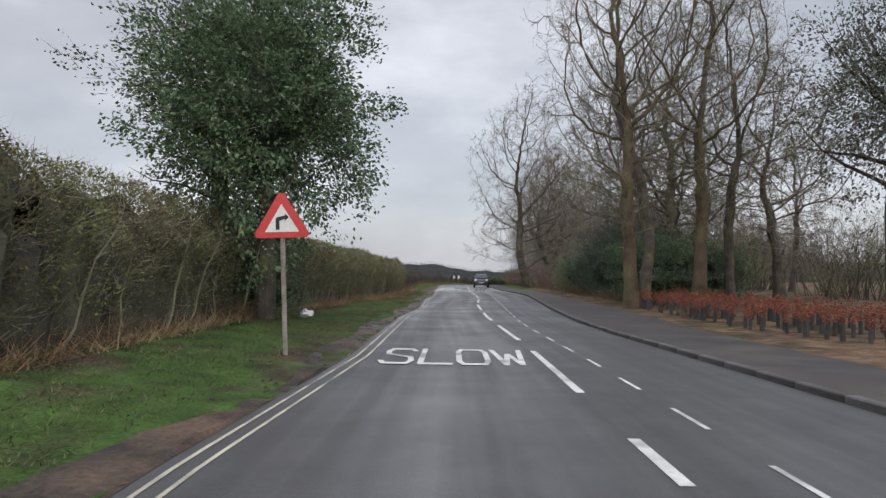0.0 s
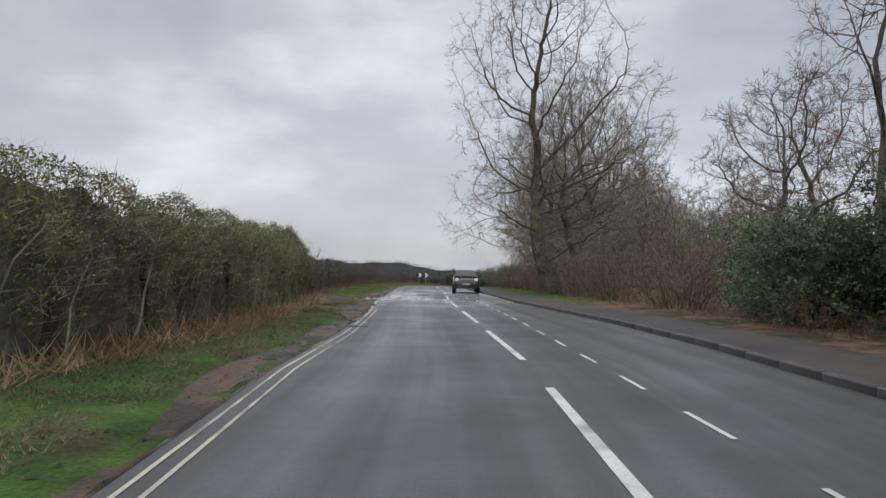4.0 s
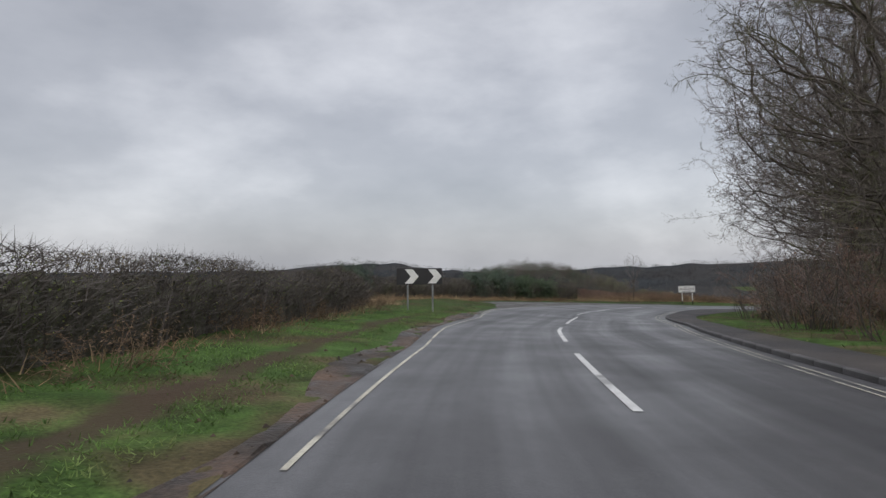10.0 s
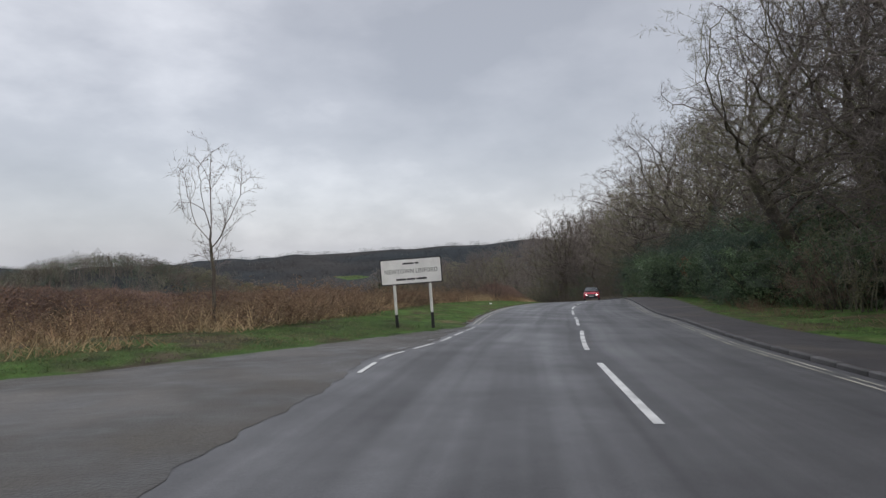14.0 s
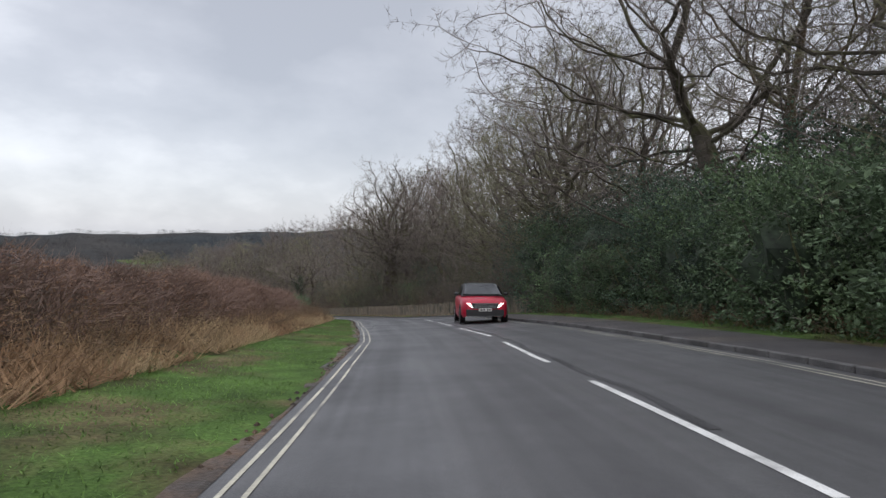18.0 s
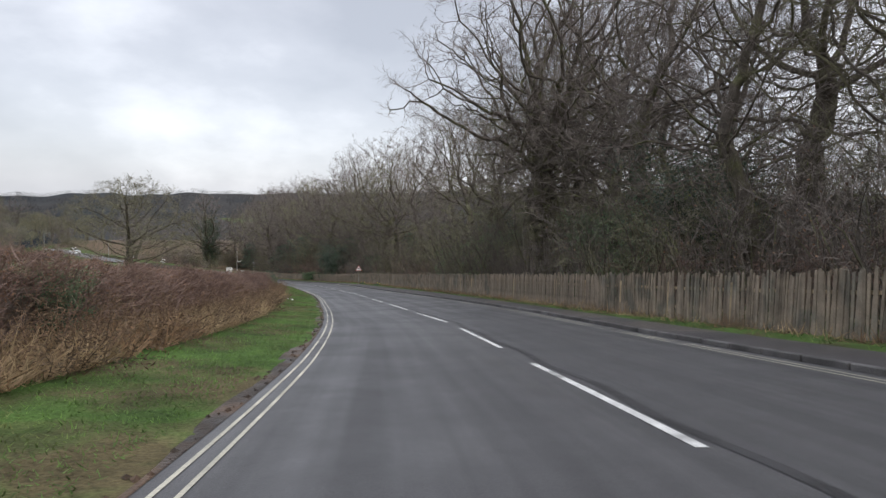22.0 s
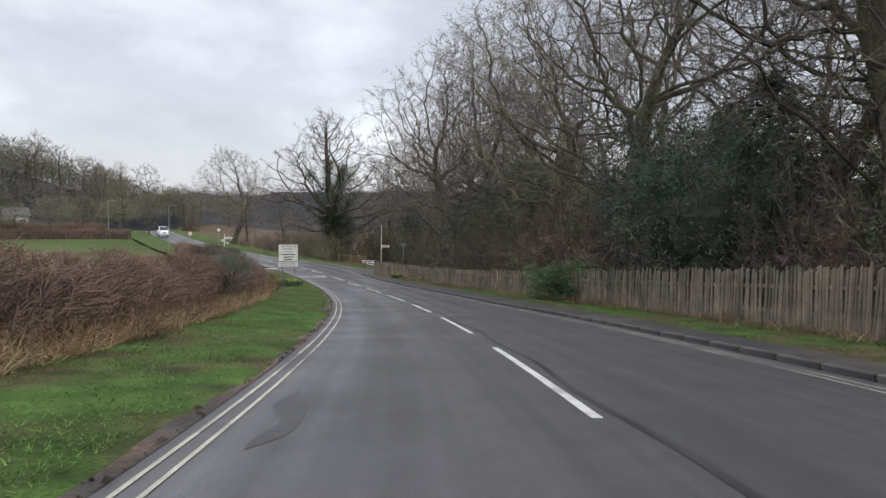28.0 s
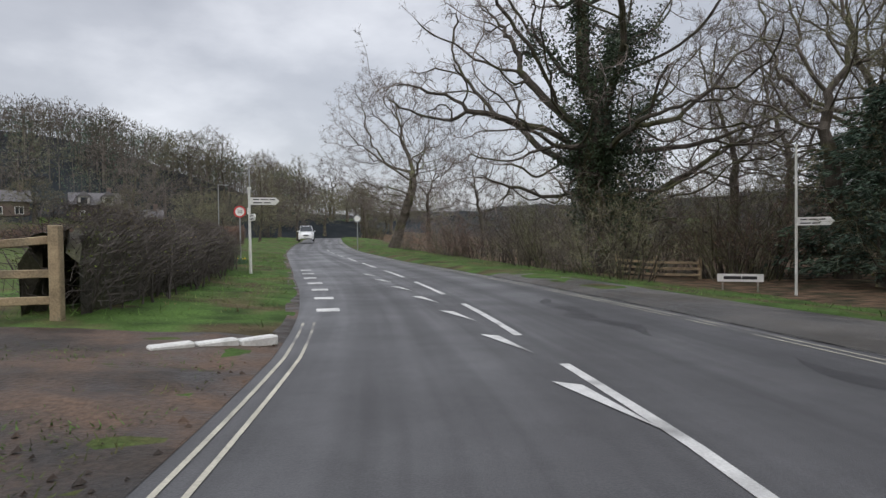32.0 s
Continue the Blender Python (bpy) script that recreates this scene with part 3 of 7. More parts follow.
DASH_STARTS = [6.8, 25.2, 38.6, 45.2, 52.6, 59.0, 66.3, 73.0, 80.0, 87.1, 94.2, 102.0, 109.5, 116.7, 125.2, 132.2, 139.2, 147.0, 154.0, 160.6, 168.5, 176.0, 183.0, 190.5, 197.5, 217.8, 224.9, 231.4, 239.2, 246.9, 253.4, 274.7, 282.2, 290.0, 297.5, 304.7, 311.6, 319.6, 341.0, 348.4, 355.3, 362.9, 384.2, 391.8, 398.9, 405.5]


def markings():
    starts = []
    for a, b in zip(DASH_STARTS, DASH_STARTS[1:]):
        n = max(1, round((b - a) / 6.9))
        starts += [(a + (b - a) * i / n, (b - a) / n) for i in range(n)]
    for s, gap in [(-30 + 6.2 * i, 6.2) for i in range(5)] + [(3.6, 1.7)] + starts + [(407.4, 5.9)]:
        paint(s, s + gap * 0.68, CENTRE, 0.10, WHITE_PAINT, "centre_dash", "worn white centre line dash on damp asphalt")
    edge = "worn double yellow edge line along the verge"
    for a, b in ((S0, 51), (122, 137), (168, 415)):
        for d in (0.0, 0.16):
            paint(a, b, lambda s: LEFT(s) - d, 0.037, YELLOW_PAINT, "edge_line", edge)
    paint(100, 122, LEFT, 0.05, YELLOW_PAINT, "edge_line", "worn single edge line along the muddy verge")
    for k in range(6):
        paint(157 + 1.7 * k, 158.2 + 1.7 * k, LEFT, 0.07, WHITE_PAINT, "edge_line", "worn white dash along the apron edge")
    for d in (0.0, 0.16):
        paint(55, S1, lambda s: RIGHT(s) - d, 0.037, YELLOW_PAINT, "edge_line", "worn double yellow edge line by the kerb")
    s = -30.0
    while s < 58:
        paint(s, s + 0.9, lambda q: 2.05 + np.interp(q, [10, 18, 24, 38, 54], [0, -0.15, 0, 0.36, 0.65]), 0.05, WHITE_PAINT, "bay_dash", "short white dash of a faded bay line")
        s += 1.95
    # wedges beside the last centre dashes before the junction
    for k in range(7):
        q, o = 409.2 + 2.8 * k, 1.64 - 0.2 * k * (1 - 0.04 * k)
        v = [tuple(at(q + u, o + w, 0.008)) for u, w in ((0, 0), (1.3, -0.14), (1.45, -0.36))]
        tagged(new("wedge_mark", blob_free(v, [(0, 1, 2)], WHITE_PAINT, "wedge_mark")), "white wedge beside the centre line", "road marking", kind="structure")
    for k in range(8):
        q = 413.3 + 6.0 * k
        paint(q, q + 4.0, lambda t: CENTRE(t) + 0.02, 0.11, WHITE_PAINT, "centre_dash", "white centre line dash near the junction")
    for k in range(7):
        paint(416.5 + 2.3 * k, 417.0 + 2.3 * k, lambda q: LEFT(q) + 0.22, 0.4, WHITE_PAINT, "edge_block", "short white block along the junction edge")
    for k in range(14):
        paint(405.0 + 1.5 * k, 406.0 + 1.5 * k, lambda q: RIGHT(q) + 0.22, 0.05, WHITE_PAINT, "mouth_dash", "white dash across the side road mouth")
    # dark tar joint along the crown of the road, drain covers and patches
    paint(206, 335, lambda q: CENTRE(q) + 0.2 + 0.05 * math.sin(q * 1.7), 0.12, ASPHALT_DARK, "tar_joint", "dark tar joint beside the centre line", 0.005)
    paint(340, 404, lambda q: CENTRE(q) + 0.22 + 0.05 * math.sin(q * 1.3), 0.08, ASPHALT_DARK, "tar_joint", "dark tar joint beside the centre line", 0.005)
    for s, o, n, w in ((59.6, 2.9, 4.5, 0.55), (282.4, 3.9, 2.0, 0.5), (276, 3.7, 3, 0.4), (350.8, 2.95, 1.0, 0.16), (226, -0.85, 7, 0.13), (231, -0.95, 4, 0.3), (354.5, -1.0, 2.2, 0.3), (413, 3.2, 5, 0.5), (407.5, 4.0, 4, 0.4)):
        mid = lambda q: o + 0.22 * w * math.sin(q * 3.1) + 0.1 * math.sin(q * 1.1)
        wide = lambda q: 0.5 * w * (0.02 + math.sin(math.pi * min(max((q - s) / n, 0.0), 1.0)) ** 0.7 * (0.8 + 0.25 * math.sin(q * 5.3)))
        strip("worn_patch", s, s + n, lambda q: mid(q) - wide(q), lambda q: mid(q) + wide(q), 0.003, ASPHALT_DARK, "dark damp worn patch in the asphalt", "road marking", 0.15, 2)
    strip("track_entrance", 406.8, 413.4, lambda s: HEDGE(s) - 3.5, lambda s: LEFT(s) - 0.30, 0.03, MUD, "muddy gravel entrance of the field track", "track", 0.3, 10, 0.06)


def letters(word, s0, s1, o0, o1, name, label):
    """Road lettering made of strokes, stretched along the road."""
    strokes = {
        "S": [[(1, 0.82), (0.85, 0.97), (0.15, 0.97), (0.03, 0.8), (0.1, 0.6), (0.9, 0.42), (0.98, 0.2), (0.85, 0.04), (0.12, 0.04), (0, 0.18)]],
        "L": [[(0.05, 1), (0.05, 0.04), (1, 0.04)]],
        "O": [[(0.15, 0.97), (0.85, 0.97), (0.97, 0.8), (0.97, 0.2), (0.85, 0.03), (0.15, 0.03), (0.03, 0.2), (0.03, 0.8), (0.15, 0.97)]],
        "W": [[(0, 1), (0.25, 0.02), (0.5, 0.7), (0.75, 0.02), (1, 1)]],
    }
    n = len(word)
    cell = (o1 - o0) / n
    for i, ch in enumerate(word):
        v, f = [], []
        for line in strokes[ch]:
            pts = [(o0 + cell * (i + 0.1 + 0.8 * x), s0 + (s1 - s0) * y) for x, y in line]
            for (a, b), (c, d) in zip(pts, pts[1:]):
                ln = math.hypot(c - a, d - b) or 1
                ux, uy = (c - a) / ln, (d - b) / ln
                wx, wy = -uy * 0.045, ux * 0.10
                if abs(uy) > 0.8:
                    wx, wy = (0.045 if uy < 0 else -0.045), 0
                k = len(v)
                for p, q in ((a - ux * 0.03 + wx, b - uy * 0.03 + wy), (a - ux * 0.03 - wx, b - uy * 0.03 - wy), (c + ux * 0.03 - wx, d + uy * 0.03 - wy), (c + ux * 0.03 + wx, d + uy * 0.03 + wy)):
                    v.append(tuple(at(q, p, 0.008 + 0.0006 * (k // 4))))
                f.append((k, k + 1, k + 2, k + 3))
        tagged(new(name, blob_free(v, f, WHITE_PAINT, name)), label, "road marking", kind="structure")


markings()
letters("SLOW", 9.0, 11.0, -1.22, 1.12, "slow_letter", "white painted letter of SLOW on the lane")
letters("SLOW", 402.7, 404.8, -0.88, 1.22, "slow_letter", "white painted letter of SLOW on the lane")


# kerb stones along the footway
def kerb():
    bm = bmesh.new()
    bmesh.ops.create_cube(bm, size=1.0)
    bmesh.ops.scale(bm, vec=(0.14, 0.905, 0.24), verts=bm.verts)
    bmesh.ops.bevel(bm, geom=bm.edges[:], offset=0.015, segments=1, affect="EDGES")
    me = bpy.data.meshes.new("kerb_stone")
    bm.to_mesh(me)
    bm.free()
    me.materials.append(KERB)
    root = tagged(new("kerb"), "low worn stone kerb along the footway", "kerb", kind="structure")
    far = Mesh(1)
    r = random.Random(2)
    count, s = 0, -12.0
    while s < 404.5:
        o = float(RIGHT(s)) + 0.325
        p, q = at(s, float(RIGHT(s)) + 0.325, 0.0), at(s + 0.92, float(RIGHT(s + 0.92)) + 0.325, 0.0)
        d = q - p
        up = float(side(s, float(RIGHT(s)) + 0.6)) - float(side(s, o)) + 0.035
        m = Matrix.Translation((p + q) / 2 + Vector((0, 0, up - 0.13 + r.uniform(-0.006, 0.006)))) @ Matrix.Rotation(math.atan2(-d.x, d.y), 4, "Z") @ Matrix.Rotation(math.atan2(d.z, math.hypot(d.x, d.y)), 4, "X")
        if s < 62 or 90 < s < 190 or 285 < s < 400:
            if count < 300:
                ob = new("kerb_stone", me)
                ob.parent = root
                ob.matrix_world = m
                count += 1
                s += 0.92
                continue
        k = len(far.v)
        far.v += [tuple(m @ v.co) for v in me.vertices]
        far.f += [tuple(k + i for i in pl.vertices) for pl in me.polygons]
        s += 0.92
    ob = part("kerb_run", blob_free(far.v, far.f, KERB, "kerb_run"), None, root, "far stretches of worn kerb stones")
    ob["kind"] = "stuff"


# ---------------- plants ----------------
LEAF_DARK = material("holly_leaves", (0.098, 0.142, 0.08), 0.45, 1.5, 0.4, 9, 0.0, (0.13, 0.185, 0.095), 0.55, island=0.45, random_tint=0.15, spec=0.2)
LEAF_BLUE = material("yew_leaves", (0.072, 0.108, 0.08), 0.5, 1.5, 0.4, 9, 0.0, (0.095, 0.135, 0.09), 0.55, island=0.4, random_tint=0.15, spec=0.2)
LEAF_HEDGE = material("hedge_leaves", (0.15, 0.18, 0.055), 0.6, 0.7, 0.4, 9, 0.0, (0.175, 0.145, 0.075), 0.54, island=0.4, random_tint=0.15, spec=0.2)
LEAF_BROWN = material("dry_leaves", (0.18, 0.115, 0.078), 0.8, 1.2, 0.4, 9, 0.0, (0.21, 0.125, 0.08), 0.55, island=0.4, random_tint=0.15, spec=0.2)
LEAF_IVY = material("ivy_leaves", (0.04, 0.058, 0.038), 0.4, 1.5, 0.4, 9, 0.0, (0.055, 0.08, 0.045), 0.5, island=0.4, spec=0.2)
GRASS_B = material("muddy_grass_blades", (0.092, 0.122, 0.044), 0.75, 0.9, 0.4, 8, 0.0, (0.14, 0.12, 0.065), 0.52, island=0.3, spec=0.2)
TWIG_DARK = material("dark_hedge_twigs", (0.10, 0.088, 0.08), 0.9, 1.0, 0.3, 20, 0.0, random_tint=0.2, spec=0.2)
STRAW = material("dry_grass", (0.36, 0.27, 0.155), 0.9, 1.0, 0.3, 12, 0.0, (0.26, 0.165, 0.095), 0.5, island=0.35, random_tint=0.15, spec=0.2)
BRACKEN = material("dead_bracken", (0.21, 0.142, 0.095), 0.9, 1.0, 0.3, 12, 0.0, (0.17, 0.125, 0.085), 0.5, island=0.35, random_tint=0.15, spec=0.2)
GRASS = material("grass_blades", (0.098, 0.168, 0.042), 0.7, 0.9, 0.45, 8, 0.0, (0.15, 0.125, 0.06), 0.6, island=0.3, spec=0.2)
BEECH = material("copper_leaves", (0.30, 0.105, 0.065), 0.8, 1.2, 0.35, 9, 0.0, (0.2, 0.085, 0.06), 0.5, island=0.4, spec=0.2)

for _m, _a in ((GRASS, 0.3), (GRASS_B, 0.3), (STRAW, 0.35), (BRACKEN, 0.25), (LEAF_HEDGE, 0.35), (LEAF_BROWN, 0.25), (BEECH, 0.35), (LEAF_DARK, 0.22), (LEAF_BLUE, 0.22)):
    let_light_through(_m, _a)


class Mesh:
    """Collects tubes, spikes and leaves into one mesh."""

    def __init__(self, seed=0):
        self.v, self.f, self.k = [], [], []
        self.r = random.Random(seed)

    def tube(self, pts, radii, sides, k=0):
        rings = []
        up = Vector((0.3, 0.2, 1.0))
        for i, (p, r) in enumerate(zip(pts, radii)):
            d = (pts[min(i + 1, len(pts) - 1)] - pts[max(i - 1, 0)])
            d = d.normalized() if d.length > 1e-6 else Vector((0, 0, 1))
            a = d.cross(up if abs(d.dot(up)) < 1.0 else Vector((1, 0, 0)))
            a = a.normalized() if a.length > 1e-4 else d.orthogonal().normalized()
            b = d.cross(a)
            if r <= 0:
                rings.append([len(self.v)])
                self.v.append(tuple(p))
                continue
            ring = []
            for j in range(sides):
                t = 2 * math.pi * j / sides
                ring.append(len(self.v))
                self.v.append(tuple(p + (a * math.cos(t) + b * math.sin(t)) * r))
            rings.append(ring)
        for A, B in zip(rings, rings[1:]):
            for j in range(sides):
                n = (j + 1) % sides
                if len(B) == 1:
                    self.f.append((A[j], A[n], B[0]))
                else:
                    self.f.append((A[j], A[n], B[n], B[j]))
                self.k.append(k)

    def spike(self, p, d, length, r, k=0):
        """A fine twig: a three-sided taper with one kink."""
        a = d.orthogonal().normalized()
        b = d.cross(a).normalized()
        i = len(self.v)
        for t in (0, 2.1, 4.2):
            self.v.append(tuple(p + (a * math.cos(t) + b * math.sin(t)) * r))
        self.v.append(tuple(p + d * length))
        self.f += [(i, i + 1, i + 3), (i + 1, i + 2, i + 3), (i + 2, i, i + 3)]
        self.k += [k] * 3

    def blade(self, p, d, length, r, k=0):
        """The finest twig: one slim tapering sliver."""
        a = d.cross(Vector((self.r.gauss(0, 1), self.r.gauss(0, 1), self.r.gauss(0, 1))))
        a = a.normalized() * r if a.length > 1e-3 else d.orthogonal().normalized() * r
        i = len(self.v)
        self.v += [tuple(p - a), tuple(p + a), tuple(p + d * length)]
        self.f.append((i, i + 1, i + 2))
        self.k.append(k)

    def leaf(self, p, size, k=0, along=None, slim=0.55):
        """A leaf blade folded along its rib: two triangles."""
        r = self.r
        d = along or Vector((r.gauss(0, 1), r.gauss(0, 1), r.gauss(0, 0.7))).normalized()
        w = d.cross(Vector((r.gauss(0, 1), r.gauss(0, 1), r.gauss(0, 1))))
        w = w.normalized() if w.length > 1e-3 else d.orthogonal().normalized()
        n = d.cross(w) * (size * 0.16)
        i = len(self.v)
        m = p + d * (size * 0.45)
        self.v += [tuple(p), tuple(m + w * (size * slim * 0.5) + n), tuple(p + d * size), tuple(m - w * (size * slim * 0.5) + n)]
        self.f += [(i, i + 1, i + 2), (i, i + 2, i + 3)]
        self.k += [k, k]

    def data(self, name, mats):
        me = bpy.data.meshes.new(name)
        me.from_pydata(self.v, [], self.f)
        for m in mats:
            me.materials.append(m)
        if len(mats) > 1:
            me.polygons.foreach_set("material_index", self.k)
        return me


def wander(r, p, d, length, n, bend, lift=0.0):
    pts, step = [p.copy()], length / n
    for _ in range(n):
        d = (d + Vector((r.gauss(0, bend), r.gauss(0, bend), r.gauss(0, bend) + lift))).normalized()
        p = p + d * step
        pts.append(p.copy())
    return pts, d


def turned(r, d, low, high):
    """A direction that leaves d by an angle between low and high degrees."""
    a = d.orthogonal().normalized()
    a.rotate(Matrix.Rotation(r.uniform(0, 2 * math.pi), 3, d))
    t = radians(r.uniform(low, high))
    return (d * math.cos(t) + a * math.sin(t)).normalized()


def leafy(seed, rx, ry, rz, clumps, per, size, skirt=0.0, twigs=0, lump=0.3, tight=0.13, deep=0.6):
    """A crown of many leaves gathered in uneven clumps through a lumpy shell; a skirt reaches down to the ground."""
    c = Mesh(seed)
    r = c.r
    for _ in range(clumps):
        d = Vector((r.gauss(0, 1), r.gauss(0, 1), r.gauss(0, 1))).normalized()
        q = r.uniform(deep, 1.0) ** 0.6 * (0.86 + lump * noise.noise(d * 2.6 + Vector((seed, 0, 0))) + 0.5 * lump * noise.noise(d * 6.0))
        p = Vector((d.x * rx * q, d.y * ry * q, rz + d.z * rz * q))
        if skirt and d.z < 0.1:
            h = math.hypot(d.x, d.y) or 1.0
            q *= r.uniform(0.86, 1.0)
            p = Vector((d.x / h * rx * q * 0.96, d.y / h * ry * q * 0.96, rz * r.uniform(0.03, 1.1)))
            d = Vector((d.x, d.y, 0.1)).normalized()
        w = r.uniform(0.7, 1.3) * min(rx, rz) * tight
        for _ in range(per):
            away = (d * 0.8 + Vector((r.gauss(0, 0.6), r.gauss(0, 0.6), r.gauss(-0.1, 0.6)))).normalized()
            c.leaf(p + Vector((r.gauss(0, w), r.gauss(0, w), r.gauss(0, w * 0.7))), size * r.uniform(0.7, 1.4), 0, away, 0.6)
        for _ in range(twigs):
            c.blade(p, (d + Vector((r.gauss(0, 0.5), r.gauss(0, 0.5), r.gauss(0, 0.5) + 0.2))).normalized(), w * r.uniform(1.4, 2.8), 0.008, 1)
    return c


def plant(name, label, category, parts, m, group=""):
    """A thing of an Empty and its mesh parts: rows of (part name, mesh, label)."""
    t = thing(name, label, category, m, group)
    for n, me, lb, *kind in parts:
        ob = part(n, me, None, t, lb)
        if kind:
            ob["kind"] = kind[0]
    return t


def stand(s, o, turn=0.0, scale=1.0, sz=None, up=0.0):
    p = at(s, o, up)
    return Matrix.Translation(p) @ pose(0, 0, 0, 0, 0, turn) @ Matrix.Diagonal((scale, scale, sz or scale, 1))


def grow(seed, height, wide, base, points, step, crook, rise=0.0, sag=0.0, peak=0.45, lean=(0.0, 0.0), inner=0.25, bare=1.3):
    """Nodes and parents of a skeleton that grows from the stem towards points strewn in a lumpy crown."""
    g = np.random.RandomState(seed)
    lo, span = height * base, height * (1 - base)
    heads = []
    while len(heads) < 34:
        u = g.rand()
        half = 0.5 * wide * (math.sin(math.pi * 0.5 * u / peak) ** 0.6 if u < peak else math.cos(math.pi * 0.5 * (u - peak) / (1 - peak)) ** 0.62)
        a, q = g.rand() * 2 * math.pi, math.sqrt(inner + (1 - inner) * g.rand())
        heads.append((math.cos(a) * half * q + lean[0] * u, math.sin(a) * half * q + lean[1] * u, lo + span * u))
    heads = np.array(heads)
    aim = []
    for _ in range(points):
        if g.rand() < 0.62:
            h = heads[g.randint(len(heads))]
            p = h + g.normal(0, 1, 3) * (wide * 0.06, wide * 0.06, span * 0.055)
        else:
            u = g.rand()
            half = 0.5 * wide * (math.sin(math.pi * 0.5 * u / peak) ** 0.6 if u < peak else math.cos(math.pi * 0.5 * (u - peak) / (1 - peak)) ** 0.62)
            a, q = g.rand() * 2 * math.pi, math.sqrt(g.rand()) * 0.97
            p = np.array((math.cos(a) * half * q + lean[0] * u, math.sin(a) * half * q + lean[1] * u, lo + span * u))
        if p[2] > lo * 0.8:
            aim.append(p)
    aim = np.array(aim)
    nodes, parent = [np.array((0.0, 0.0, -0.25))], [-1]
    p, d = nodes[0], np.array((0.0, 0.0, 1.0))
    while p[2] < lo + span * bare * 0.2:
        d = d + g.normal(0, crook * 0.22, 3)
        d[2] = max(d[2], 0.9)
        d = d / np.linalg.norm(d)
        p = p + d * step
        parent.append(len(nodes) - 1)
        nodes.append(p)
    near = np.zeros(len(aim), int)
    dist = np.full(len(aim), 1e9)

    def look_at(first):
        for i in range(first, len(nodes)):
            e = np.linalg.norm(aim - nodes[i], axis=1)
            m = e < dist
            dist[m], near[m] = e[m], i

    look_at(1)
    shoots = collections.defaultdict(list)
    for _ in range(95):
        if not len(aim):
            break
        first = len(nodes)
        for i in np.unique(near):
            way = aim[near == i] - nodes[i]
            way = (way / np.linalg.norm(way, axis=1)[:, None]).sum(0)
            n = np.linalg.norm(way)
            if n < 1e-3:
                continue
            come = nodes[i] - nodes[parent[i]]
            d = way / n + 0.55 * come / np.linalg.norm(come) + g.normal(0, crook * 0.75, 3)
            d[2] += rise - sag * max(0.0, 1 - nodes[i][2] / height)
            q = nodes[i] + d / np.linalg.norm(d) * step * g.uniform(0.8, 1.15)
            if any(np.linalg.norm(nodes[k] - q) < step * 0.45 for k in shoots[i]) or len(shoots[i]) > 3:
                dist[near == i] = 0.0
                continue
            shoots[i].append(len(nodes))
            parent.append(int(i))
            nodes.append(q)
        if len(nodes) == first or len(nodes) > 6500:
            break
        look_at(first)
        keep = dist > step * 1.15
        aim, dist, near = aim[keep], dist[keep], near[keep]
    nodes = np.array(nodes)
    for _ in range(2):
        mean, count = np.zeros_like(nodes), np.zeros(len(nodes))
        for i in range(1, len(nodes)):
            mean[i] += nodes[parent[i]]
            mean[parent[i]] += nodes[i]
            count[i] += 1
            count[parent[i]] += 1
        ends = count < 1.5
        soft = 0.6 * nodes + 0.4 * mean / np.maximum(count, 1)[:, None]
        soft[ends] = nodes[ends]
        nodes = soft
    return nodes, parent


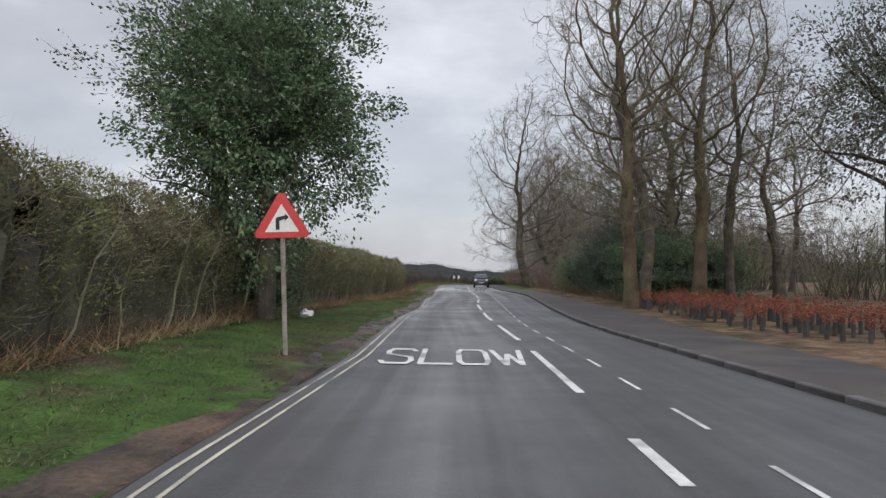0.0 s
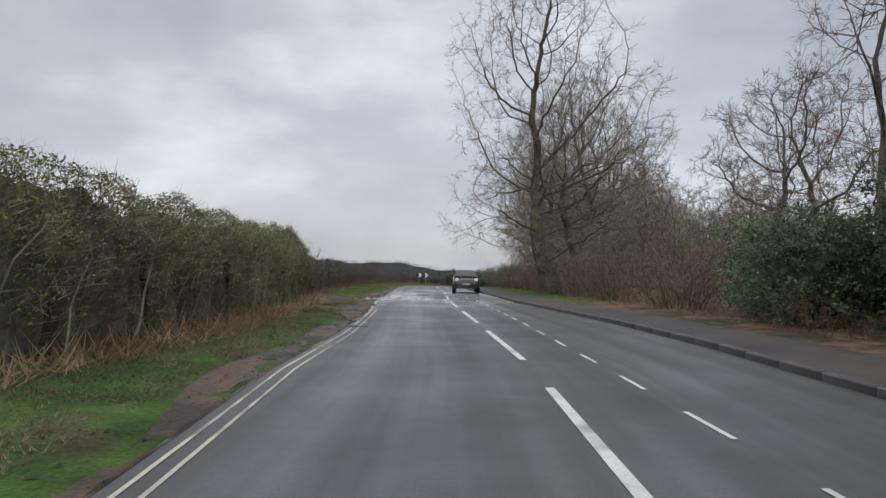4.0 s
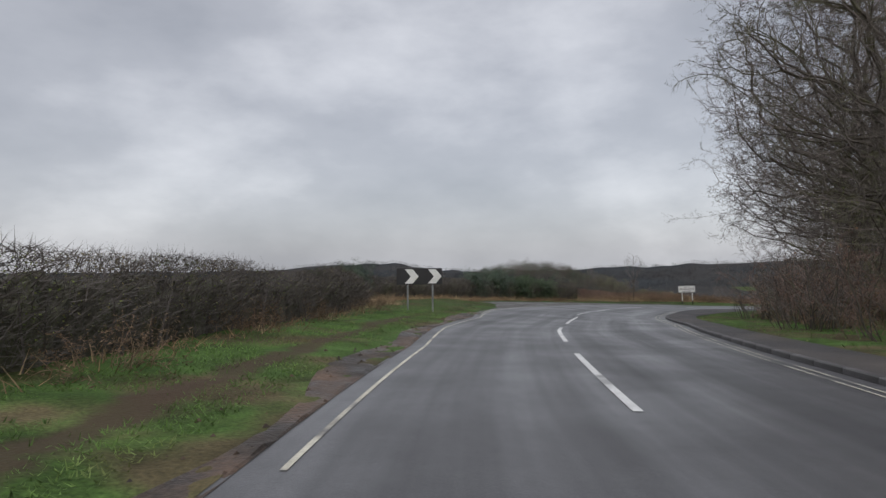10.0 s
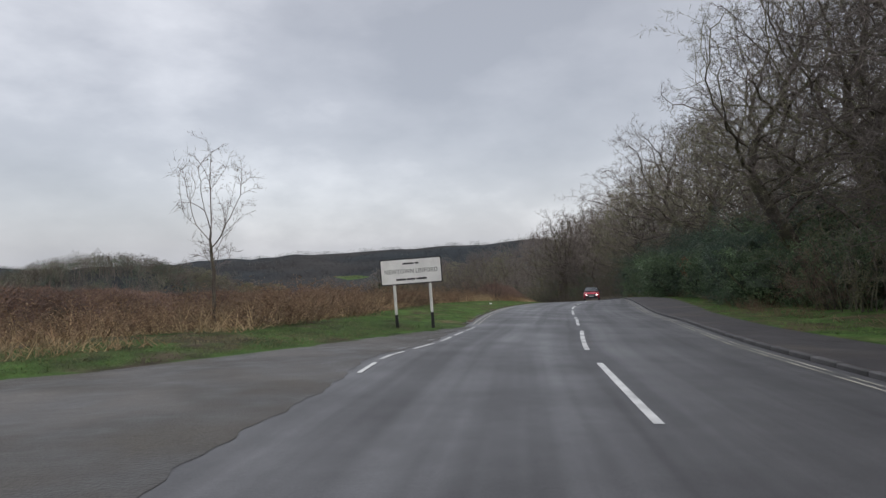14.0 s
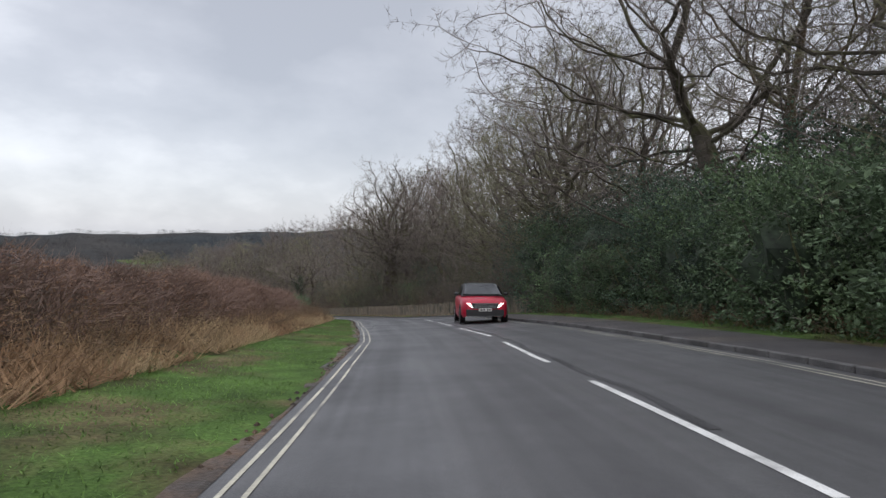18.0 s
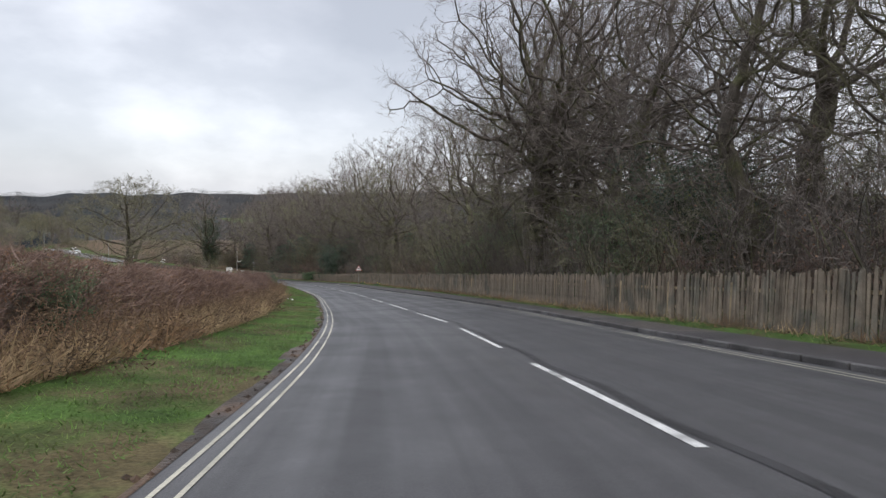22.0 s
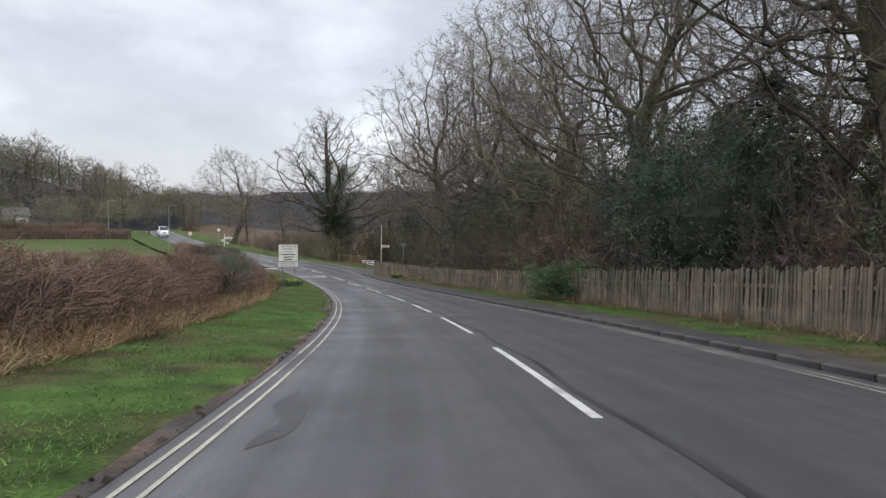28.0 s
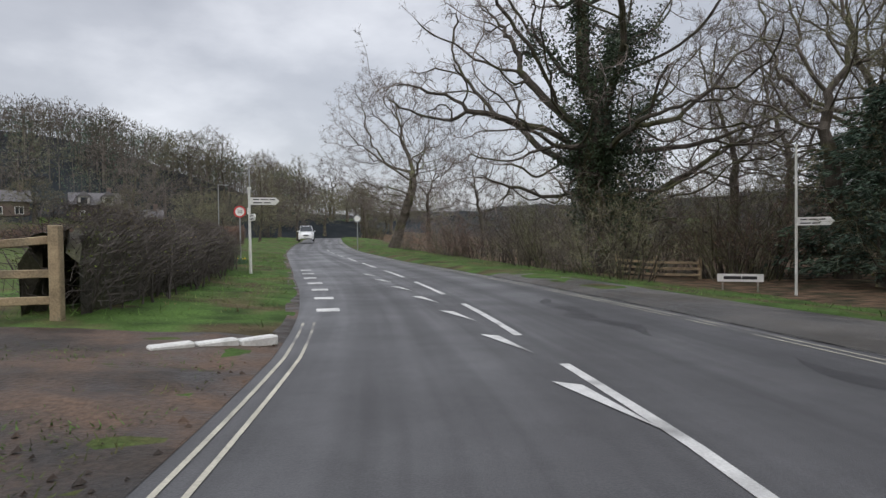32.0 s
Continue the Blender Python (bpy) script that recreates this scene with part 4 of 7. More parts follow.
def grown_tree(seed, height, wide, base, girth, points=700, step=0.5, crook=0.28, twigs=3, subs=4, spray=0.5, twig_r=0.0065, tip=0.011, droop=0.0, **shape):
    """Trunk mesh and crown mesh: limbs thicken by the twigs that they carry, and sprays of fine twigs end them."""
    nodes, parent = grow(seed, height, wide, base, points, step, crook, **shape)
    r = random.Random(seed)
    n = len(nodes)
    kids = [[] for _ in range(n)]
    for i in range(1, n):
        kids[parent[i]].append(i)
    tips = [1] * n
    for i in range(n - 1, 0, -1):
        if kids[i]:
            tips[i] = sum(tips[k] for k in kids[i])
    tips[0] = sum(tips[k] for k in kids[0])
    power = 0.57
    rad = [max(tip * 0.6, girth * (t / tips[0]) ** power) for t in tips]
    wood, crown = Mesh(seed), Mesh(seed + 1)
    pos = [Vector(p) for p in nodes]
    starts = [(0, None)]
    while starts:
        i, back = starts.pop()
        line = ([back] if back is not None else []) + [i]
        while kids[line[-1]]:
            order = sorted(kids[line[-1]], key=lambda k: -tips[k])
            starts += [(k, line[-1]) for k in order[1:]]
            line.append(order[0])
        if len(line) < 2:
            continue
        own = [min(rad[k], rad[line[1]] * 1.05) if back is not None else rad[k] for k in line]
        if back is None:
            own = [q * (1 + 0.55 * math.exp(-max(pos[k].z, 0.0) / (girth * 2.2))) for q, k in zip(own, line)]
        last = next(j for j, k in enumerate(line) if tips[k] == tips[line[-1]])
        for j in range(last, len(line)):
            own[j] *= 1 - 0.8 * (j - last) / max(1, len(line) - 1 - last)
        own[-1] = 0.0
        cut = next((j for j, q in enumerate(own) if q < 0.034), len(own) - 1)
        if cut >= 1:
            big = own[0]
            wood.tube([pos[k] for k in line[:cut + 1]], own[:cut + 1], 10 if big > 0.2 else 7 if big > 0.09 else 5)
        if cut < len(line) - 1:
            crown.tube([pos[k] for k in line[cut:]], own[cut:], 3)
    for i in range(1, n):
        if tips[i] > 3:
            continue
        d = (pos[i] - pos[parent[i]]).normalized()
        for _ in range(twigs + (2 if not kids[i] else 0)):
            p = pos[parent[i]].lerp(pos[i], r.random())
            e = turned(r, d, 25, 78)
            e.z += 0.06 - droop
            e.normalize()
            ln = spray * r.uniform(0.55, 1.35)
            q = p + e * ln * 0.5
            f = (e + Vector((r.gauss(0, 0.22), r.gauss(0, 0.22), r.gauss(0, 0.22) - droop * 0.6))).normalized()
            crown.blade(p, e, ln * 0.62, twig_r * 1.3)
            crown.blade(q, f, ln * 0.6, twig_r)
            for _ in range(subs):
                u = r.random()
                crown.blade(p.lerp(q, u * 1.6), turned(r, f, 18, 58), ln * r.uniform(0.3, 0.65), twig_r * 0.8)
    return wood, crown


TREES = {}


def tree_kinds():
    spec = {
        "oak": (dict(height=17, wide=14.5, base=0.20, girth=0.42, points=2700, step=0.44, crook=0.42, peak=0.42, spray=0.5), TWIG, "broad leafless oak with spreading crooked limbs"),
        "oak_b": (dict(height=16, wide=12.5, base=0.18, girth=0.36, points=2400, step=0.44, crook=0.44, peak=0.5, spray=0.5), TWIG_GREEN, "leafless oak with lichen-green twigs and a domed crown"),
        "ash": (dict(height=18, wide=9.5, base=0.2, girth=0.30, points=1150, step=0.5, crook=0.2, rise=0.22, peak=0.55, spray=0.65), TWIG_GREEN, "tall leafless ash with upswept mossy limbs"),
        "beech": (dict(height=18, wide=11.5, base=0.08, girth=0.36, points=2900, step=0.44, crook=0.24, peak=0.3, droop=0.03, spray=0.52), TWIG, "tall leafless beech with low sweeping fine twigs"),
        "birch": (dict(height=13, wide=5.5, base=0.22, girth=0.13, points=500, step=0.42, crook=0.18, rise=0.15, peak=0.4), TWIG_RED, "slender leafless birch with reddish twigs"),
        "pole": (dict(height=18, wide=8.0, base=0.36, girth=0.24, points=900, step=0.48, crook=0.30, peak=0.5, spray=0.65), TWIG, "tall leafless woodland tree with a high crown"),
        "great": (dict(height=22, wide=18, base=0.30, girth=0.62, points=1600, step=0.55, crook=0.46, peak=0.45, spray=0.7), TWIG, "massive leafless oak with a thick trunk and crooked boughs"),
        "far_oak": (dict(height=16, wide=12, base=0.2, girth=0.32, points=800, step=0.6, crook=0.38, peak=0.45, twig_r=0.013, spray=0.7, twigs=4), TWIG, "leafless tree deeper in the wood"),
        "far_ash": (dict(height=17, wide=9, base=0.28, girth=0.26, points=650, step=0.6, crook=0.28, rise=0.1, peak=0.5, twig_r=0.013, spray=0.7, twigs=4), TWIG_GREEN, "tall leafless tree deeper in the wood"),
        "round": (dict(height=13.6, wide=17, base=0.30, girth=0.45, points=1900, step=0.42, crook=0.16, rise=0.10, peak=0.25, spray=0.6, twig_r=0.011), TWIG_GREEN, "wide round-crowned leafless tree in the field"),
        "hedge_tree": (dict(height=5.6, wide=6.4, base=0.30, girth=0.13, points=1000, step=0.2, crook=0.22, rise=0.1, peak=0.5, twig_r=0.004, tip=0.006, spray=0.26), TWIG, "small bare hedgerow tree with a spreading crown"),
        "sapling": (dict(height=5.4, wide=2.6, base=0.30, girth=0.055, points=380, step=0.24, crook=0.05, rise=0.7, peak=0.8, twig_r=0.005, tip=0.007, spray=0.3, twigs=2, subs=2), TWIG, "young bare tree with a light spreading crown"),
    }
    for i, (k, (kw, tw, label)) in enumerate(spec.items()):
        w, c = grown_tree(40 + i * 7, **kw)
        TREES[k] = (w.data("trunk", [BARK_MOSS if k == "ash" else BARK]), c.data("crown", [tw]), label)


tree_kinds()


def tree(kind, s, o, scale=1.0, turn=0.0, sz=None, group="woodland trees", up=0.0):
    w, c, label = TREES[kind]
    return plant("tree", label, "tree", [("trunk", w, ""), ("crown", c, "")], stand(s, o, turn, scale, sz, up), group)


def tree_at(kind, x, y, scale=1.0, turn=0.0, sz=None, group="field trees"):
    z = float(terrain(np.array([x]), np.array([y]))[0][0])
    w, c, label = TREES[kind]
    m = Matrix.Translation((x, y, z - 0.1)) @ pose(0, 0, 0, 0, 0, turn) @ Matrix.Diagonal((scale, scale, sz or scale, 1))
    return plant("tree", label, "tree", [("trunk", w, ""), ("crown", c, "")], m, group)


# roadside wood, row by row away from the road
def woods():
    r = random.Random(5)
    front = ["oak", "oak_b", "beech", "ash", "oak", "pole"]
    back = ["far_oak", "far_ash", "pole", "far_oak"]
    rows = (
        (80, 116, 7.6, 11.4, 13.2, ["beech", "oak", "pole", "oak_b"], 0.9, 1.05),
        (72, 124, 15.0, 16, 24, back, 0.9, 1.1),
        (120, 168, 6.0, 13.4, 15.2, ["beech", "oak_b", "beech", "oak"], 1.0, 1.25),
        (124, 172, 6.0, 18, 30, back, 1.0, 1.25),
        (172, 232, 8.0, 15.0, 18.5, ["oak", "oak_b", "oak", "ash"], 1.0, 1.2),
        (170, 236, 9.0, 22, 34, back, 1.05, 1.3),
        (236, 300, 6.3, 13.5, 17, ["oak", "oak_b", "beech", "oak", "oak_b"], 1.0, 1.25),
        (300, 352, 9.5, 13, 16.5, ["pole", "oak_b", "pole", "oak"], 1.0, 1.25),
        (352, 408, 6.4, 12.5, 15.5, ["oak", "oak_b", "oak", "beech"], 1.05, 1.3),
        (238, 300, 8.0, 20, 32, back, 1.1, 1.3),
        (300, 410, 8.5, 19, 30, back, 1.15, 1.45),
        (34, 60, 8.0, 17, 26, back, 0.6, 0.8),
    )
    for s0, s1, gap, o0, o1, kinds, k0, k1 in rows:
        s, i = s0, 0
        while s < s1:
            tree(kinds[i % len(kinds)] if r.random() < 0.7 else r.choice(kinds), s, r.uniform(o0, o1), r.uniform(k0, k1), r.uniform(0, 360))
            s += gap * r.uniform(0.75, 1.25)
            i += 1


woods()
tree("ash", 24.7, 6.9, 0.82, 215, 0.95)
tree("pole", 25.2, 7.5, 0.9, 120)
tree("ash", 25.9, 9.9, 0.85, 20, 0.95)
tree("far_ash", 30, 13, 0.85, 80)
tree("oak_b", 32, 11.0, 0.95, 60)
tree("far_oak", 36, 9.5, 0.75, 10)
tree("birch", 44, 10.5, 0.8, 10)
tree("beech", 68.0, 7.9, 1.15, 70)
tree("oak_b", 74.0, 11.5, 0.95, 200)
tree_at("round", 122.2, 296.0, 1.0, 40, 1.0)
tree("great", 293.0, 11.6, 1.0, 30)
tree("great", 294.6, 13.0, 0.95, 150)
tree("great", 282.0, 19.0, 0.9, 260)
tree_at("oak", 183, 386, 1.1, 10, None, "woodland trees")
tree_at("beech", 190, 384, 1.05, 100, None, "woodland trees")
tree_at("oak_b", 178, 378.5, 1.0, 200, None, "woodland trees")
tree("oak", 227.5, 12.6, 1.4, 75, 1.18)
tree("beech", 170.5, 16.8, 1.1, 140)
tree("beech", 176.5, 17.2, 1.15, 30)
tree("beech", 40.0, 12.5, 0.8, 50)
tree("oak_b", 247, 15.0, 1.25, 20)
tree("oak_b", 187.0, 14.6, 1.2, 100, 1.2)
tree("oak_b", 216, 15.5, 1.1, 190)
tree("sapling", 164.0, -7.3, 0.86, 60, group="field trees")
for _x, _y, _k, _z, _t in ((176, 362, "oak", 1.2, 20), (184, 358, "beech", 1.25, 90), (181, 372, "oak_b", 1.15, 200), (190, 366, "far_oak", 1.3, 10), (176, 352, "beech", 1.2, 130), (186, 380, "far_ash", 1.2, 40), (196, 374, "far_oak", 1.3, 300), (178, 388, "far_oak", 0.9, 10), (186, 395, "far_oak", 1.0, 10), (174, 398, "far_ash", 0.8, 77)):
    tree_at(_k, _x, _y, _z, _t, None, "woodland trees")
tree_at("oak", 158.6, 410.0, 1.0, 60, 0.92)
tree_at("far_oak", 166, 405, 0.6, 90)
tree_at("far_oak", 163, 425, 0.75, 200)
tree_at("far_ash", 141, 440, 0.6, 20)
tree_at("far_oak", 118, 400, 0.55, 70)
tree_at("far_oak", 131, 425, 0.6, 170)
tree_at("far_oak", 146, 350 + 90, 0.5, 250)
for _i in range(26):
    _r = random.Random(900 + _i)
    tree_at(_r.choice(("far_oak", "far_ash", "round")), _r.uniform(118, 172), _r.uniform(466, 505), _r.uniform(0.55, 0.85), _r.uniform(0, 360))
for _x, _y, _z in ((106, 452, 0.55), (118, 455, 0.5), (128, 457, 0.6), (98, 448, 0.5), (134, 450, 0.6), (88, 440, 0.6), (78, 452, 0.6), (140, 462, 0.6), (112, 428, 0.4), (124, 436, 0.45)):
    tree_at("round", _x, _y, _z, _x * 31 % 360, _z * 0.9)
tree_at("round", 120, 370, 0.7, 90, 0.6)
tree_at("round", 96, 330, 0.7, 10, 0.6)


def shrub(seed, w, h, stems, mats, size=0.0, leaves=0.0):
    """A dense leafless thicket: arching stems, side shoots and a haze of fine twigs, with some dry leaves."""
    c, st = Mesh(seed), Mesh(seed)
    r = c.r
    for _ in range(stems):
        a, q = r.uniform(0, 6.283), r.uniform(0, 1) ** 0.6
        p = Vector((math.cos(a) * w * 0.36 * q, math.sin(a) * w * 0.36 * q, -0.1))
        pts, _ = wander(r, p, Vector((math.cos(a) * 0.45 * q, math.sin(a) * 0.45 * q, 1)).normalized(), h * r.uniform(0.45, 1.05), 5, 0.20, -0.02)
        g = r.uniform(0.012, 0.03)
        st.tube(pts, [g, g * 0.85, g * 0.7, g * 0.5, g * 0.35, 0], 3)
        for _ in range(11):
            v = r.uniform(0.2, 1.0) * 5
            k = min(int(v), 4)
            d2 = turned(r, (pts[k + 1] - pts[k]).normalized(), 25, 75)
            p2, _ = wander(r, pts[k].lerp(pts[k + 1], v - k), d2, h * r.uniform(0.08, 0.22), 2, 0.25)
            for e in range(2):
                dd = p2[e + 1] - p2[e]
                c.blade(p2[e], dd.normalized(), dd.length * 1.2, 0.006, 1)
            for _ in range(8):
                e = r.random() * 2
                m = min(int(e), 1)
                s = p2[m].lerp(p2[m + 1], e - m)
                d3 = turned(r, d2, 20, 75)
                c.blade(s, d3, h * r.uniform(0.035, 0.10), 0.0045, 1)
                if r.random() < leaves:
                    c.leaf(s + d3 * 0.1, size * r.uniform(0.7, 1.4), 0)
    return st.data("woody_base", [BARK]), c.data("brush", mats)


THICKETS = [
    (shrub(21, 3.6, 3.4, 44, [LEAF_BROWN, TWIG], 0.05, 0.08), "bare brown thicket under the trees"),
    (shrub(22, 3.2, 2.8, 42, [LEAF_BROWN, TWIG_RED], 0.05, 0.25), "reddish bare thicket with clinging dry leaves"),
    (shrub(23, 3.8, 4.0, 46, [LEAF_HEDGE, TWIG_GREEN], 0.045, 0.16), "grey-green bare thicket at the wood's edge"),
]


def thickets():
    r = random.Random(17)
    rows = ((46, 126, 3.8, 8.6, 10.5, 0.8, 1.05, (0, 1)), (48, 126, 4.8, 12, 16, 1.0, 1.4, (0, 2)), (52, 130, 12, 20, 27, 1.6, 2.2, (0, 2)), (126, 184, 3.6, 11.5, 14.5, 0.8, 1.3, (0, 2, 1)), (128, 190, 5.5, 17, 21, 1.3, 1.8, (0, 2)), (130, 240, 14, 26, 34, 1.9, 2.6, (0, 2)), (214, 240, 3.4, 10.5, 13, 0.8, 1.2, (0, 2)), (238, 402, 4.0, 0, 0, 0.85, 1.4, (0, 2, 1, 0)), (240, 402, 3.8, 12.0, 15.5, 1.5, 2.2, (0, 2)), (240, 402, 7.5, 17, 21, 1.8, 2.5, (0, 2)), (240, 402, 14, 28, 36, 2.0, 2.8, (0, 2)), (28, 56, 4.0, 18, 26, 1.2, 1.7, (0, 2)), (0, 30, 4.0, 27, 34, 1.1, 1.6, (0, 2)), (392, 412, 3.0, 9.5, 13, 1.0, 1.5, (0, 2)), (414, 424, 3, 16, 22, 1.2, 1.8, (0, 2)), (426, 462, 3.4, 7.5, 10.5, 0.7, 1.1, (0, 1, 2)), (430, 462, 4, 13, 20, 1.2, 1.7, (0, 2)))
    for s0, s1, gap, o0, o1, k0, k1, kinds in rows:
        s = s0
        while s < s1:
            (st, me), label = THICKETS[r.choice(kinds)]
            o = r.uniform(o0, o1) if o1 else float(FENCE(s)) + r.uniform(2.2, 4.5)
            plant("thicket", label, "thicket", [("woody_base", st, "", "stuff"), ("brush", me, "")], stand(s, o, r.uniform(0, 360), r.uniform(k0, k1)), "woodland thickets")
            s += gap * r.uniform(0.75, 1.25)

    for s, o, k in ((374, 12.0, 1.9), (376.5, 10.9, 1.7), (379, 12.4, 2.2), (381.5, 11.0, 2.0), (384, 12.6, 2.2), (387, 11.4, 1.8)):
        (st, me), label = THICKETS[1]
        plant("thicket", label, "thicket", [("woody_base", st, "", "stuff"), ("brush", me, "")], stand(s, o, s * 71 % 360, k), "woodland thickets")
    for s, o, k in ((204.6, -6.2, 0.75), (206.3, -6.0, 0.8), (205.4, -7.6, 0.8), (208.4, -6.3, 0.7)):
        (st, me), label = THICKETS[1]
        plant("thicket", "tangled brown brush where the hedge begins", "thicket", [("woody_base", st, "", "stuff"), ("brush", me, "")], stand(s, o, s * 71 % 360, k), "woodland thickets")
    for s, k in ((128.5, 0.72), (133.5, 0.66), (137.0, 0.74), (141.5, 0.62), (157.5, 0.6)):
        (st, me), label = THICKETS[0]
        plant("thicket", "straggling bare hawthorn rising over the hedge", "thicket", [("woody_base", st, "", "stuff"), ("brush", me, "")], stand(s, float(HEDGE(s)) - 1.9, s * 71 % 360, k), "woodland thickets")
    # brush at the junction and in the fields below the hill
    for x0, x1, y0, y1, n, k0, k1 in ((172, 202, 362, 412, 20, 1.2, 2.0), (84, 148, 424, 456, 22, 0.7, 1.15), (126, 168, 458, 472, 14, 0.9, 1.4)):
        for _ in range(n):
            x, y = r.uniform(x0, x1), r.uniform(y0, y1)
            z, s, o = terrain(np.array([x]), np.array([y]))
            if abs(o[0] + 1) < 9:
                continue
            (st, me), label = THICKETS[r.choice((0, 2, 1, 2))]
            k = r.uniform(k0, k1)
            plant("thicket", label, "thicket", [("woody_base", st, "", "stuff"), ("brush", me, "")], Matrix.Translation((x, y, float(z[0]))) @ pose(0, 0, 0, 0, 0, r.uniform(0, 360)) @ Matrix.Diagonal((k, k, k, 1)), "woodland thickets")


thickets()


# ---------------- hedges ----------------
def hedge_mesh(seed, length, depth, height, leaves, twigs, leaf_size, mats, stems=14, core=0.42, low=0.16):
    """Stem mesh and foliage mesh of a stretch of hedge."""
    c, w = Mesh(seed), Mesh(seed + 50)
    r = c.r
    # solid inner shell; its darker colour stands in for the shade inside the hedge
    rows = []
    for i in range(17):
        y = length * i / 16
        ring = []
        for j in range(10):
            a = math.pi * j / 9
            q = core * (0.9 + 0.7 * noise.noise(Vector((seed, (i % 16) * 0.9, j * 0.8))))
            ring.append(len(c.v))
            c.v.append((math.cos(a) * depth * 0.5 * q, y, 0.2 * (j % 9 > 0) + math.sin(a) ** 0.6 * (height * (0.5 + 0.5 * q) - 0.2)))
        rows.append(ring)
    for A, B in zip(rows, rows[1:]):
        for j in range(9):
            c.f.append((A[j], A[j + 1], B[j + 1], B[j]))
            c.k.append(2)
    for _ in range(stems):
        p = Vector((r.uniform(0.1, 0.46) * depth * r.choice((1, 1, -1)), r.uniform(0, length), -0.1))
        pts, _ = wander(r, p, Vector((r.gauss(0, 0.15), r.gauss(0, 0.15), 1)).normalized(), height * r.uniform(0.5, 0.9), 5, 0.16, 0.05)
        g = r.uniform(0.012, 0.03)
        w.tube(pts, [g, g * 0.9, g * 0.75, g * 0.6, g * 0.4, 0], 4, 0)
        for _ in range(14):
            v = r.uniform(0.1, 1.0) * 5
            k = min(int(v), 4)
            w.blade(pts[k].lerp(pts[k + 1], v - k), turned(r, (pts[k + 1] - pts[k]).normalized(), 20, 70), r.uniform(0.2, 0.6), 0.007, 0)

    def spot(low=0.04):
        y = r.uniform(-0.1, length + 0.1)
        z = height * r.uniform(low, 1.0) ** 0.8
        lump = 0.85 + 0.45 * noise.noise(Vector((seed, y * 0.8, z * 0.9))) + 0.2 * noise.noise(Vector((seed, y * 2.4, z * 2.4)))
        half = depth * 0.5 * lump * (1.0 if z < height * 0.7 else 1.0 - 0.75 * (z / height - 0.7) / 0.3) * (0.75 + 0.25 * min(1, z / (height * 0.4)))
        x = half * (1 if r.random() < 0.7 else -1) * r.uniform(0.2, 1.05)
        return Vector((x, y, z * (0.95 + 0.12 * noise.noise(Vector((y * 0.7, seed, 3.0))))))

    for _ in range(twigs):
        p = spot()
        d = Vector((p.x * 0.9 + r.gauss(0, 0.5), r.gauss(0, 0.5), r.uniform(-0.1, 1.1))).normalized()
        c.blade(p - d * 0.15, d, r.uniform(0.18, 0.5), 0.0065, 1)
    for _ in range(leaves):
        c.leaf(spot(low), leaf_size * r.uniform(0.6, 1.4), 0)
    return w.data("stems", [mats[1]]), c.data("foliage", mats)


# colours of the solid hedge cores, darkened to imitate shade behind the twigs
INNER = material("hedge_core_shade", (0.065, 0.058, 0.045), 0.95, 3.0, 0.4, 18, 1.0, (0.075, 0.075, 0.045), 0.5)
INNER_BROWN = material("brown_hedge_core_shade", (0.12, 0.085, 0.065), 0.95, 3.0, 0.4, 18, 1.0, (0.09, 0.072, 0.055), 0.5)
HEDGES = {
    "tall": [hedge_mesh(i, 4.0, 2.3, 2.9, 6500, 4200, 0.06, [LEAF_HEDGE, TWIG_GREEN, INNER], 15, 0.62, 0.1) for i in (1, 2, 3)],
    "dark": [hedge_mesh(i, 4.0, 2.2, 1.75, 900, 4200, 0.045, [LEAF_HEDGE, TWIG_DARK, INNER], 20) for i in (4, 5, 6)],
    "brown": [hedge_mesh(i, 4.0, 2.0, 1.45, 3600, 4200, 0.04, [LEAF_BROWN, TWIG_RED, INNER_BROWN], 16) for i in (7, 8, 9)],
}


def hedge_run(kind, s0, s1, off, label, group, scale=1.0, up=0.0):
    r = random.Random(int(s0) + 7)
    s = s0
    while s < s1:
        p, q = at(s, float(off(s)), up), at(s + 4, float(off(s + 4)), up)
        d = q - p
        k = d.length / 4.0
        flip = 1 if r.random() < 0.5 else 1
        m = Matrix.Translation(p) @ Matrix.Rotation(math.atan2(-d.x, d.y), 4, "Z") @ Matrix.Rotation(math.atan2(d.z, math.hypot(d.x, d.y)), 4, "X") @ Matrix.Diagonal((flip * scale, k, scale * r.uniform(0.92, 1.08), 1))
        t = thing("hedge", label, "hedge", m, group)
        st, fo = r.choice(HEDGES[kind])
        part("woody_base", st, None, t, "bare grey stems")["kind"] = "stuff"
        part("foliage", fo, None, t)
        s += 4


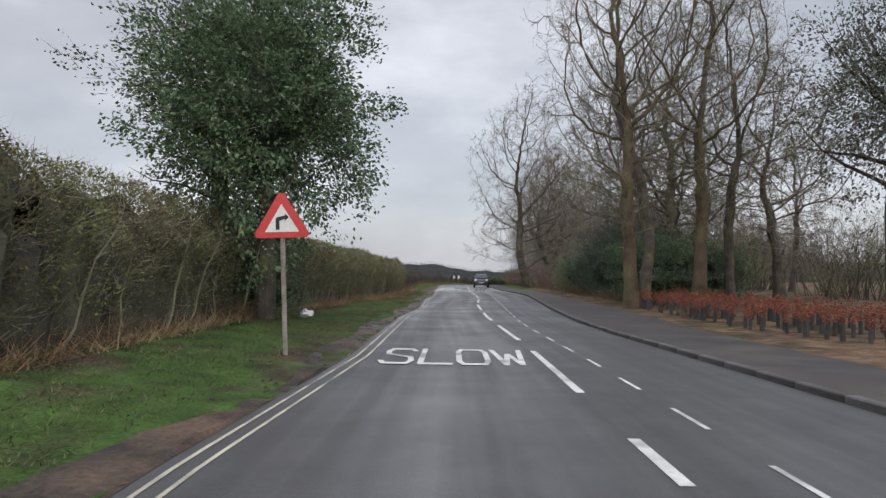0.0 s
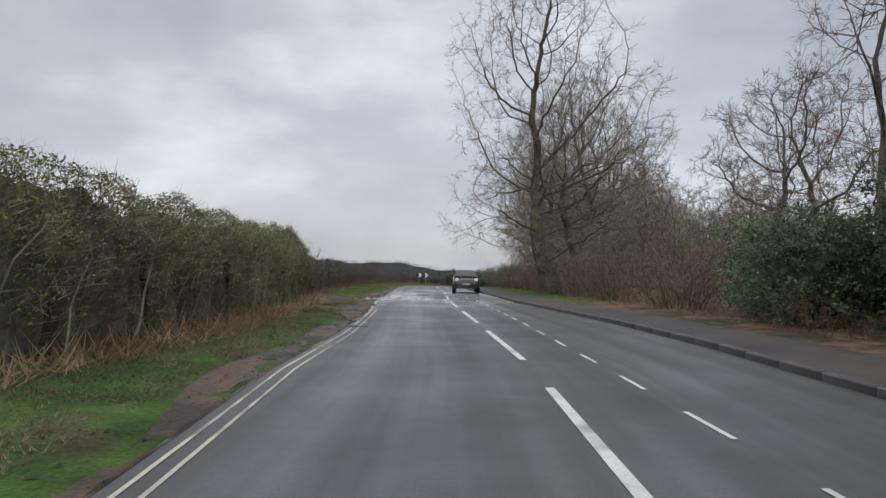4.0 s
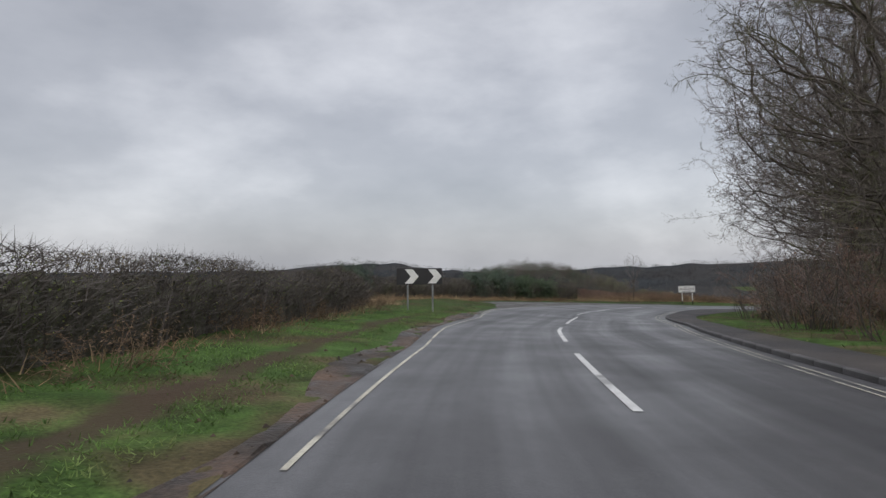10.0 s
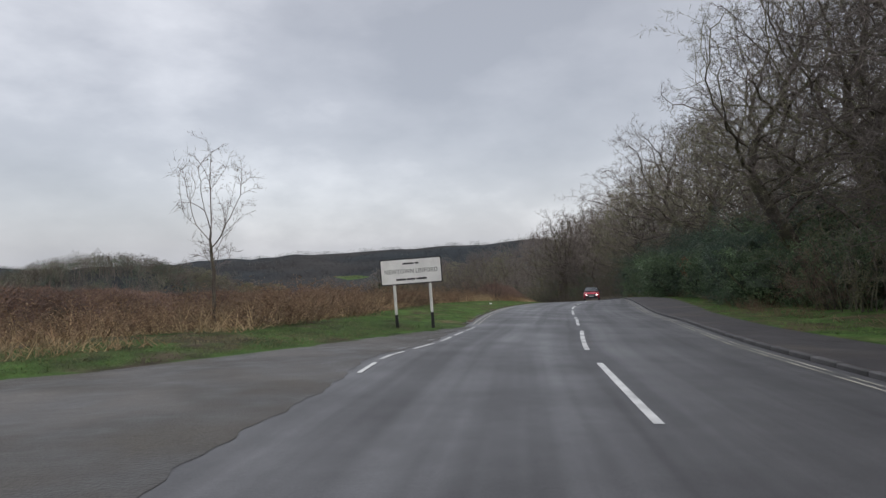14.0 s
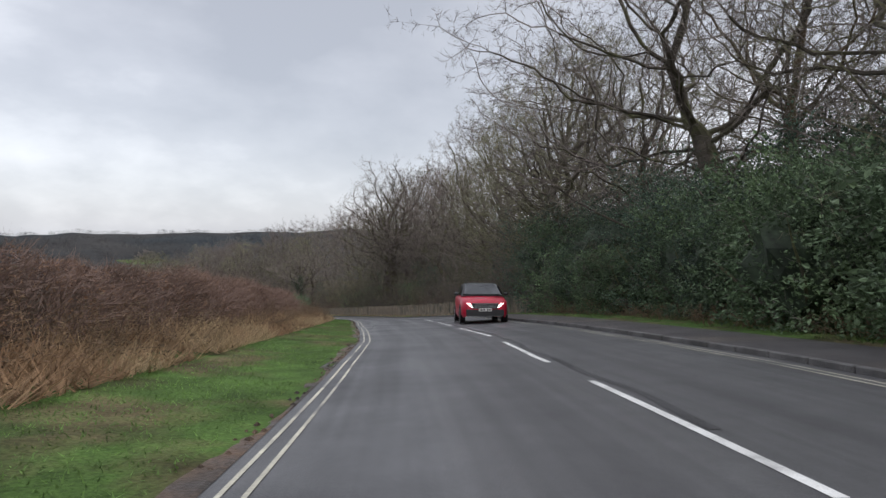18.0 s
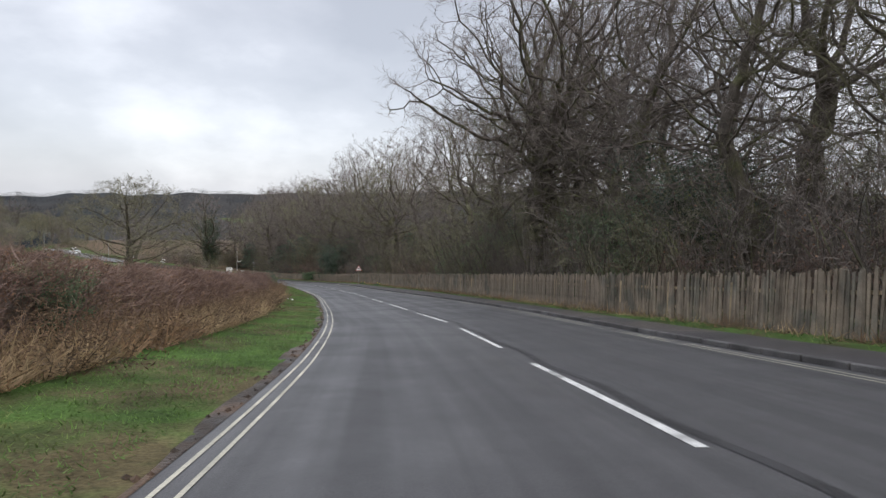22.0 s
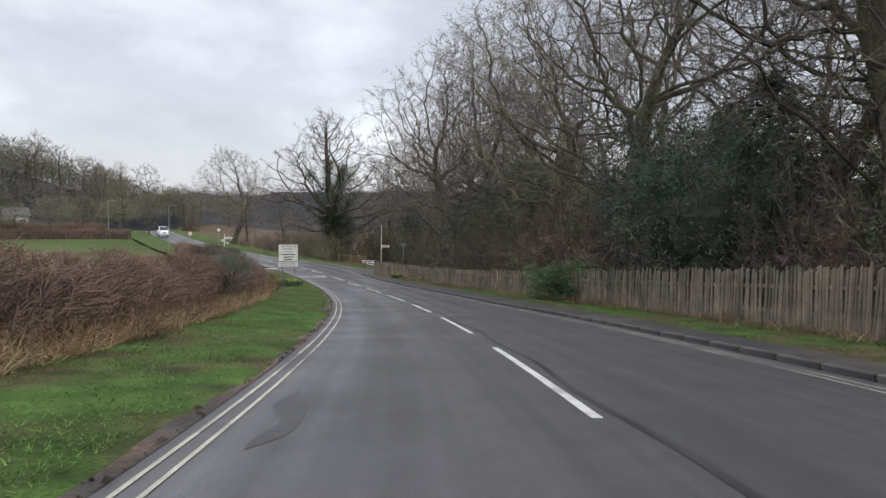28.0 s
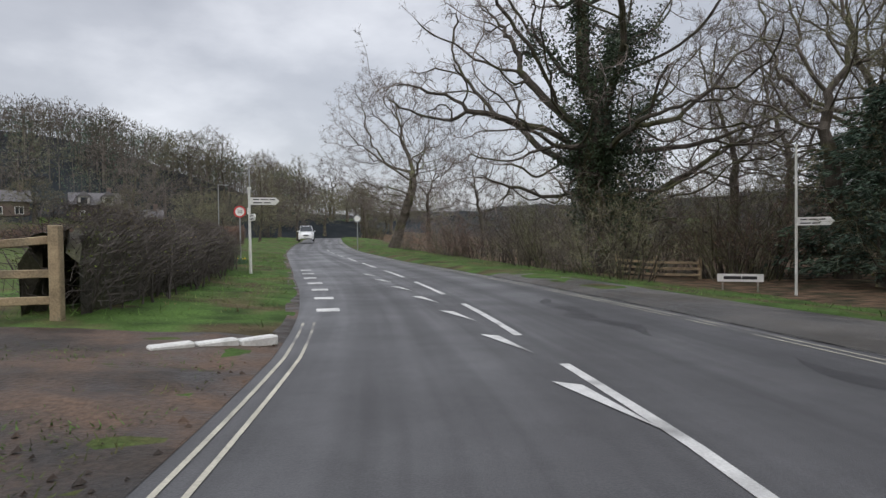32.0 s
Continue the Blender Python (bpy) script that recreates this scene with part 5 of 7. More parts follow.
def hedges():
    h = lambda s: HEDGE(s) - 1.0
    hedge_run("tall", -12, 36, h, "tall unclipped hawthorn hedge greening above bare stems", "roadside hedge")
    hedge_run("tall", 36, 54, h, "unclipped hawthorn hedge greening above bare stems", "roadside hedge", 0.86)
    hedge_run("dark", 54, 94, h, "clipped dark bare hedge with tangled twigs", "field hedge", 0.93)
    hedge_run("dark", 94, 122, h, "clipped dark bare hedge with tangled twigs", "field hedge", 0.84)
    hedge_run("dark", 122, 158, lambda s: HEDGE(s) - 1.8, "low dark bare hedge behind the apron", "field hedge", 1.0)
    hedge_run("brown", 160, 200, lambda s: np.interp(s, [160, 175, 200], [-14, -17, -16]), "straggling brown hedge across the rough field", "lower hedge", 1.1)
    hedge_run("brown", 206, 234, h, "tall tangled brown hedge above dry grass", "lower hedge", 1.2)
    hedge_run("brown", 234, 262, h, "tangled brown hedge above dry grass", "lower hedge", 1.12)
    hedge_run("brown", 262, 408, h, "clipped brown beech hedge above dry grass", "lower hedge", 0.98)
    hedge_run("dark", 414.8, 427, lambda s: -4.7, "bramble-grown dark hedge beside the field gate", "lower hedge", 0.95)
    hedge_run("brown", 427, 439, h, "clipped brown hedge beyond the field gate", "lower hedge", 1.0)


hedges()


def field_hedge(x0, y0, x1, y1, scale):
    """A hedge across the fields, away from the road."""
    n = max(1, round(math.hypot(x1 - x0, y1 - y0) / (4 * scale)))
    for i in range(n):
        p, q = ((x0 + (x1 - x0) * k / n, y0 + (y1 - y0) * k / n) for k in (i, i + 1))
        zp, zq = (float(terrain(np.array([a]), np.array([b]))[0][0]) for a, b in (p, q))
        a, d = Vector((*p, zp)), Vector((*q, zq)) - Vector((*p, zp))
        m = Matrix.Translation(a) @ Matrix.Rotation(math.atan2(-d.x, d.y), 4, "Z") @ Matrix.Rotation(math.atan2(d.z, d.xy.length), 4, "X") @ Matrix.Diagonal((scale, d.length / 4.0, scale, 1))
        t = thing("hedge", "brown field hedge below the wooded hill", "hedge", m, "field hedge")
        st, fo = HEDGES["brown"][i % 3]
        part("woody_base", st, None, t, "bare grey stems")["kind"] = "stuff"
        part("foliage", fo, None, t)


field_hedge(92, 414, 143, 421, 1.25)
field_hedge(84, 436, 138, 444, 1.4)


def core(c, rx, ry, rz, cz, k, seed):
    """A rough dark mass behind the outer leaves, coloured as the shade between them."""
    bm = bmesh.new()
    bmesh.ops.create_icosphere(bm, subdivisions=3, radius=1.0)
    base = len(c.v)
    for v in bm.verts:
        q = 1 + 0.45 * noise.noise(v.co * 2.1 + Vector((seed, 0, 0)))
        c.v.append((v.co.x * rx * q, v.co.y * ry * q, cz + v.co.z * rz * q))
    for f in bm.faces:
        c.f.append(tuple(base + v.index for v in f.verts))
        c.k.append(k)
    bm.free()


# darker leaf colour for the solid cores: shade among the leaves put into colour
LEAF_SHADE = material("leaf_gap_shade", (0.03, 0.045, 0.026), 0.8, 2.0, 0.5, 9, 1.0, (0.04, 0.058, 0.032), 0.5)
LEAF_HOLM = material("grey_green_leaves", (0.105, 0.125, 0.095), 0.5, 1.5, 0.4, 9, 0.0, (0.095, 0.11, 0.07), 0.55, island=0.4)
LEAF_LAUREL = material("laurel_leaves", (0.095, 0.155, 0.072), 0.4, 1.5, 0.4, 9, 0.0, (0.13, 0.195, 0.09), 0.55, island=0.45, spec=0.3)
BUSHES = []


def conifer(seed, height, wide):
    """Dark drooping evergreen: whorls of boughs hung with needles round a straight stem."""
    stem, c = Mesh(seed), Mesh(seed + 1)
    r = c.r
    stem.tube([Vector((0, 0, -0.2)), Vector((0.05, 0, height * 0.5)), Vector((0, 0.05, height))], [0.22, 0.13, 0.0], 8)
    n = int(height * 9)
    for i in range(n):
        u = i / n
        z = height * (0.06 + 0.92 * u)
        reach = wide * (1 - u) ** 0.75 * r.uniform(0.6, 1.1) + 0.15
        a = i * 2.4 + r.uniform(-0.4, 0.4)
        pts, _ = wander(r, Vector((0, 0, z)), Vector((math.cos(a), math.sin(a), 0.12)).normalized(), reach, 4, 0.10, -0.07)
        stem.tube(pts, [0.03, 0.024, 0.018, 0.012, 0], 3)
        for g in range(int(30 + 26 * reach)):
            v = r.uniform(0.1, 1.0) * 4
            k = min(int(v), 3)
            q = pts[k].lerp(pts[k + 1], v - k) + Vector((r.gauss(0, 0.16), r.gauss(0, 0.16), r.gauss(-0.06, 0.12)))
            c.leaf(q, r.uniform(0.14, 0.3), 0, Vector((math.cos(a) + r.gauss(0, 0.7), math.sin(a) + r.gauss(0, 0.7), r.gauss(-0.5, 0.4))).normalized(), 0.45)
    return stem.data("trunk", [BARK]), c.data("foliage", [LEAF_BLUE])


def evergreens():
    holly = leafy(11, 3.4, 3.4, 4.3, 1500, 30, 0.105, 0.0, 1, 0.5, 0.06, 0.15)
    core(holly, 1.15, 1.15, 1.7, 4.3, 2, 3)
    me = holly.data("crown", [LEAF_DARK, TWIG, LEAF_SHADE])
    loose = leafy(12, 3.2, 2.8, 3.4, 760, 15, 0.095, 0.0, 3, 0.75, 0.07, 0.1)
    lo = loose.data("crown", [LEAF_HOLM, TWIG])
    stem = Mesh(3)
    stem.tube([Vector((0, 0, -3.4)), Vector((0.05, 0, 0.5)), Vector((0.0, 0.1, 2.5)), Vector((0.1, 0, 6.5))], [0.3, 0.24, 0.16, 0.03], 9)
    r = random.Random(41)
    for _ in range(26):
        p = Vector((0, 0, r.uniform(1.0, 4.5)))
        pts, _ = wander(r, p, Vector((r.gauss(0, 1), r.gauss(0, 1), 0.9)).normalized(), r.uniform(2.0, 3.6), 5, 0.13, 0.03)
        stem.tube(pts, [0.06, 0.05, 0.04, 0.028, 0.016, 0], 4)
    st = stem.data("trunk", [BARK])
    plant("holly_tree", "large dark evergreen holly tree standing in the hedge", "tree", [("trunk", st, ""), ("crown", me, "")], stand(15.5, -4.75, 0, 1.0, 0.97, up=1.35))
    plant("evergreen_tree", "loose grey-green evergreen tree growing beside the holly", "tree", [("trunk", st, ""), ("crown", lo, "")], stand(17.2, -6.5, 70, 1.1, 1.2, up=2.0))
    plant("holly_tree", "dark evergreen holly tree beside the saplings", "tree", [("trunk", st, ""), ("crown", me, "")], stand(15.5, 15.5, 120, 0.85, up=2.6))
    plant("evergreen_tree", "loose grey-green evergreen tree behind the saplings", "tree", [("trunk", st, ""), ("crown", lo, "")], stand(19.0, 13.2, 200, 1.15, 1.25, up=2.6))
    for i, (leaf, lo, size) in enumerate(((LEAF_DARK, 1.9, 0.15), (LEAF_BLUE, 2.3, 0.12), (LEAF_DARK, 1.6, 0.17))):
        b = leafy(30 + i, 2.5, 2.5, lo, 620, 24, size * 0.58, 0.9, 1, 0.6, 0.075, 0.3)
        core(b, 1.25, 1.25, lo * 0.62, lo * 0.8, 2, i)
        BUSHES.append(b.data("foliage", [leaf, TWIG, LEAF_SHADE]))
    st = Mesh(90)
    for _ in range(9):
        pts, _ = wander(r, Vector((r.gauss(0, 0.4), r.gauss(0, 0.4), -0.15)), Vector((r.gauss(0, 0.4), r.gauss(0, 0.4), 1)).normalized(), r.uniform(1.6, 3.0), 4, 0.15, 0.03)
        st.tube(pts, [0.06, 0.05, 0.04, 0.03, 0.0], 4)
    bush_stems = st.data("stems", [BARK])
    r = random.Random(8)
    rows = ((28.5, 47, 2.5, 8.8, 10.5, 0.85, 1.15), (34, 52, 7, 12, 16, 0.7, 0.9), (184, 214, 2.7, 11.2, 13.0, 0.85, 1.25), (206, 236, 2.6, 10.0, 12.0, 0.95, 1.5), (186, 240, 3.6, 14.5, 18, 1.3, 2.0), (246, 400, 12, 12.5, 17, 0.9, 1.4), (128, 180, 12, 14, 18, 0.8, 1.2))
    for s0, s1, gap, o0, o1, k0, k1 in rows:
        s = s0
        while s < s1:
            plant("evergreen_bush", "dense dark glossy evergreen bush under the trees", "bush", [("woody_base", bush_stems, "", "stuff"), ("foliage", r.choice(BUSHES), "")], stand(s, r.uniform(o0, o1), r.uniform(0, 360), r.uniform(k0, k1)), "evergreen bushes")
            s += gap * r.uniform(0.75, 1.25)
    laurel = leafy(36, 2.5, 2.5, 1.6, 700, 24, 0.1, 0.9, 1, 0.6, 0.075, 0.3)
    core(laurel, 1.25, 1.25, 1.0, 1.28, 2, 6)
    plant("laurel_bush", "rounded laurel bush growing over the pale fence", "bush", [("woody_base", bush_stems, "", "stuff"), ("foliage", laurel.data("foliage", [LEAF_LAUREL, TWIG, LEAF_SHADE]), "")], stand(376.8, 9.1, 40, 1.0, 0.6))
    for s, o, k in ((371, 11.8, 1.7), (375.5, 12.2, 1.6), (243.0, 12.2, 1.7), (240.5, 13.5, 1.9), (246.5, 14.5, 1.6), (283, 15.5, 1.7), (288, 14.0, 1.4), (16.6, -5.3, 0.62), (311.5, -5.3, 0.36), (308.5, -5.4, 0.34), (314.0, -5.2, 0.34)):
        plant("evergreen_bush", "tall dark evergreen bush crowding the fence" if o > 0 else "dark evergreen bush grown into the hedge", "bush", [("woody_base", bush_stems, "", "stuff"), ("foliage", BUSHES[int(s) % 2], "")], stand(s, o, s * 53 % 360, k), "evergreen bushes")
    for s, k in ((238.0, 0.38), (240.3, 0.42), (242.2, 0.4), (244.6, 0.43), (246.5, 0.42), (248.8, 0.44), (250.9, 0.4), (256.4, 0.32), (261.0, 0.3), (266.5, 0.32), (316.5, 0.33), (318.2, 0.35), (320.4, 0.33), (322.3, 0.35), (324.1, 0.33), (371.5, 0.34), (373.6, 0.37), (375.6, 0.36)):
        plant("evergreen_bush", "dark bramble and ivy grown through the brown hedge", "bush", [("woody_base", bush_stems, "", "stuff"), ("foliage", BUSHES[int(s) % 2], "")], stand(s, float(HEDGE(s)) - 0.75, s * 53 % 360, k, k * 1.1), "hedge brambles")
    for s, k in ((126.5, 0.55), (131.0, 0.6), (147.0, 0.62), (149.5, 0.7), (152.0, 0.66), (154.5, 0.6)):
        plant("evergreen_bush", "dark evergreen bush grown into the hedge", "bush", [("woody_base", bush_stems, "", "stuff"), ("foliage", BUSHES[int(s) % 2], "")], stand(s, float(HEDGE(s)) - 1.6, s * 53 % 360, k), "hedge brambles")
    kinds = [conifer(101, 9.0, 3.0), conifer(103, 7.0, 2.6)]
    for s, o, k, i in ((317, 17.5, 1.1, 0), (372, 14.5, 1.25, 0), (377, 16.5, 1.3, 0), (369, 17, 1.2, 1), (395, 14, 1.3, 0), (391, 13.0, 1.2, 1), (398, 17.5, 1.4, 0), (386, 15.5, 1.3, 1), (402, 13.5, 1.3, 1), (399, 13.4, 1.15, 0), (403.5, 13.0, 1.2, 1), (425, 19.5, 1.1, 0), (429, 22, 1.2, 1), (222, 15, 1.0, 1), (214, 14.5, 1.0, 0), (352, 17.5, 1.1, 0), (340, 18.5, 1.1, 1)):
        w, f = kinds[i]
        plant("conifer", "dark drooping evergreen conifer behind the fence" if s > 245 else "dark evergreen conifer among the bushes", "tree", [("trunk", w, ""), ("foliage", f, "")], stand(s, o, s * 37 % 360, k * 1.15, k * 0.78), "woodland conifers")


evergreens()


def hedgerow_tree():
    w, c, label = TREES["hedge_tree"]
    ivy = Mesh(15)
    r = ivy.r
    for v in w.vertices:
        q = Vector(v.co)
        if 1.3 < q.z < 3.6 and math.hypot(q.x, q.y) < 0.55:
            for _ in range(26):
                ivy.leaf(q + Vector((r.gauss(0, 0.1), r.gauss(0, 0.1), r.gauss(0, 0.16))), 0.07 * r.uniform(0.7, 1.3))
    plant("tree", "small bare hedgerow tree with ivy round its trunk", "tree", [("trunk", w, ""), ("crown", c, ""), ("ivy", ivy.data("ivy", [LEAF_IVY]), "dark ivy round the trunk")], stand(254.2, -5.4, 30, 1.05, 0.95), "field trees")


hedgerow_tree()


# the ivy-covered oak by the junction
def ivy_oak():
    w, c = grown_tree(77, 18.5, 19, 0.13, 0.85, points=1900, step=0.45, crook=0.40, peak=0.42, spray=0.45, twig_r=0.009, lean=(-1.5, 0.0))
    ivy = Mesh(5)
    r = ivy.r
    for face in w.f[::2]:
        v = Vector(w.v[face[0]])
        thick = (v - Vector(w.v[face[1]])).length
        if thick < 0.055 or v.z > 12.5 + 2.0 * noise.noise(v * 0.4) or math.hypot(v.x, v.y) > 1.0 + 0.30 * v.z:
            continue
        for _ in range(44 if v.z < 7 else 34):
            k = 0.42 if v.z < 6 else 0.32
            q = Vector((r.gauss(0, k), r.gauss(0, k), r.gauss(0, 0.45)))
            ivy.leaf(v + q, 0.17 * r.uniform(0.7, 1.3))
    x, y = 169.2, 382.6
    z = float(terrain(np.array([x]), np.array([y]))[0][0])
    plant("ivy_oak", "massive leafless oak thickly clad in dark ivy", "tree", [("trunk", w.data("trunk", [BARK]), ""), ("crown", c.data("crown", [TWIG]), ""), ("ivy", ivy.data("ivy", [LEAF_IVY]), "dark glossy ivy sheath")], Matrix.Translation((x, y, z - 0.1)) @ pose(0, 0, 0, 0, 0, 20))


ivy_oak()


# trees on the hill and far slopes
FAR_TWIG = material("distant_twigs", (0.125, 0.11, 0.096), 0.95, 0.05, 0.3, 2, 0.0, island=0.3, spec=0.1)
FAR_TWIG_B = material("distant_mossy_twigs", (0.125, 0.128, 0.088), 0.95, 0.05, 0.3, 2, 0.0, island=0.3, spec=0.1)
def far_woods():
    c = Mesh(9)
    r = c.r

    def clump(x, y, z, h, w, n=40, thick=0.02, ridge=False):
        k = 3 if ridge else r.choice((0, 0, 1, 1, 2))
        if k == 2 and r.random() < 0.6:
            k = 0
        for _ in range(n):
            d = Vector((r.gauss(0, 1), r.gauss(0, 1), r.gauss(0, 1))).normalized()
            q = r.uniform(0.35, 1.0) ** 0.5 * (1 + 0.35 * noise.noise(d * 2.0 + Vector((x, y, 0))))
            p = Vector((x + d.x * w * q, y + d.y * w * q, z + h * (0.58 + 0.42 * d.z * q)))
            e = (d + Vector((r.gauss(0, 0.6), r.gauss(0, 0.6), r.gauss(0.2, 0.6)))).normalized()
            c.blade(p, e, h * r.uniform(0.06, 0.12), h * thick, k)
        c.tube([Vector((x, y, z - 0.3)), Vector((x, y, z + h * 0.75))], [h * 0.018, h * 0.008], 3, 0)

    for _ in range(2100):
        x, y = r.uniform(-20, 146), r.uniform(440, 534)
        if math.exp(-((x - 66) / 82) ** 2 - ((y - 494) / 40) ** 2) < 0.40 + r.uniform(-0.05, 0.05) or (96 < x < 124 and y < 456 and r.random() < 0.7):
            continue
        zz, s, o = terrain(np.array([x]), np.array([y]))
        clump(x, y, float(zz[0]), r.uniform(4, 9), r.uniform(2.6, 4.0), 190, 0.0095)
    # the crest of the far ridge and copses in the valley
    for i in range(1500):
        t = radians(r.uniform(-14, 60))
        d = r.uniform(560, 910)
        x, y = 60 + d * math.sin(t), 150 + d * math.cos(t)
        z = float(terrain(np.array([x]), np.array([y]))[0][0])
        clump(x, y, z - 1.0, r.uniform(4, 6), r.uniform(3, 6), 60, 0.035, True)
    for i in range(420):
        t = radians(r.uniform(2, 34))
        d = r.uniform(180, 430)
        x, y = 60 + d * math.sin(t), 150 + d * math.cos(t)
        zz, s, o = terrain(np.array([x]), np.array([y]))
        if -70 < o[0] < 90 or noise.noise(Vector((x / 40, y / 40, 5))) < 0.05:
            continue
        clump(x, y, float(zz[0]), r.uniform(5, 9), r.uniform(3, 4.5))
    tagged(structure("far_woods", c.data("far_woods", [FAR_TWIG, FAR_TWIG_B, LEAF_BLUE, WOODLAND]), "bare winter woodland covering the far slopes", "woodland", "stuff"))


far_woods()


# ---------------- signs and posts ----------------
STEEL = material("galvanised_steel", (0.32, 0.33, 0.34), 0.5, 3.0, 0.2, 40, 0.1, metal=0.6)
SIGN_WHITE = material("sign_white", (0.72, 0.72, 0.70), 0.45, 2.5, 0.10, 30, 0.05, (0.60, 0.60, 0.56), 0.62)
SIGN_BLACK = material("sign_black", (0.018, 0.018, 0.02), 0.5, 2.5, 0.2, 30, 0.05)
SIGN_RED = material("sign_red", (0.55, 0.045, 0.045), 0.45, 2.5, 0.15, 30, 0.05)
SIGN_GREY = material("sign_back_grey", (0.25, 0.26, 0.265), 0.6, 2.5, 0.15, 30, 0.05)
POST_WHITE = material("post_white", (0.66, 0.66, 0.63), 0.6, 4.0, 0.15, 30, 0.1, (0.4, 0.4, 0.37), 0.65)
POST_GREY = material("weathered_post", (0.27, 0.25, 0.22), 0.8, 6.0, 0.3, 40, 0.3, (0.16, 0.17, 0.13), 0.55)
OAK_PALE = material("oak_pale", (0.20, 0.162, 0.122), 0.85, 3.0, 0.3, 40, 0.5, (0.135, 0.122, 0.096), 0.55, random_tint=0.24)
OAK_RUN = material("oak_pale_run", (0.20, 0.162, 0.122), 0.85, 3.0, 0.3, 40, 0.5, (0.135, 0.122, 0.096), 0.55, island=0.24)
RAIL_WOOD = material("rail_wood", (0.33, 0.255, 0.16), 0.85, 4.0, 0.3, 40, 0.5, (0.20, 0.165, 0.11), 0.55)


def box(sx, sy, sz, x=0, y=0, z=0, bevel=0.004, m=None):
    bm = bmesh.new()
    bmesh.ops.create_cube(bm, size=1.0)
    bmesh.ops.scale(bm, vec=(sx, sy, sz), verts=bm.verts)
    if bevel:
        bmesh.ops.bevel(bm, geom=bm.edges[:], offset=min(bevel, sx * 0.3, sy * 0.3, sz * 0.3), segments=1, affect="EDGES")
    bmesh.ops.translate(bm, vec=(x, y, z), verts=bm.verts)
    if m is not None:
        bm.transform(m)
    return bm


def rod(r, h, x=0, y=0, z=0, seg=10, top=None):
    bm = bmesh.new()
    bmesh.ops.create_cone(bm, cap_ends=True, segments=seg, radius1=r, radius2=r if top is None else top, depth=h)
    bmesh.ops.translate(bm, vec=(x, y, z + h / 2), verts=bm.verts)
    return bm


def slab(points, thick, y=0.0):
    """A flat plate in the local x-z plane, facing -y."""
    bm = bmesh.new()
    front = [bm.verts.new((x, y - thick / 2, z)) for x, z in points]
    back = [bm.verts.new((x, y + thick / 2, z)) for x, z in points]
    bm.faces.new(front)
    bm.faces.new(back[::-1])
    n = len(points)
    for i in range(n):
        bm.faces.new((front[i], front[(i + 1) % n], back[(i + 1) % n], back[i])[::-1])
    bmesh.ops.recalc_face_normals(bm, faces=bm.faces[:])
    return bm


def rounded(w, h, r, cx=0.0, cz=0.0):
    pts = []
    for sx, sz, a0 in ((1, 1, 0), (-1, 1, 90), (-1, -1, 180), (1, -1, 270)):
        for k in range(4):
            a = radians(a0 + 30 * k)
            pts.append((cx + sx * (w / 2 - r) + r * math.cos(a), cz + sz * (h / 2 - r) + r * math.sin(a)))
    return pts


def disc(r, cz, n=24, cx=0.0):
    return [(cx + r * math.cos(2 * math.pi * k / n), cz + r * math.sin(2 * math.pi * k / n)) for k in range(n)]


def lettering(text, size, x, z, y, parent, width=None):
    """Raised black writing that faces -y."""
    cu = bpy.data.curves.new("writing", "FONT")
    cu.body, cu.size, cu.align_x, cu.align_y, cu.extrude, cu.resolution_u = text, size, "CENTER", "CENTER", 0.001, 2
    tmp = bpy.data.objects.new("writing", cu)
    scene.collection.objects.link(tmp)
    bpy.context.view_layer.update()
    me = bpy.data.meshes.new_from_object(tmp.evaluated_get(bpy.context.evaluated_depsgraph_get()))
    bpy.data.objects.remove(tmp)
    me.materials.clear()
    me.materials.append(SIGN_BLACK)
    k = 1.0
    if width:
        xs = [v.co.x for v in me.vertices]
        k = width / (max(xs) - min(xs))
    me.transform(Matrix.Translation((x, y, z)) @ Matrix.Rotation(radians(90), 4, "X") @ Matrix.Diagonal((k, 1, 1, 1)))
    return part("writing", me, None, parent, "black lettering")


def bars(widths, h, z, y, parent, mat=None, x=0.0):
    total = sum(widths) + 0.03 * (len(widths) - 1)
    cx = x - total / 2
    for w in widths:
        part("bar", box(w, 0.004, h, cx + w / 2, y, z, 0), mat or SIGN_BLACK, parent)
        cx += w + 0.03


def facing(x, y, z, tx, ty):
    """A pose whose -y side faces the point (tx, ty)."""
    return Matrix.Translation((x, y, z)) @ Matrix.Rotation(math.atan2(ty - y, tx - x) + math.pi / 2, 4, "Z")


def ground_z(x, y):
    return float(terrain(np.array([x]), np.array([y]))[0][0])


def bend_sign():
    p = at(9.3, -2.58)
    t = thing("bend_warning_sign", "red-bordered triangular warning sign with a bent arrow on a grey post", "road sign", facing(p.x, p.y, p.z, 0.6, -10) @ pose(0, 0, 0, 0, -2, 0))
    part("post", rod(0.038, 2.3), POST_GREY, t, "weathered grey post")
    plate = part("plate", slab([(-0.36, 1.78), (0.36, 1.78), (0.40, 1.84), (0.04, 2.45), (-0.04, 2.45), (-0.40, 1.84)], 0.012, -0.045), SIGN_RED, t, "red triangular plate")
    part("field", slab([(-0.25, 1.865), (0.25, 1.865), (0.0, 2.29)], 0.004, -0.054), SIGN_WHITE, plate, "dirty white centre")
    part("arrow", slab([(-0.09, 1.9), (-0.035, 1.9), (-0.035, 2.03), (0.045, 2.06), (0.045, 2.03), (0.105, 2.085), (0.045, 2.14), (0.045, 2.11), (-0.06, 2.09), (-0.09, 2.06)], 0.004, -0.059), SIGN_BLACK, plate, "black bend arrow")


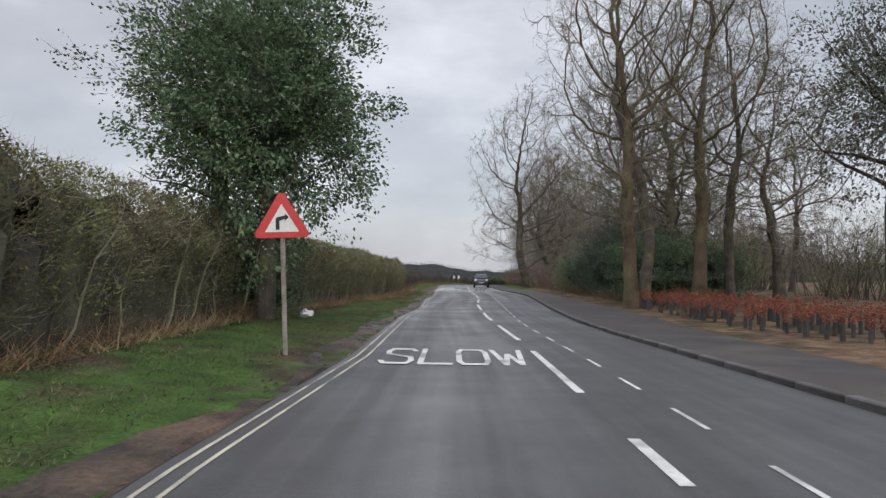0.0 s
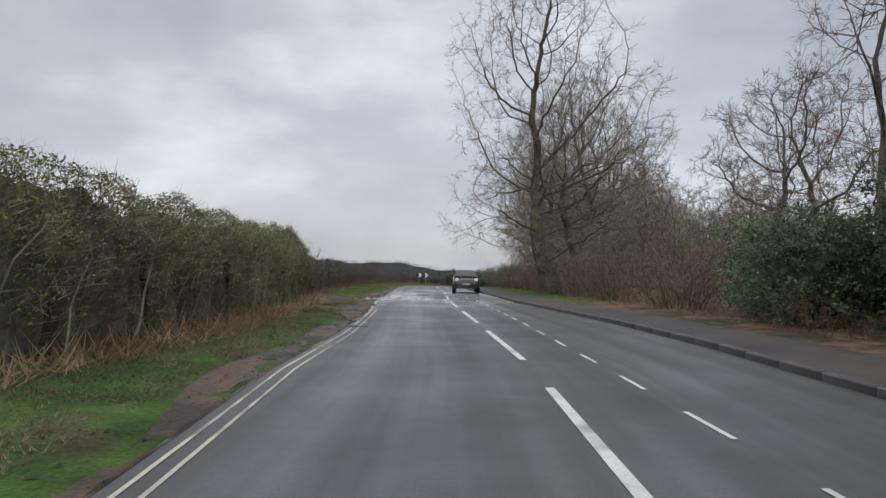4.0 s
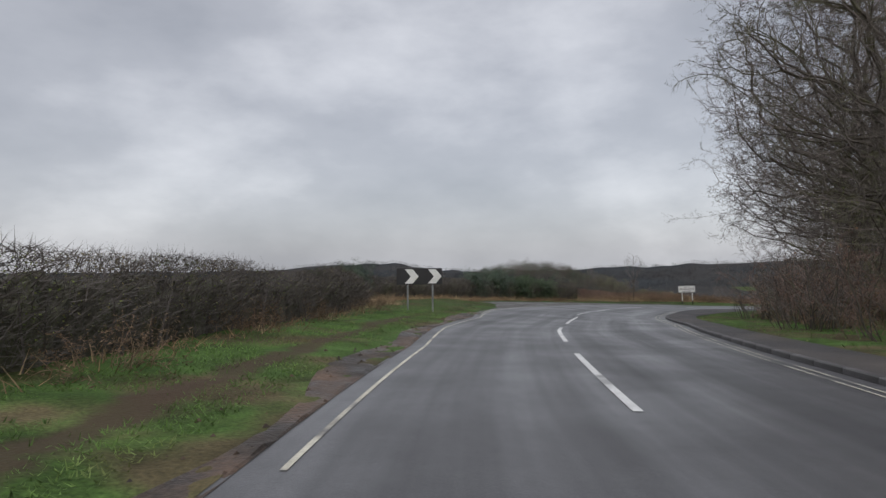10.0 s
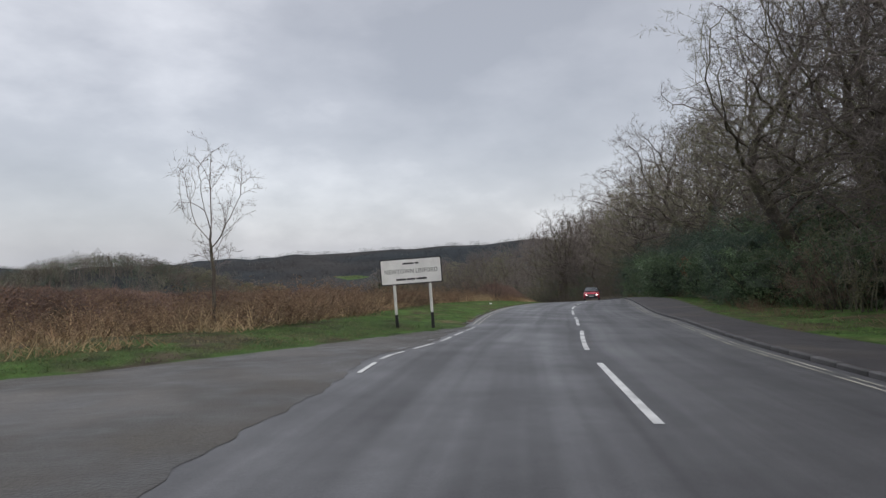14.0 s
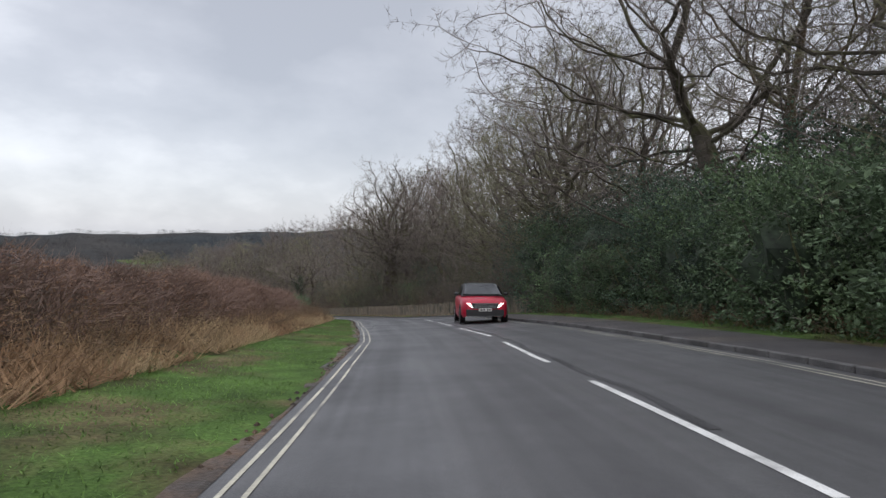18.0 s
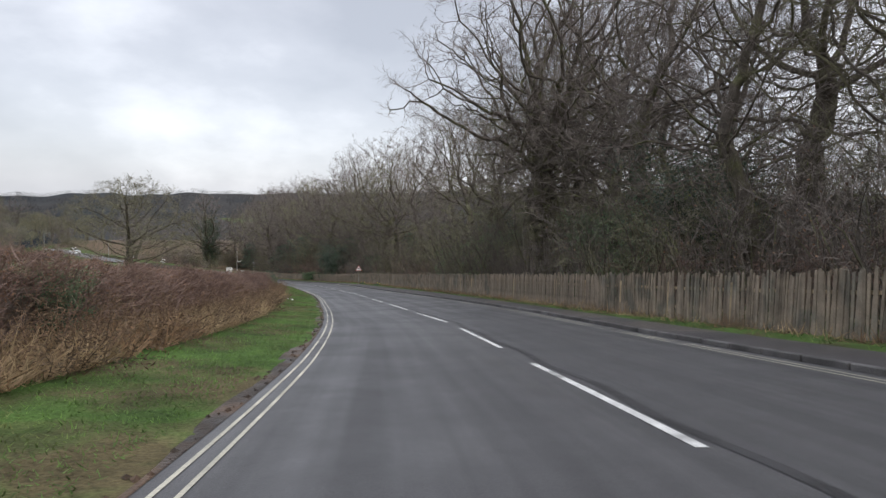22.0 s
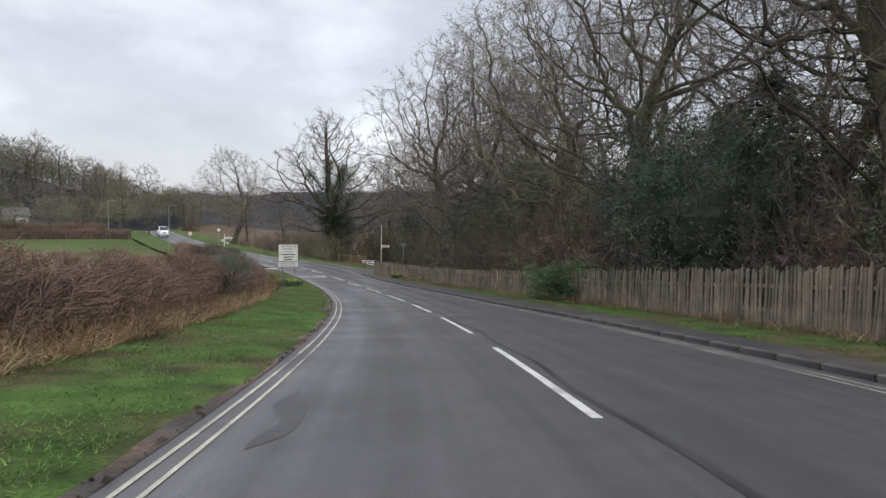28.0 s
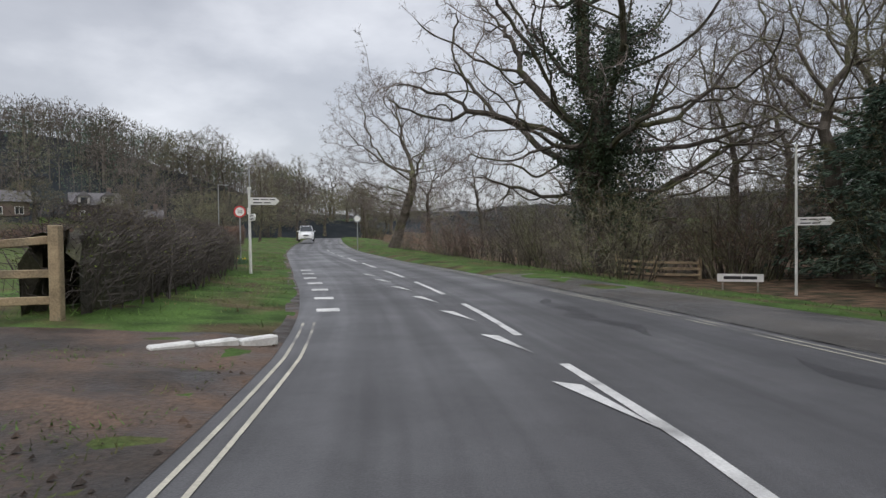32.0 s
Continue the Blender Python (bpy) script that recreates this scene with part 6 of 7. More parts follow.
def chevron_board():
    x, y, zc = 2.35, 120.7, -0.96
    g = ground_z(x, y) - 0.05
    t = thing("chevron_board", "black bend board with two white chevrons on steel posts", "road sign", facing(x, y, g, 1.6, 100))
    h = zc - g
    board = part("board", slab(rounded(1.74, 0.62, 0.03, 0, h), 0.015, -0.03), SIGN_BLACK, t, "black board")
    for cx in (-0.33, 0.55):
        w, a = 0.30, 0.27
        part("chevron", slab([(cx - 0.22 - 0.0, h + a), (cx - 0.22 + w, h + a), (cx + w, h), (cx - 0.22 + w, h - a), (cx - 0.22, h - a), (cx, h)], 0.004, -0.041), SIGN_WHITE, board, "white chevron")
    for px in (-0.45, 0.5):
        part("post", rod(0.035, h + 0.2, px, 0.02), STEEL, t)


def place_sign():
    x, y, top = 29.6, 158.35, -2.36
    g = ground_z(x, y)
    h = top - g
    t = thing("village_name_sign", "white village name sign with a black border on two posts", "road sign", facing(x, y, g, 12.5, 136) @ pose(0, 0, 0, 0, -2.5, 0))
    back = part("board", slab(rounded(1.66, 0.70, 0.04, 0, h - 0.33), 0.02, -0.05), SIGN_BLACK, t, "black-edged board")
    part("face", slab(rounded(1.60, 0.64, 0.03, 0, h - 0.33), 0.004, -0.063), SIGN_WHITE, back, "white face")
    lettering("NEWTOWN LINFORD", 0.17, 0, h - 0.33, -0.067, back, 1.42)
    bars([0.30, 0.10], 0.045, h - 0.12, -0.066, back)
    bars([0.26, 0.22, 0.28], 0.05, h - 0.54, -0.066, back)
    for px in (-0.48, 0.48):
        post = part("post", rod(0.04, h - 0.25, px, 0.0, 0.0), POST_WHITE, t)
        part("sleeve", rod(0.045, 0.42, px, 0.0, 0.0), SIGN_BLACK, post, "dark lower sleeve")


def welcome_board():
    x, y, top = 153.4, 337.8, -21.6
    g = ground_z(x, y) - 0.02
    h = top - g
    t = thing("village_welcome_board", "tall white village welcome board on two wooden posts above daffodils", "road sign", facing(x, y, g, 154.3, 322))
    back = part("board", slab(rounded(1.18, 1.02, 0.03, 0, h - 0.5), 0.02, -0.05), SIGN_GREY, t, "grey-edged board")
    part("face", slab(rounded(1.14, 0.98, 0.02, 0, h - 0.5), 0.004, -0.063), SIGN_WHITE, back, "white face")
    lettering("NEWTOWN", 0.17, 0, h - 0.12, -0.067, back, 0.90)
    lettering("LINFORD", 0.17, 0, h - 0.28, -0.067, back, 0.76)
    bars([0.22, 0.24], 0.035, h - 0.44, -0.066, back)
    bars([0.52, 0.28], 0.06, h - 0.60, -0.066, back)
    bars([0.46, 0.14], 0.06, h - 0.75, -0.066, back)
    bars([0.12, 0.36], 0.06, h - 0.89, -0.066, back)
    low = part("lower_plate", slab(rounded(1.18, 0.27, 0.02, 0, h - 1.19), 0.016, -0.05), SIGN_WHITE, t, "low white plate")
    bars([0.3, 0.1, 0.3, 0.28], 0.05, h - 1.13, -0.061, low, SIGN_GREY)
    bars([0.34, 0.42, 0.2], 0.05, h - 1.24, -0.061, low, SIGN_GREY)
    for px in (-0.34, 0.40):
        part("post", rod(0.045, h - 0.2, px, 0.0, -0.05), POST_GREY, t)


def triangle_sign():
    p = at(338.2, 6.45)
    t = thing("verge_warning_sign", "red-bordered triangular bend warning sign on the grass verge", "road sign", facing(p.x, p.y, p.z, 126, 240))
    part("post", rod(0.035, 2.05), POST_GREY, t)
    plate = part("plate", slab([(-0.40, 1.72), (0.40, 1.72), (0.0, 2.42)], 0.012, -0.045), SIGN_RED, t)
    part("field", slab([(-0.325, 1.762), (0.325, 1.762), (0.0, 2.33)], 0.004, -0.054), SIGN_WHITE, plate, "white centre")
    part("bend_arrow", slab([(0.02, 1.79), (0.09, 1.79), (0.09, 2.0), (-0.02, 2.05), (-0.02, 2.11), (-0.13, 2.02), (-0.02, 1.93), (-0.02, 1.98), (0.02, 1.95)], 0.004, -0.06), SIGN_BLACK, plate, "black bend arrow")


def fingerpost(x, y, tx, ty, h, arms, name, label, pole=0.05):
    g = ground_z(x, y) - 0.1
    t = thing(name, label, "signpost", facing(x, y, g, tx, ty))
    part("post", rod(pole, h, 0, 0, 0, 12, pole * 0.8), POST_WHITE, t, "white post")
    for z, length, turn, hh in arms:
        m = Matrix.Rotation(radians(turn), 4, "Z")
        bm = slab([(0.0, z - hh / 2), (length, z - hh / 2), (length + hh * 0.5, z), (length, z + hh / 2), (0.0, z + hh / 2)], 0.03)
        bm.transform(m)
        arm = part("arm", bm, SIGN_WHITE, t, "white pointed arm")
        for dz, ws in ((0.045, (0.2, 0.25, 0.18)), (-0.045, (0.3, 0.22))):
            cx = 0.12
            for w in ws:
                if cx + w < length:
                    part("bar", box(w, 0.004, 0.035, cx + w / 2, -0.018, z + dz * hh / 0.2, 0, m), SIGN_BLACK, arm)
                cx += w + 0.04
    part("cap", rod(pole * 1.3, 0.06, 0, 0, h), POST_WHITE, t)
    return t


def name_plate(x, y, tx, ty, w, h, up, label, lean=0.0):
    g = ground_z(x, y) - 0.05
    t = thing("name_plate", label, "street sign", facing(x, y, g, tx, ty) @ pose(0, 0, 0, 0, lean, 0))
    plate = part("plate", slab(rounded(w, h, 0.02, 0, up), 0.02, -0.04), SIGN_WHITE, t, "white plate")
    bars([w * 0.38, w * 0.32], h * 0.4, up, -0.052, plate)
    for px in (-w * 0.38, w * 0.38):
        part("post", box(0.06, 0.05, up + h * 0.3, px, 0, (up + h * 0.3) / 2), POST_GREY, t)


def roundel(x, y, tx, ty, h, label, plain=False):
    g = ground_z(x, y) - 0.05
    t = thing("round_sign", label, "road sign", facing(x, y, g, tx, ty))
    part("post", rod(0.035, h), STEEL, t)
    plate = part("plate", slab(disc(0.30, h - 0.05), 0.012, -0.04), SIGN_GREY if plain else SIGN_RED, t)
    part("field", slab(disc(0.22, h - 0.05), 0.004, -0.049), SIGN_WHITE, plate, "white centre")
    if not plain:
        lettering("30", 0.26, 0, h - 0.05, -0.053, plate)


def lamp_post(x, y, h, turn):
    g = ground_z(x, y)
    t = thing("street_lamp", "grey steel street lamp post with a short arm", "street lamp", Matrix.Translation((x, y, g)) @ pose(0, 0, 0, 0, 0, turn))
    part("pole", rod(0.07, h, 0, 0, 0, 10, 0.04), STEEL, t)
    part("arm", box(0.8, 0.05, 0.05, 0.38, 0, h), STEEL, t)
    part("lantern", box(0.5, 0.2, 0.1, 0.9, 0, h - 0.02, 0.03), SIGN_GREY, t, "pale lantern")


bend_sign()
chevron_board()
place_sign()
welcome_board()
triangle_sign()
fingerpost(153.5, 373.9, 157.8, 352, 2.9, [(2.5, 0.85, 4, 0.24), (2.2, 0.8, 95, 0.22), (1.95, 0.8, -78, 0.22)], "finger_signpost", "white finger signpost with three arms at the junction")
fingerpost(171.4, 372.2, 158, 352, 5.0, [(2.55, 0.95, 0, 0.27)], "footpath_signpost", "tall thin white pole with a single pointed arm", 0.045)
name_plate(170.1, 373.3, 159, 352, 1.45, 0.27, 0.5, "low white street name plate on the grass")
_p = at(407.0, 5.9)
name_plate(_p.x, _p.y, 150, 335, 0.95, 0.24, 0.9, "tilted white name plate by the fence end", 8)
roundel(150.6, 385.5, 157, 350, 2.5, "round speed limit sign on a steel post")
roundel(155.7, 403.0, 157.5, 352, 2.6, "round grey-rimmed sign on a steel post", True)
lamp_post(148.5, 398, 6.0, 0)
lamp_post(139.5, 425, 6.5, 20)


def yield_back():
    p = at(410.8, 10.5)
    t = thing("give_way_sign", "inverted triangle sign seen from its grey back", "road sign", facing(p.x, p.y, p.z, 157, 340))
    part("post", rod(0.04, 2.6), STEEL, t)
    part("plate", slab([(-0.36, 2.65), (0.36, 2.65), (0, 2.03)], 0.012, 0.03), SIGN_GREY, t)
    part("bracket", box(0.3, 0.02, 0.04, 0, 0.02, 2.5), STEEL, t)


yield_back()


# ---------------- field rails ----------------
def rail_fence(points, h, rails, name, label, sag=0.0):
    p0 = points[0]
    t = thing(name, label, "fence", Matrix.Translation((p0[0], p0[1], ground_z(*p0))))
    loc = [Vector((x - p0[0], y - p0[1], ground_z(x, y) - ground_z(*p0))) for x, y in points]
    for v in loc:
        part("post", box(0.14, 0.14, h + 0.35, v.x, v.y, v.z + h / 2 + 0.02, 0.012), RAIL_WOOD, t)
    for a, b in zip(loc, loc[1:]):
        d = b - a
        for k in range(rails):
            z = h * (k + 0.75) / rails
            m = Matrix.Translation((a + b) / 2 + Vector((0, 0, z))) @ Matrix.Rotation(math.atan2(d.y, d.x), 4, "Z") @ Matrix.Rotation(-math.atan2(d.z + (sag if k == rails - 1 else 0), d.xy.length), 4, "Y")
            part("rail", box(d.length + 0.1, 0.05, 0.11, 0, -0.09, 0, 0.01, m), RAIL_WOOD, t)
    return t


_a, _b, _c = at(414.2, -4.35), at(413.6, -6.4), at(412.6, -8.9)
rail_fence([(_a.x, _a.y), (_b.x, _b.y), (_c.x, _c.y)], 1.05, 3, "post_and_rail_fence", "weathered wooden post and rail fence by the field track", -0.2)
rail_fence([(168.7, 381.4), (170.2, 380.5), (171.8, 379.5)], 0.8, 3, "post_and_rail_fence", "grey wooden rails under the ivy-clad oak")


# ---------------- cars ----------------
CAR_RED = material("car_red", (0.40, 0.006, 0.03), 0.28, 1.0, 0.05, 300, 0.0)
CAR_GREY = material("car_dark_grey", (0.045, 0.046, 0.052), 0.25, 1.0, 0.05, 300, 0.0, metal=0.35)
CAR_WHITE = material("car_white", (0.72, 0.73, 0.74), 0.3, 1.0, 0.05, 300, 0.0)
CAR_GLASS = material("car_glass", (0.02, 0.024, 0.028), 0.06, 1.0, 0.1, 300, 0.0)
RUBBER = material("tyre_rubber", (0.016, 0.016, 0.017), 0.8, 8.0, 0.2, 60, 0.2)
TRIM = material("black_trim", (0.02, 0.02, 0.022), 0.5, 4.0, 0.2, 60, 0.1)
RIM = material("wheel_alloy", (0.35, 0.35, 0.36), 0.35, 4.0, 0.15, 60, 0.0, metal=0.8)
LAMP_GLASS = material("lamp_glass", (0.62, 0.64, 0.66), 0.12, 4.0, 0.1, 60, 0.0)
DRL = bpy.data.materials.new("lit_running_light")
DRL.use_nodes = True
DRL.node_tree.nodes["Principled BSDF"].inputs["Emission Color"].default_value = (1, 0.98, 0.94, 1)
DRL.node_tree.nodes["Principled BSDF"].inputs["Emission Strength"].default_value = 3.0
DRL.node_tree.nodes["Principled BSDF"].inputs["Base Color"].default_value = (0.8, 0.8, 0.8, 1)


def loft(sections):
    """A skin through cross sections; each a list of points (x, y, z)."""
    bm = bmesh.new()
    rows = [[bm.verts.new(p) for p in sec] for sec in sections]
    n = len(rows[0])
    for A, B in zip(rows, rows[1:]):
        for i in range(n - 1):
            bm.faces.new((A[i], A[i + 1], B[i + 1], B[i]))
    bm.faces.new(rows[0][::-1])
    bm.faces.new(rows[-1])
    bmesh.ops.recalc_face_normals(bm, faces=bm.faces[:])
    return bm


def car(name, label, m, paint_mat, L, W, H, bonnet, sill, kind):
    """Front of the car at y = 0, facing -y; x to the right of someone who looks at it."""
    t = thing(name, label, "car", m)
    hw = W / 2
    lower = [  # y, half width, low z, high z
        (0.00, hw * 0.74, 0.36, bonnet - 0.25), (0.06, hw * 0.86, 0.28, bonnet - 0.17), (0.18, hw * 0.94, 0.24, bonnet - 0.10), (0.42, hw * 0.985, 0.22, bonnet - 0.045), (0.9, hw, 0.2, bonnet + 0.02),
        (1.25, hw, 0.2, bonnet + 0.07), (L * 0.55, hw, 0.2, bonnet + 0.11), (L * 0.85, hw * 0.98, 0.22, bonnet + 0.14), (L * 0.97, hw * 0.93, 0.28, bonnet + 0.08), (L, hw * 0.84, 0.36, bonnet - 0.1)]
    secs = []
    for y, w, z0, z1 in lower:
        secs.append([(-w * 0.9, y, z0), (-w, y, z0 + 0.14), (-w, y, (z0 + z1) / 2), (-w * 0.985, y, z1 - 0.10), (-w * 0.90, y, z1 - 0.015), (-w * 0.5, y, z1 + 0.02), (w * 0.5, y, z1 + 0.02), (w * 0.90, y, z1 - 0.015), (w * 0.985, y, z1 - 0.10), (w, y, (z0 + z1) / 2), (w, y, z0 + 0.14), (w * 0.9, y, z0)])
    body = part("body", loft(secs), paint_mat, t)
    for pl in body.data.polygons:
        pl.use_smooth = True
    belt = bonnet + 0.07
    cab = [(0.95, hw * 0.86, belt, belt + 0.02), (1.75, hw * 0.80, belt, H - 0.05), (2.2, hw * 0.79, belt, H), (L * 0.72, hw * 0.78, belt, H - 0.01), (L * 0.90, hw * 0.76, belt, H - 0.12), (L * 0.985, hw * 0.80, belt, belt + 0.05)]
    secs = [[(-w * 1.08, y, z0), (-w * 1.0, y, z0 + (z1 - z0) * 0.6), (-w * 0.92, y, z1 - 0.03), (-w * 0.5, y, z1 + 0.015), (w * 0.5, y, z1 + 0.015), (w * 0.92, y, z1 - 0.03), (w * 1.0, y, z0 + (z1 - z0) * 0.6), (w * 1.08, y, z0)] for y, w, z0, z1 in cab]
    cabin = part("cabin", loft(secs), TRIM if kind == "suv" else paint_mat, t, "dark roof" if kind == "suv" else "")
    # glass set just proud of the cabin
    wz0, wz1 = belt + 0.05, H - 0.06
    y0, y1 = 0.985, 1.72
    glass = bmesh.new()
    q = [glass.verts.new(p) for p in ((-hw * 0.80, y0 + 0.02, wz0), (hw * 0.80, y0 + 0.02, wz0), (hw * 0.68, y1 - 0.02, wz1), (-hw * 0.68, y1 - 0.02, wz1))]
    glass.faces.new(q)
    bmesh.ops.translate(glass, vec=(0, -0.03, 0.02), verts=glass.verts)
    part("windscreen", glass, CAR_GLASS, t, "reflecting windscreen")
    for sx in (-1, 1):
        g = bmesh.new()
        pts = [(sx * hw * 0.93, 1.35, belt + 0.03), (sx * hw * 0.90, L * 0.86, belt + 0.05), (sx * hw * 0.80, L * 0.82, H - 0.18), (sx * hw * 0.82, 1.85, H - 0.12)]
        g.faces.new([g.verts.new((x + sx * 0.02, y, z)) for x, y, z in pts])
        part("side_window", g, CAR_GLASS, t)
        mi = bmesh.new()
        bmesh.ops.create_uvsphere(mi, u_segments=10, v_segments=6, radius=0.1)
        bmesh.ops.scale(mi, vec=(1.1, 0.8, 0.75), verts=mi.verts)
        bmesh.ops.translate(mi, vec=(sx * (hw + 0.08), 1.35, belt + 0.08), verts=mi.verts)
        part("door_mirror", mi, TRIM if kind == "suv" else paint_mat, t)
        for wy in (0.72 + 0.05, L - 0.78):
            R = 0.34 if kind == "suv" else 0.30
            tyre = bmesh.new()
            bmesh.ops.create_cone(tyre, cap_ends=True, segments=22, radius1=R, radius2=R, depth=0.21)
            bmesh.ops.bevel(tyre, geom=[e for e in tyre.edges if len(e.link_faces) == 2 and e.calc_face_angle() > 1.0], offset=0.03, segments=2, affect="EDGES")
            tyre.transform(Matrix.Translation((sx * (hw - 0.09), wy, R)) @ Matrix.Rotation(radians(90), 4, "Y"))
            wheel = part("wheel", tyre, RUBBER, t)
            rim = bmesh.new()
            bmesh.ops.create_cone(rim, cap_ends=True, segments=18, radius1=R * 0.64, radius2=R * 0.6, depth=0.02)
            rim.transform(Matrix.Translation((sx * (hw + 0.02), wy, R)) @ Matrix.Rotation(radians(90), 4, "Y"))
            rim_ob = part("rim", rim, RIM, wheel)
            for k in range(5):
                a = radians(72 * k)
                part("spoke_gap", box(0.012, 0.07, R * 0.34, sx * (hw + 0.034), wy + math.sin(a) * R * 0.36, R + math.cos(a) * R * 0.36, 0.0), TRIM, wheel)
            arch = bmesh.new()
            bmesh.ops.create_cone(arch, cap_ends=True, segments=22, radius1=R + 0.06, radius2=R + 0.06, depth=0.03)
            arch.transform(Matrix.Translation((sx * (hw - 0.005), wy, R + 0.01)) @ Matrix.Rotation(radians(90), 4, "Y"))
            part("wheel_arch", arch, TRIM, t)
    grille = part("grille", box(W * (0.56 if kind == "suv" else 0.36), 0.05, 0.22 if kind == "suv" else 0.12, 0, 0.0, bonnet - 0.35 if kind == "suv" else bonnet - 0.32, 0.01), TRIM, t, "black grille")
    if kind == "suv":
        for k in range(4):
            part("grille_slat", box(W * 0.5, 0.02, 0.012, 0, -0.026, bonnet - 0.42 + 0.05 * k, 0.004), SIGN_GREY, grille)
        part("lower_bumper", box(W * 0.80, 0.07, 0.26, 0, 0.02, 0.42, 0.04), TRIM, t, "black lower bumper")
        for sx in (-1, 1):
            part("bonnet_edge", box(0.03, 0.75, 0.02, sx * hw * 0.5, 0.5, bonnet + 0.012, 0.008), paint_mat, t)
    part("lower_intake", box(W * 0.66, 0.03, 0.14, 0, 0.03, 0.40, 0.01), TRIM, t)
    part("skid_strip", box(W * 0.74, 0.04, 0.04, 0, 0.02, 0.30, 0.01), SIGN_GREY if kind == "suv" else TRIM, t)
    plate = part("number_plate", box(0.50, 0.02, 0.11, 0, -0.03, 0.53 if kind == "suv" else 0.56, 0.005), SIGN_WHITE, t, "white number plate")
    cx = -0.2
    for w in (0.06, 0.06, 0.05, 0.06, 0.0, 0.06, 0.06, 0.05):
        if w:
            part("bar", box(w * 0.7, 0.004, 0.07, cx, -0.043, 0.53 if kind == "suv" else 0.56, 0), SIGN_BLACK, plate)
        cx += 0.058
    for sx in (-1, 1):
        if kind == "suv":
            part("headlamp", box(0.16, 0.08, 0.2, sx * hw * 0.72, 0.06, 0.62, 0.03), TRIM, t, "dark lower headlamp")
            for k in range(4):
                part("running_light", box(0.15 - 0.025 * k, 0.02, 0.028, sx * (hw * 0.70 - 0.045 * k), -0.022, bonnet - 0.25 - 0.05 * k, 0.006, Matrix.Rotation(radians(0), 4, "Z")), DRL, t, "lit white running light")
        else:
            lamp = bmesh.new()
            bmesh.ops.create_uvsphere(lamp, u_segments=12, v_segments=8, radius=0.16)
            bmesh.ops.scale(lamp, vec=(0.85, 1.0, 1.15), verts=lamp.verts)
            bmesh.ops.translate(lamp, vec=(sx * hw * 0.72, 0.22, bonnet - 0.16), verts=lamp.verts)
            part("headlamp", lamp, LAMP_GLASS, t, "clear rounded headlamp")
    return t


def park(s, o, turn=0.0):
    p = at(s, o)
    q = at(s + 3, o)
    d = q - p
    return Matrix.Translation(p) @ Matrix.Rotation(math.atan2(-d.x, d.y), 4, "Z") @ Matrix.Rotation(math.atan2(d.z, d.xy.length), 4, "X") @ pose(0, 0, 0, 0, 0, turn)


car("grey_hatchback", "small dark grey hatchback in the oncoming lane", park(70.9, 3.2, -2), CAR_GREY, 3.75, 1.70, 1.50, 0.95, 0.2, "hatch")
car("red_suv", "bright red sport utility car with lit running lights", park(225.4, 3.42, -4), CAR_RED, 4.5, 1.87, 1.65, 1.03, 0.2, "suv")
car("white_van", "white van far along the village road", Matrix.Translation((148.6, 428, ground_z(148.6, 428) + 0.25)) @ pose(0, 0, 0, 0, 0, 6), CAR_WHITE, 4.4, 1.8, 1.85, 1.05, 0.2, "hatch")


# ---------------- houses ----------------
BRICK = material("house_brick", (0.14, 0.105, 0.09), 0.9, 1.0, 0.25, 12, 0.3)
RENDER = material("cream_render", (0.36, 0.35, 0.33), 0.85, 0.8, 0.1, 12, 0.2)
SLATE = material("roof_slate", (0.11, 0.105, 0.11), 0.75, 1.5, 0.25, 14, 0.4)
PANE = material("window_pane", (0.03, 0.035, 0.04), 0.08, 1.0, 0.1, 40, 0.0)


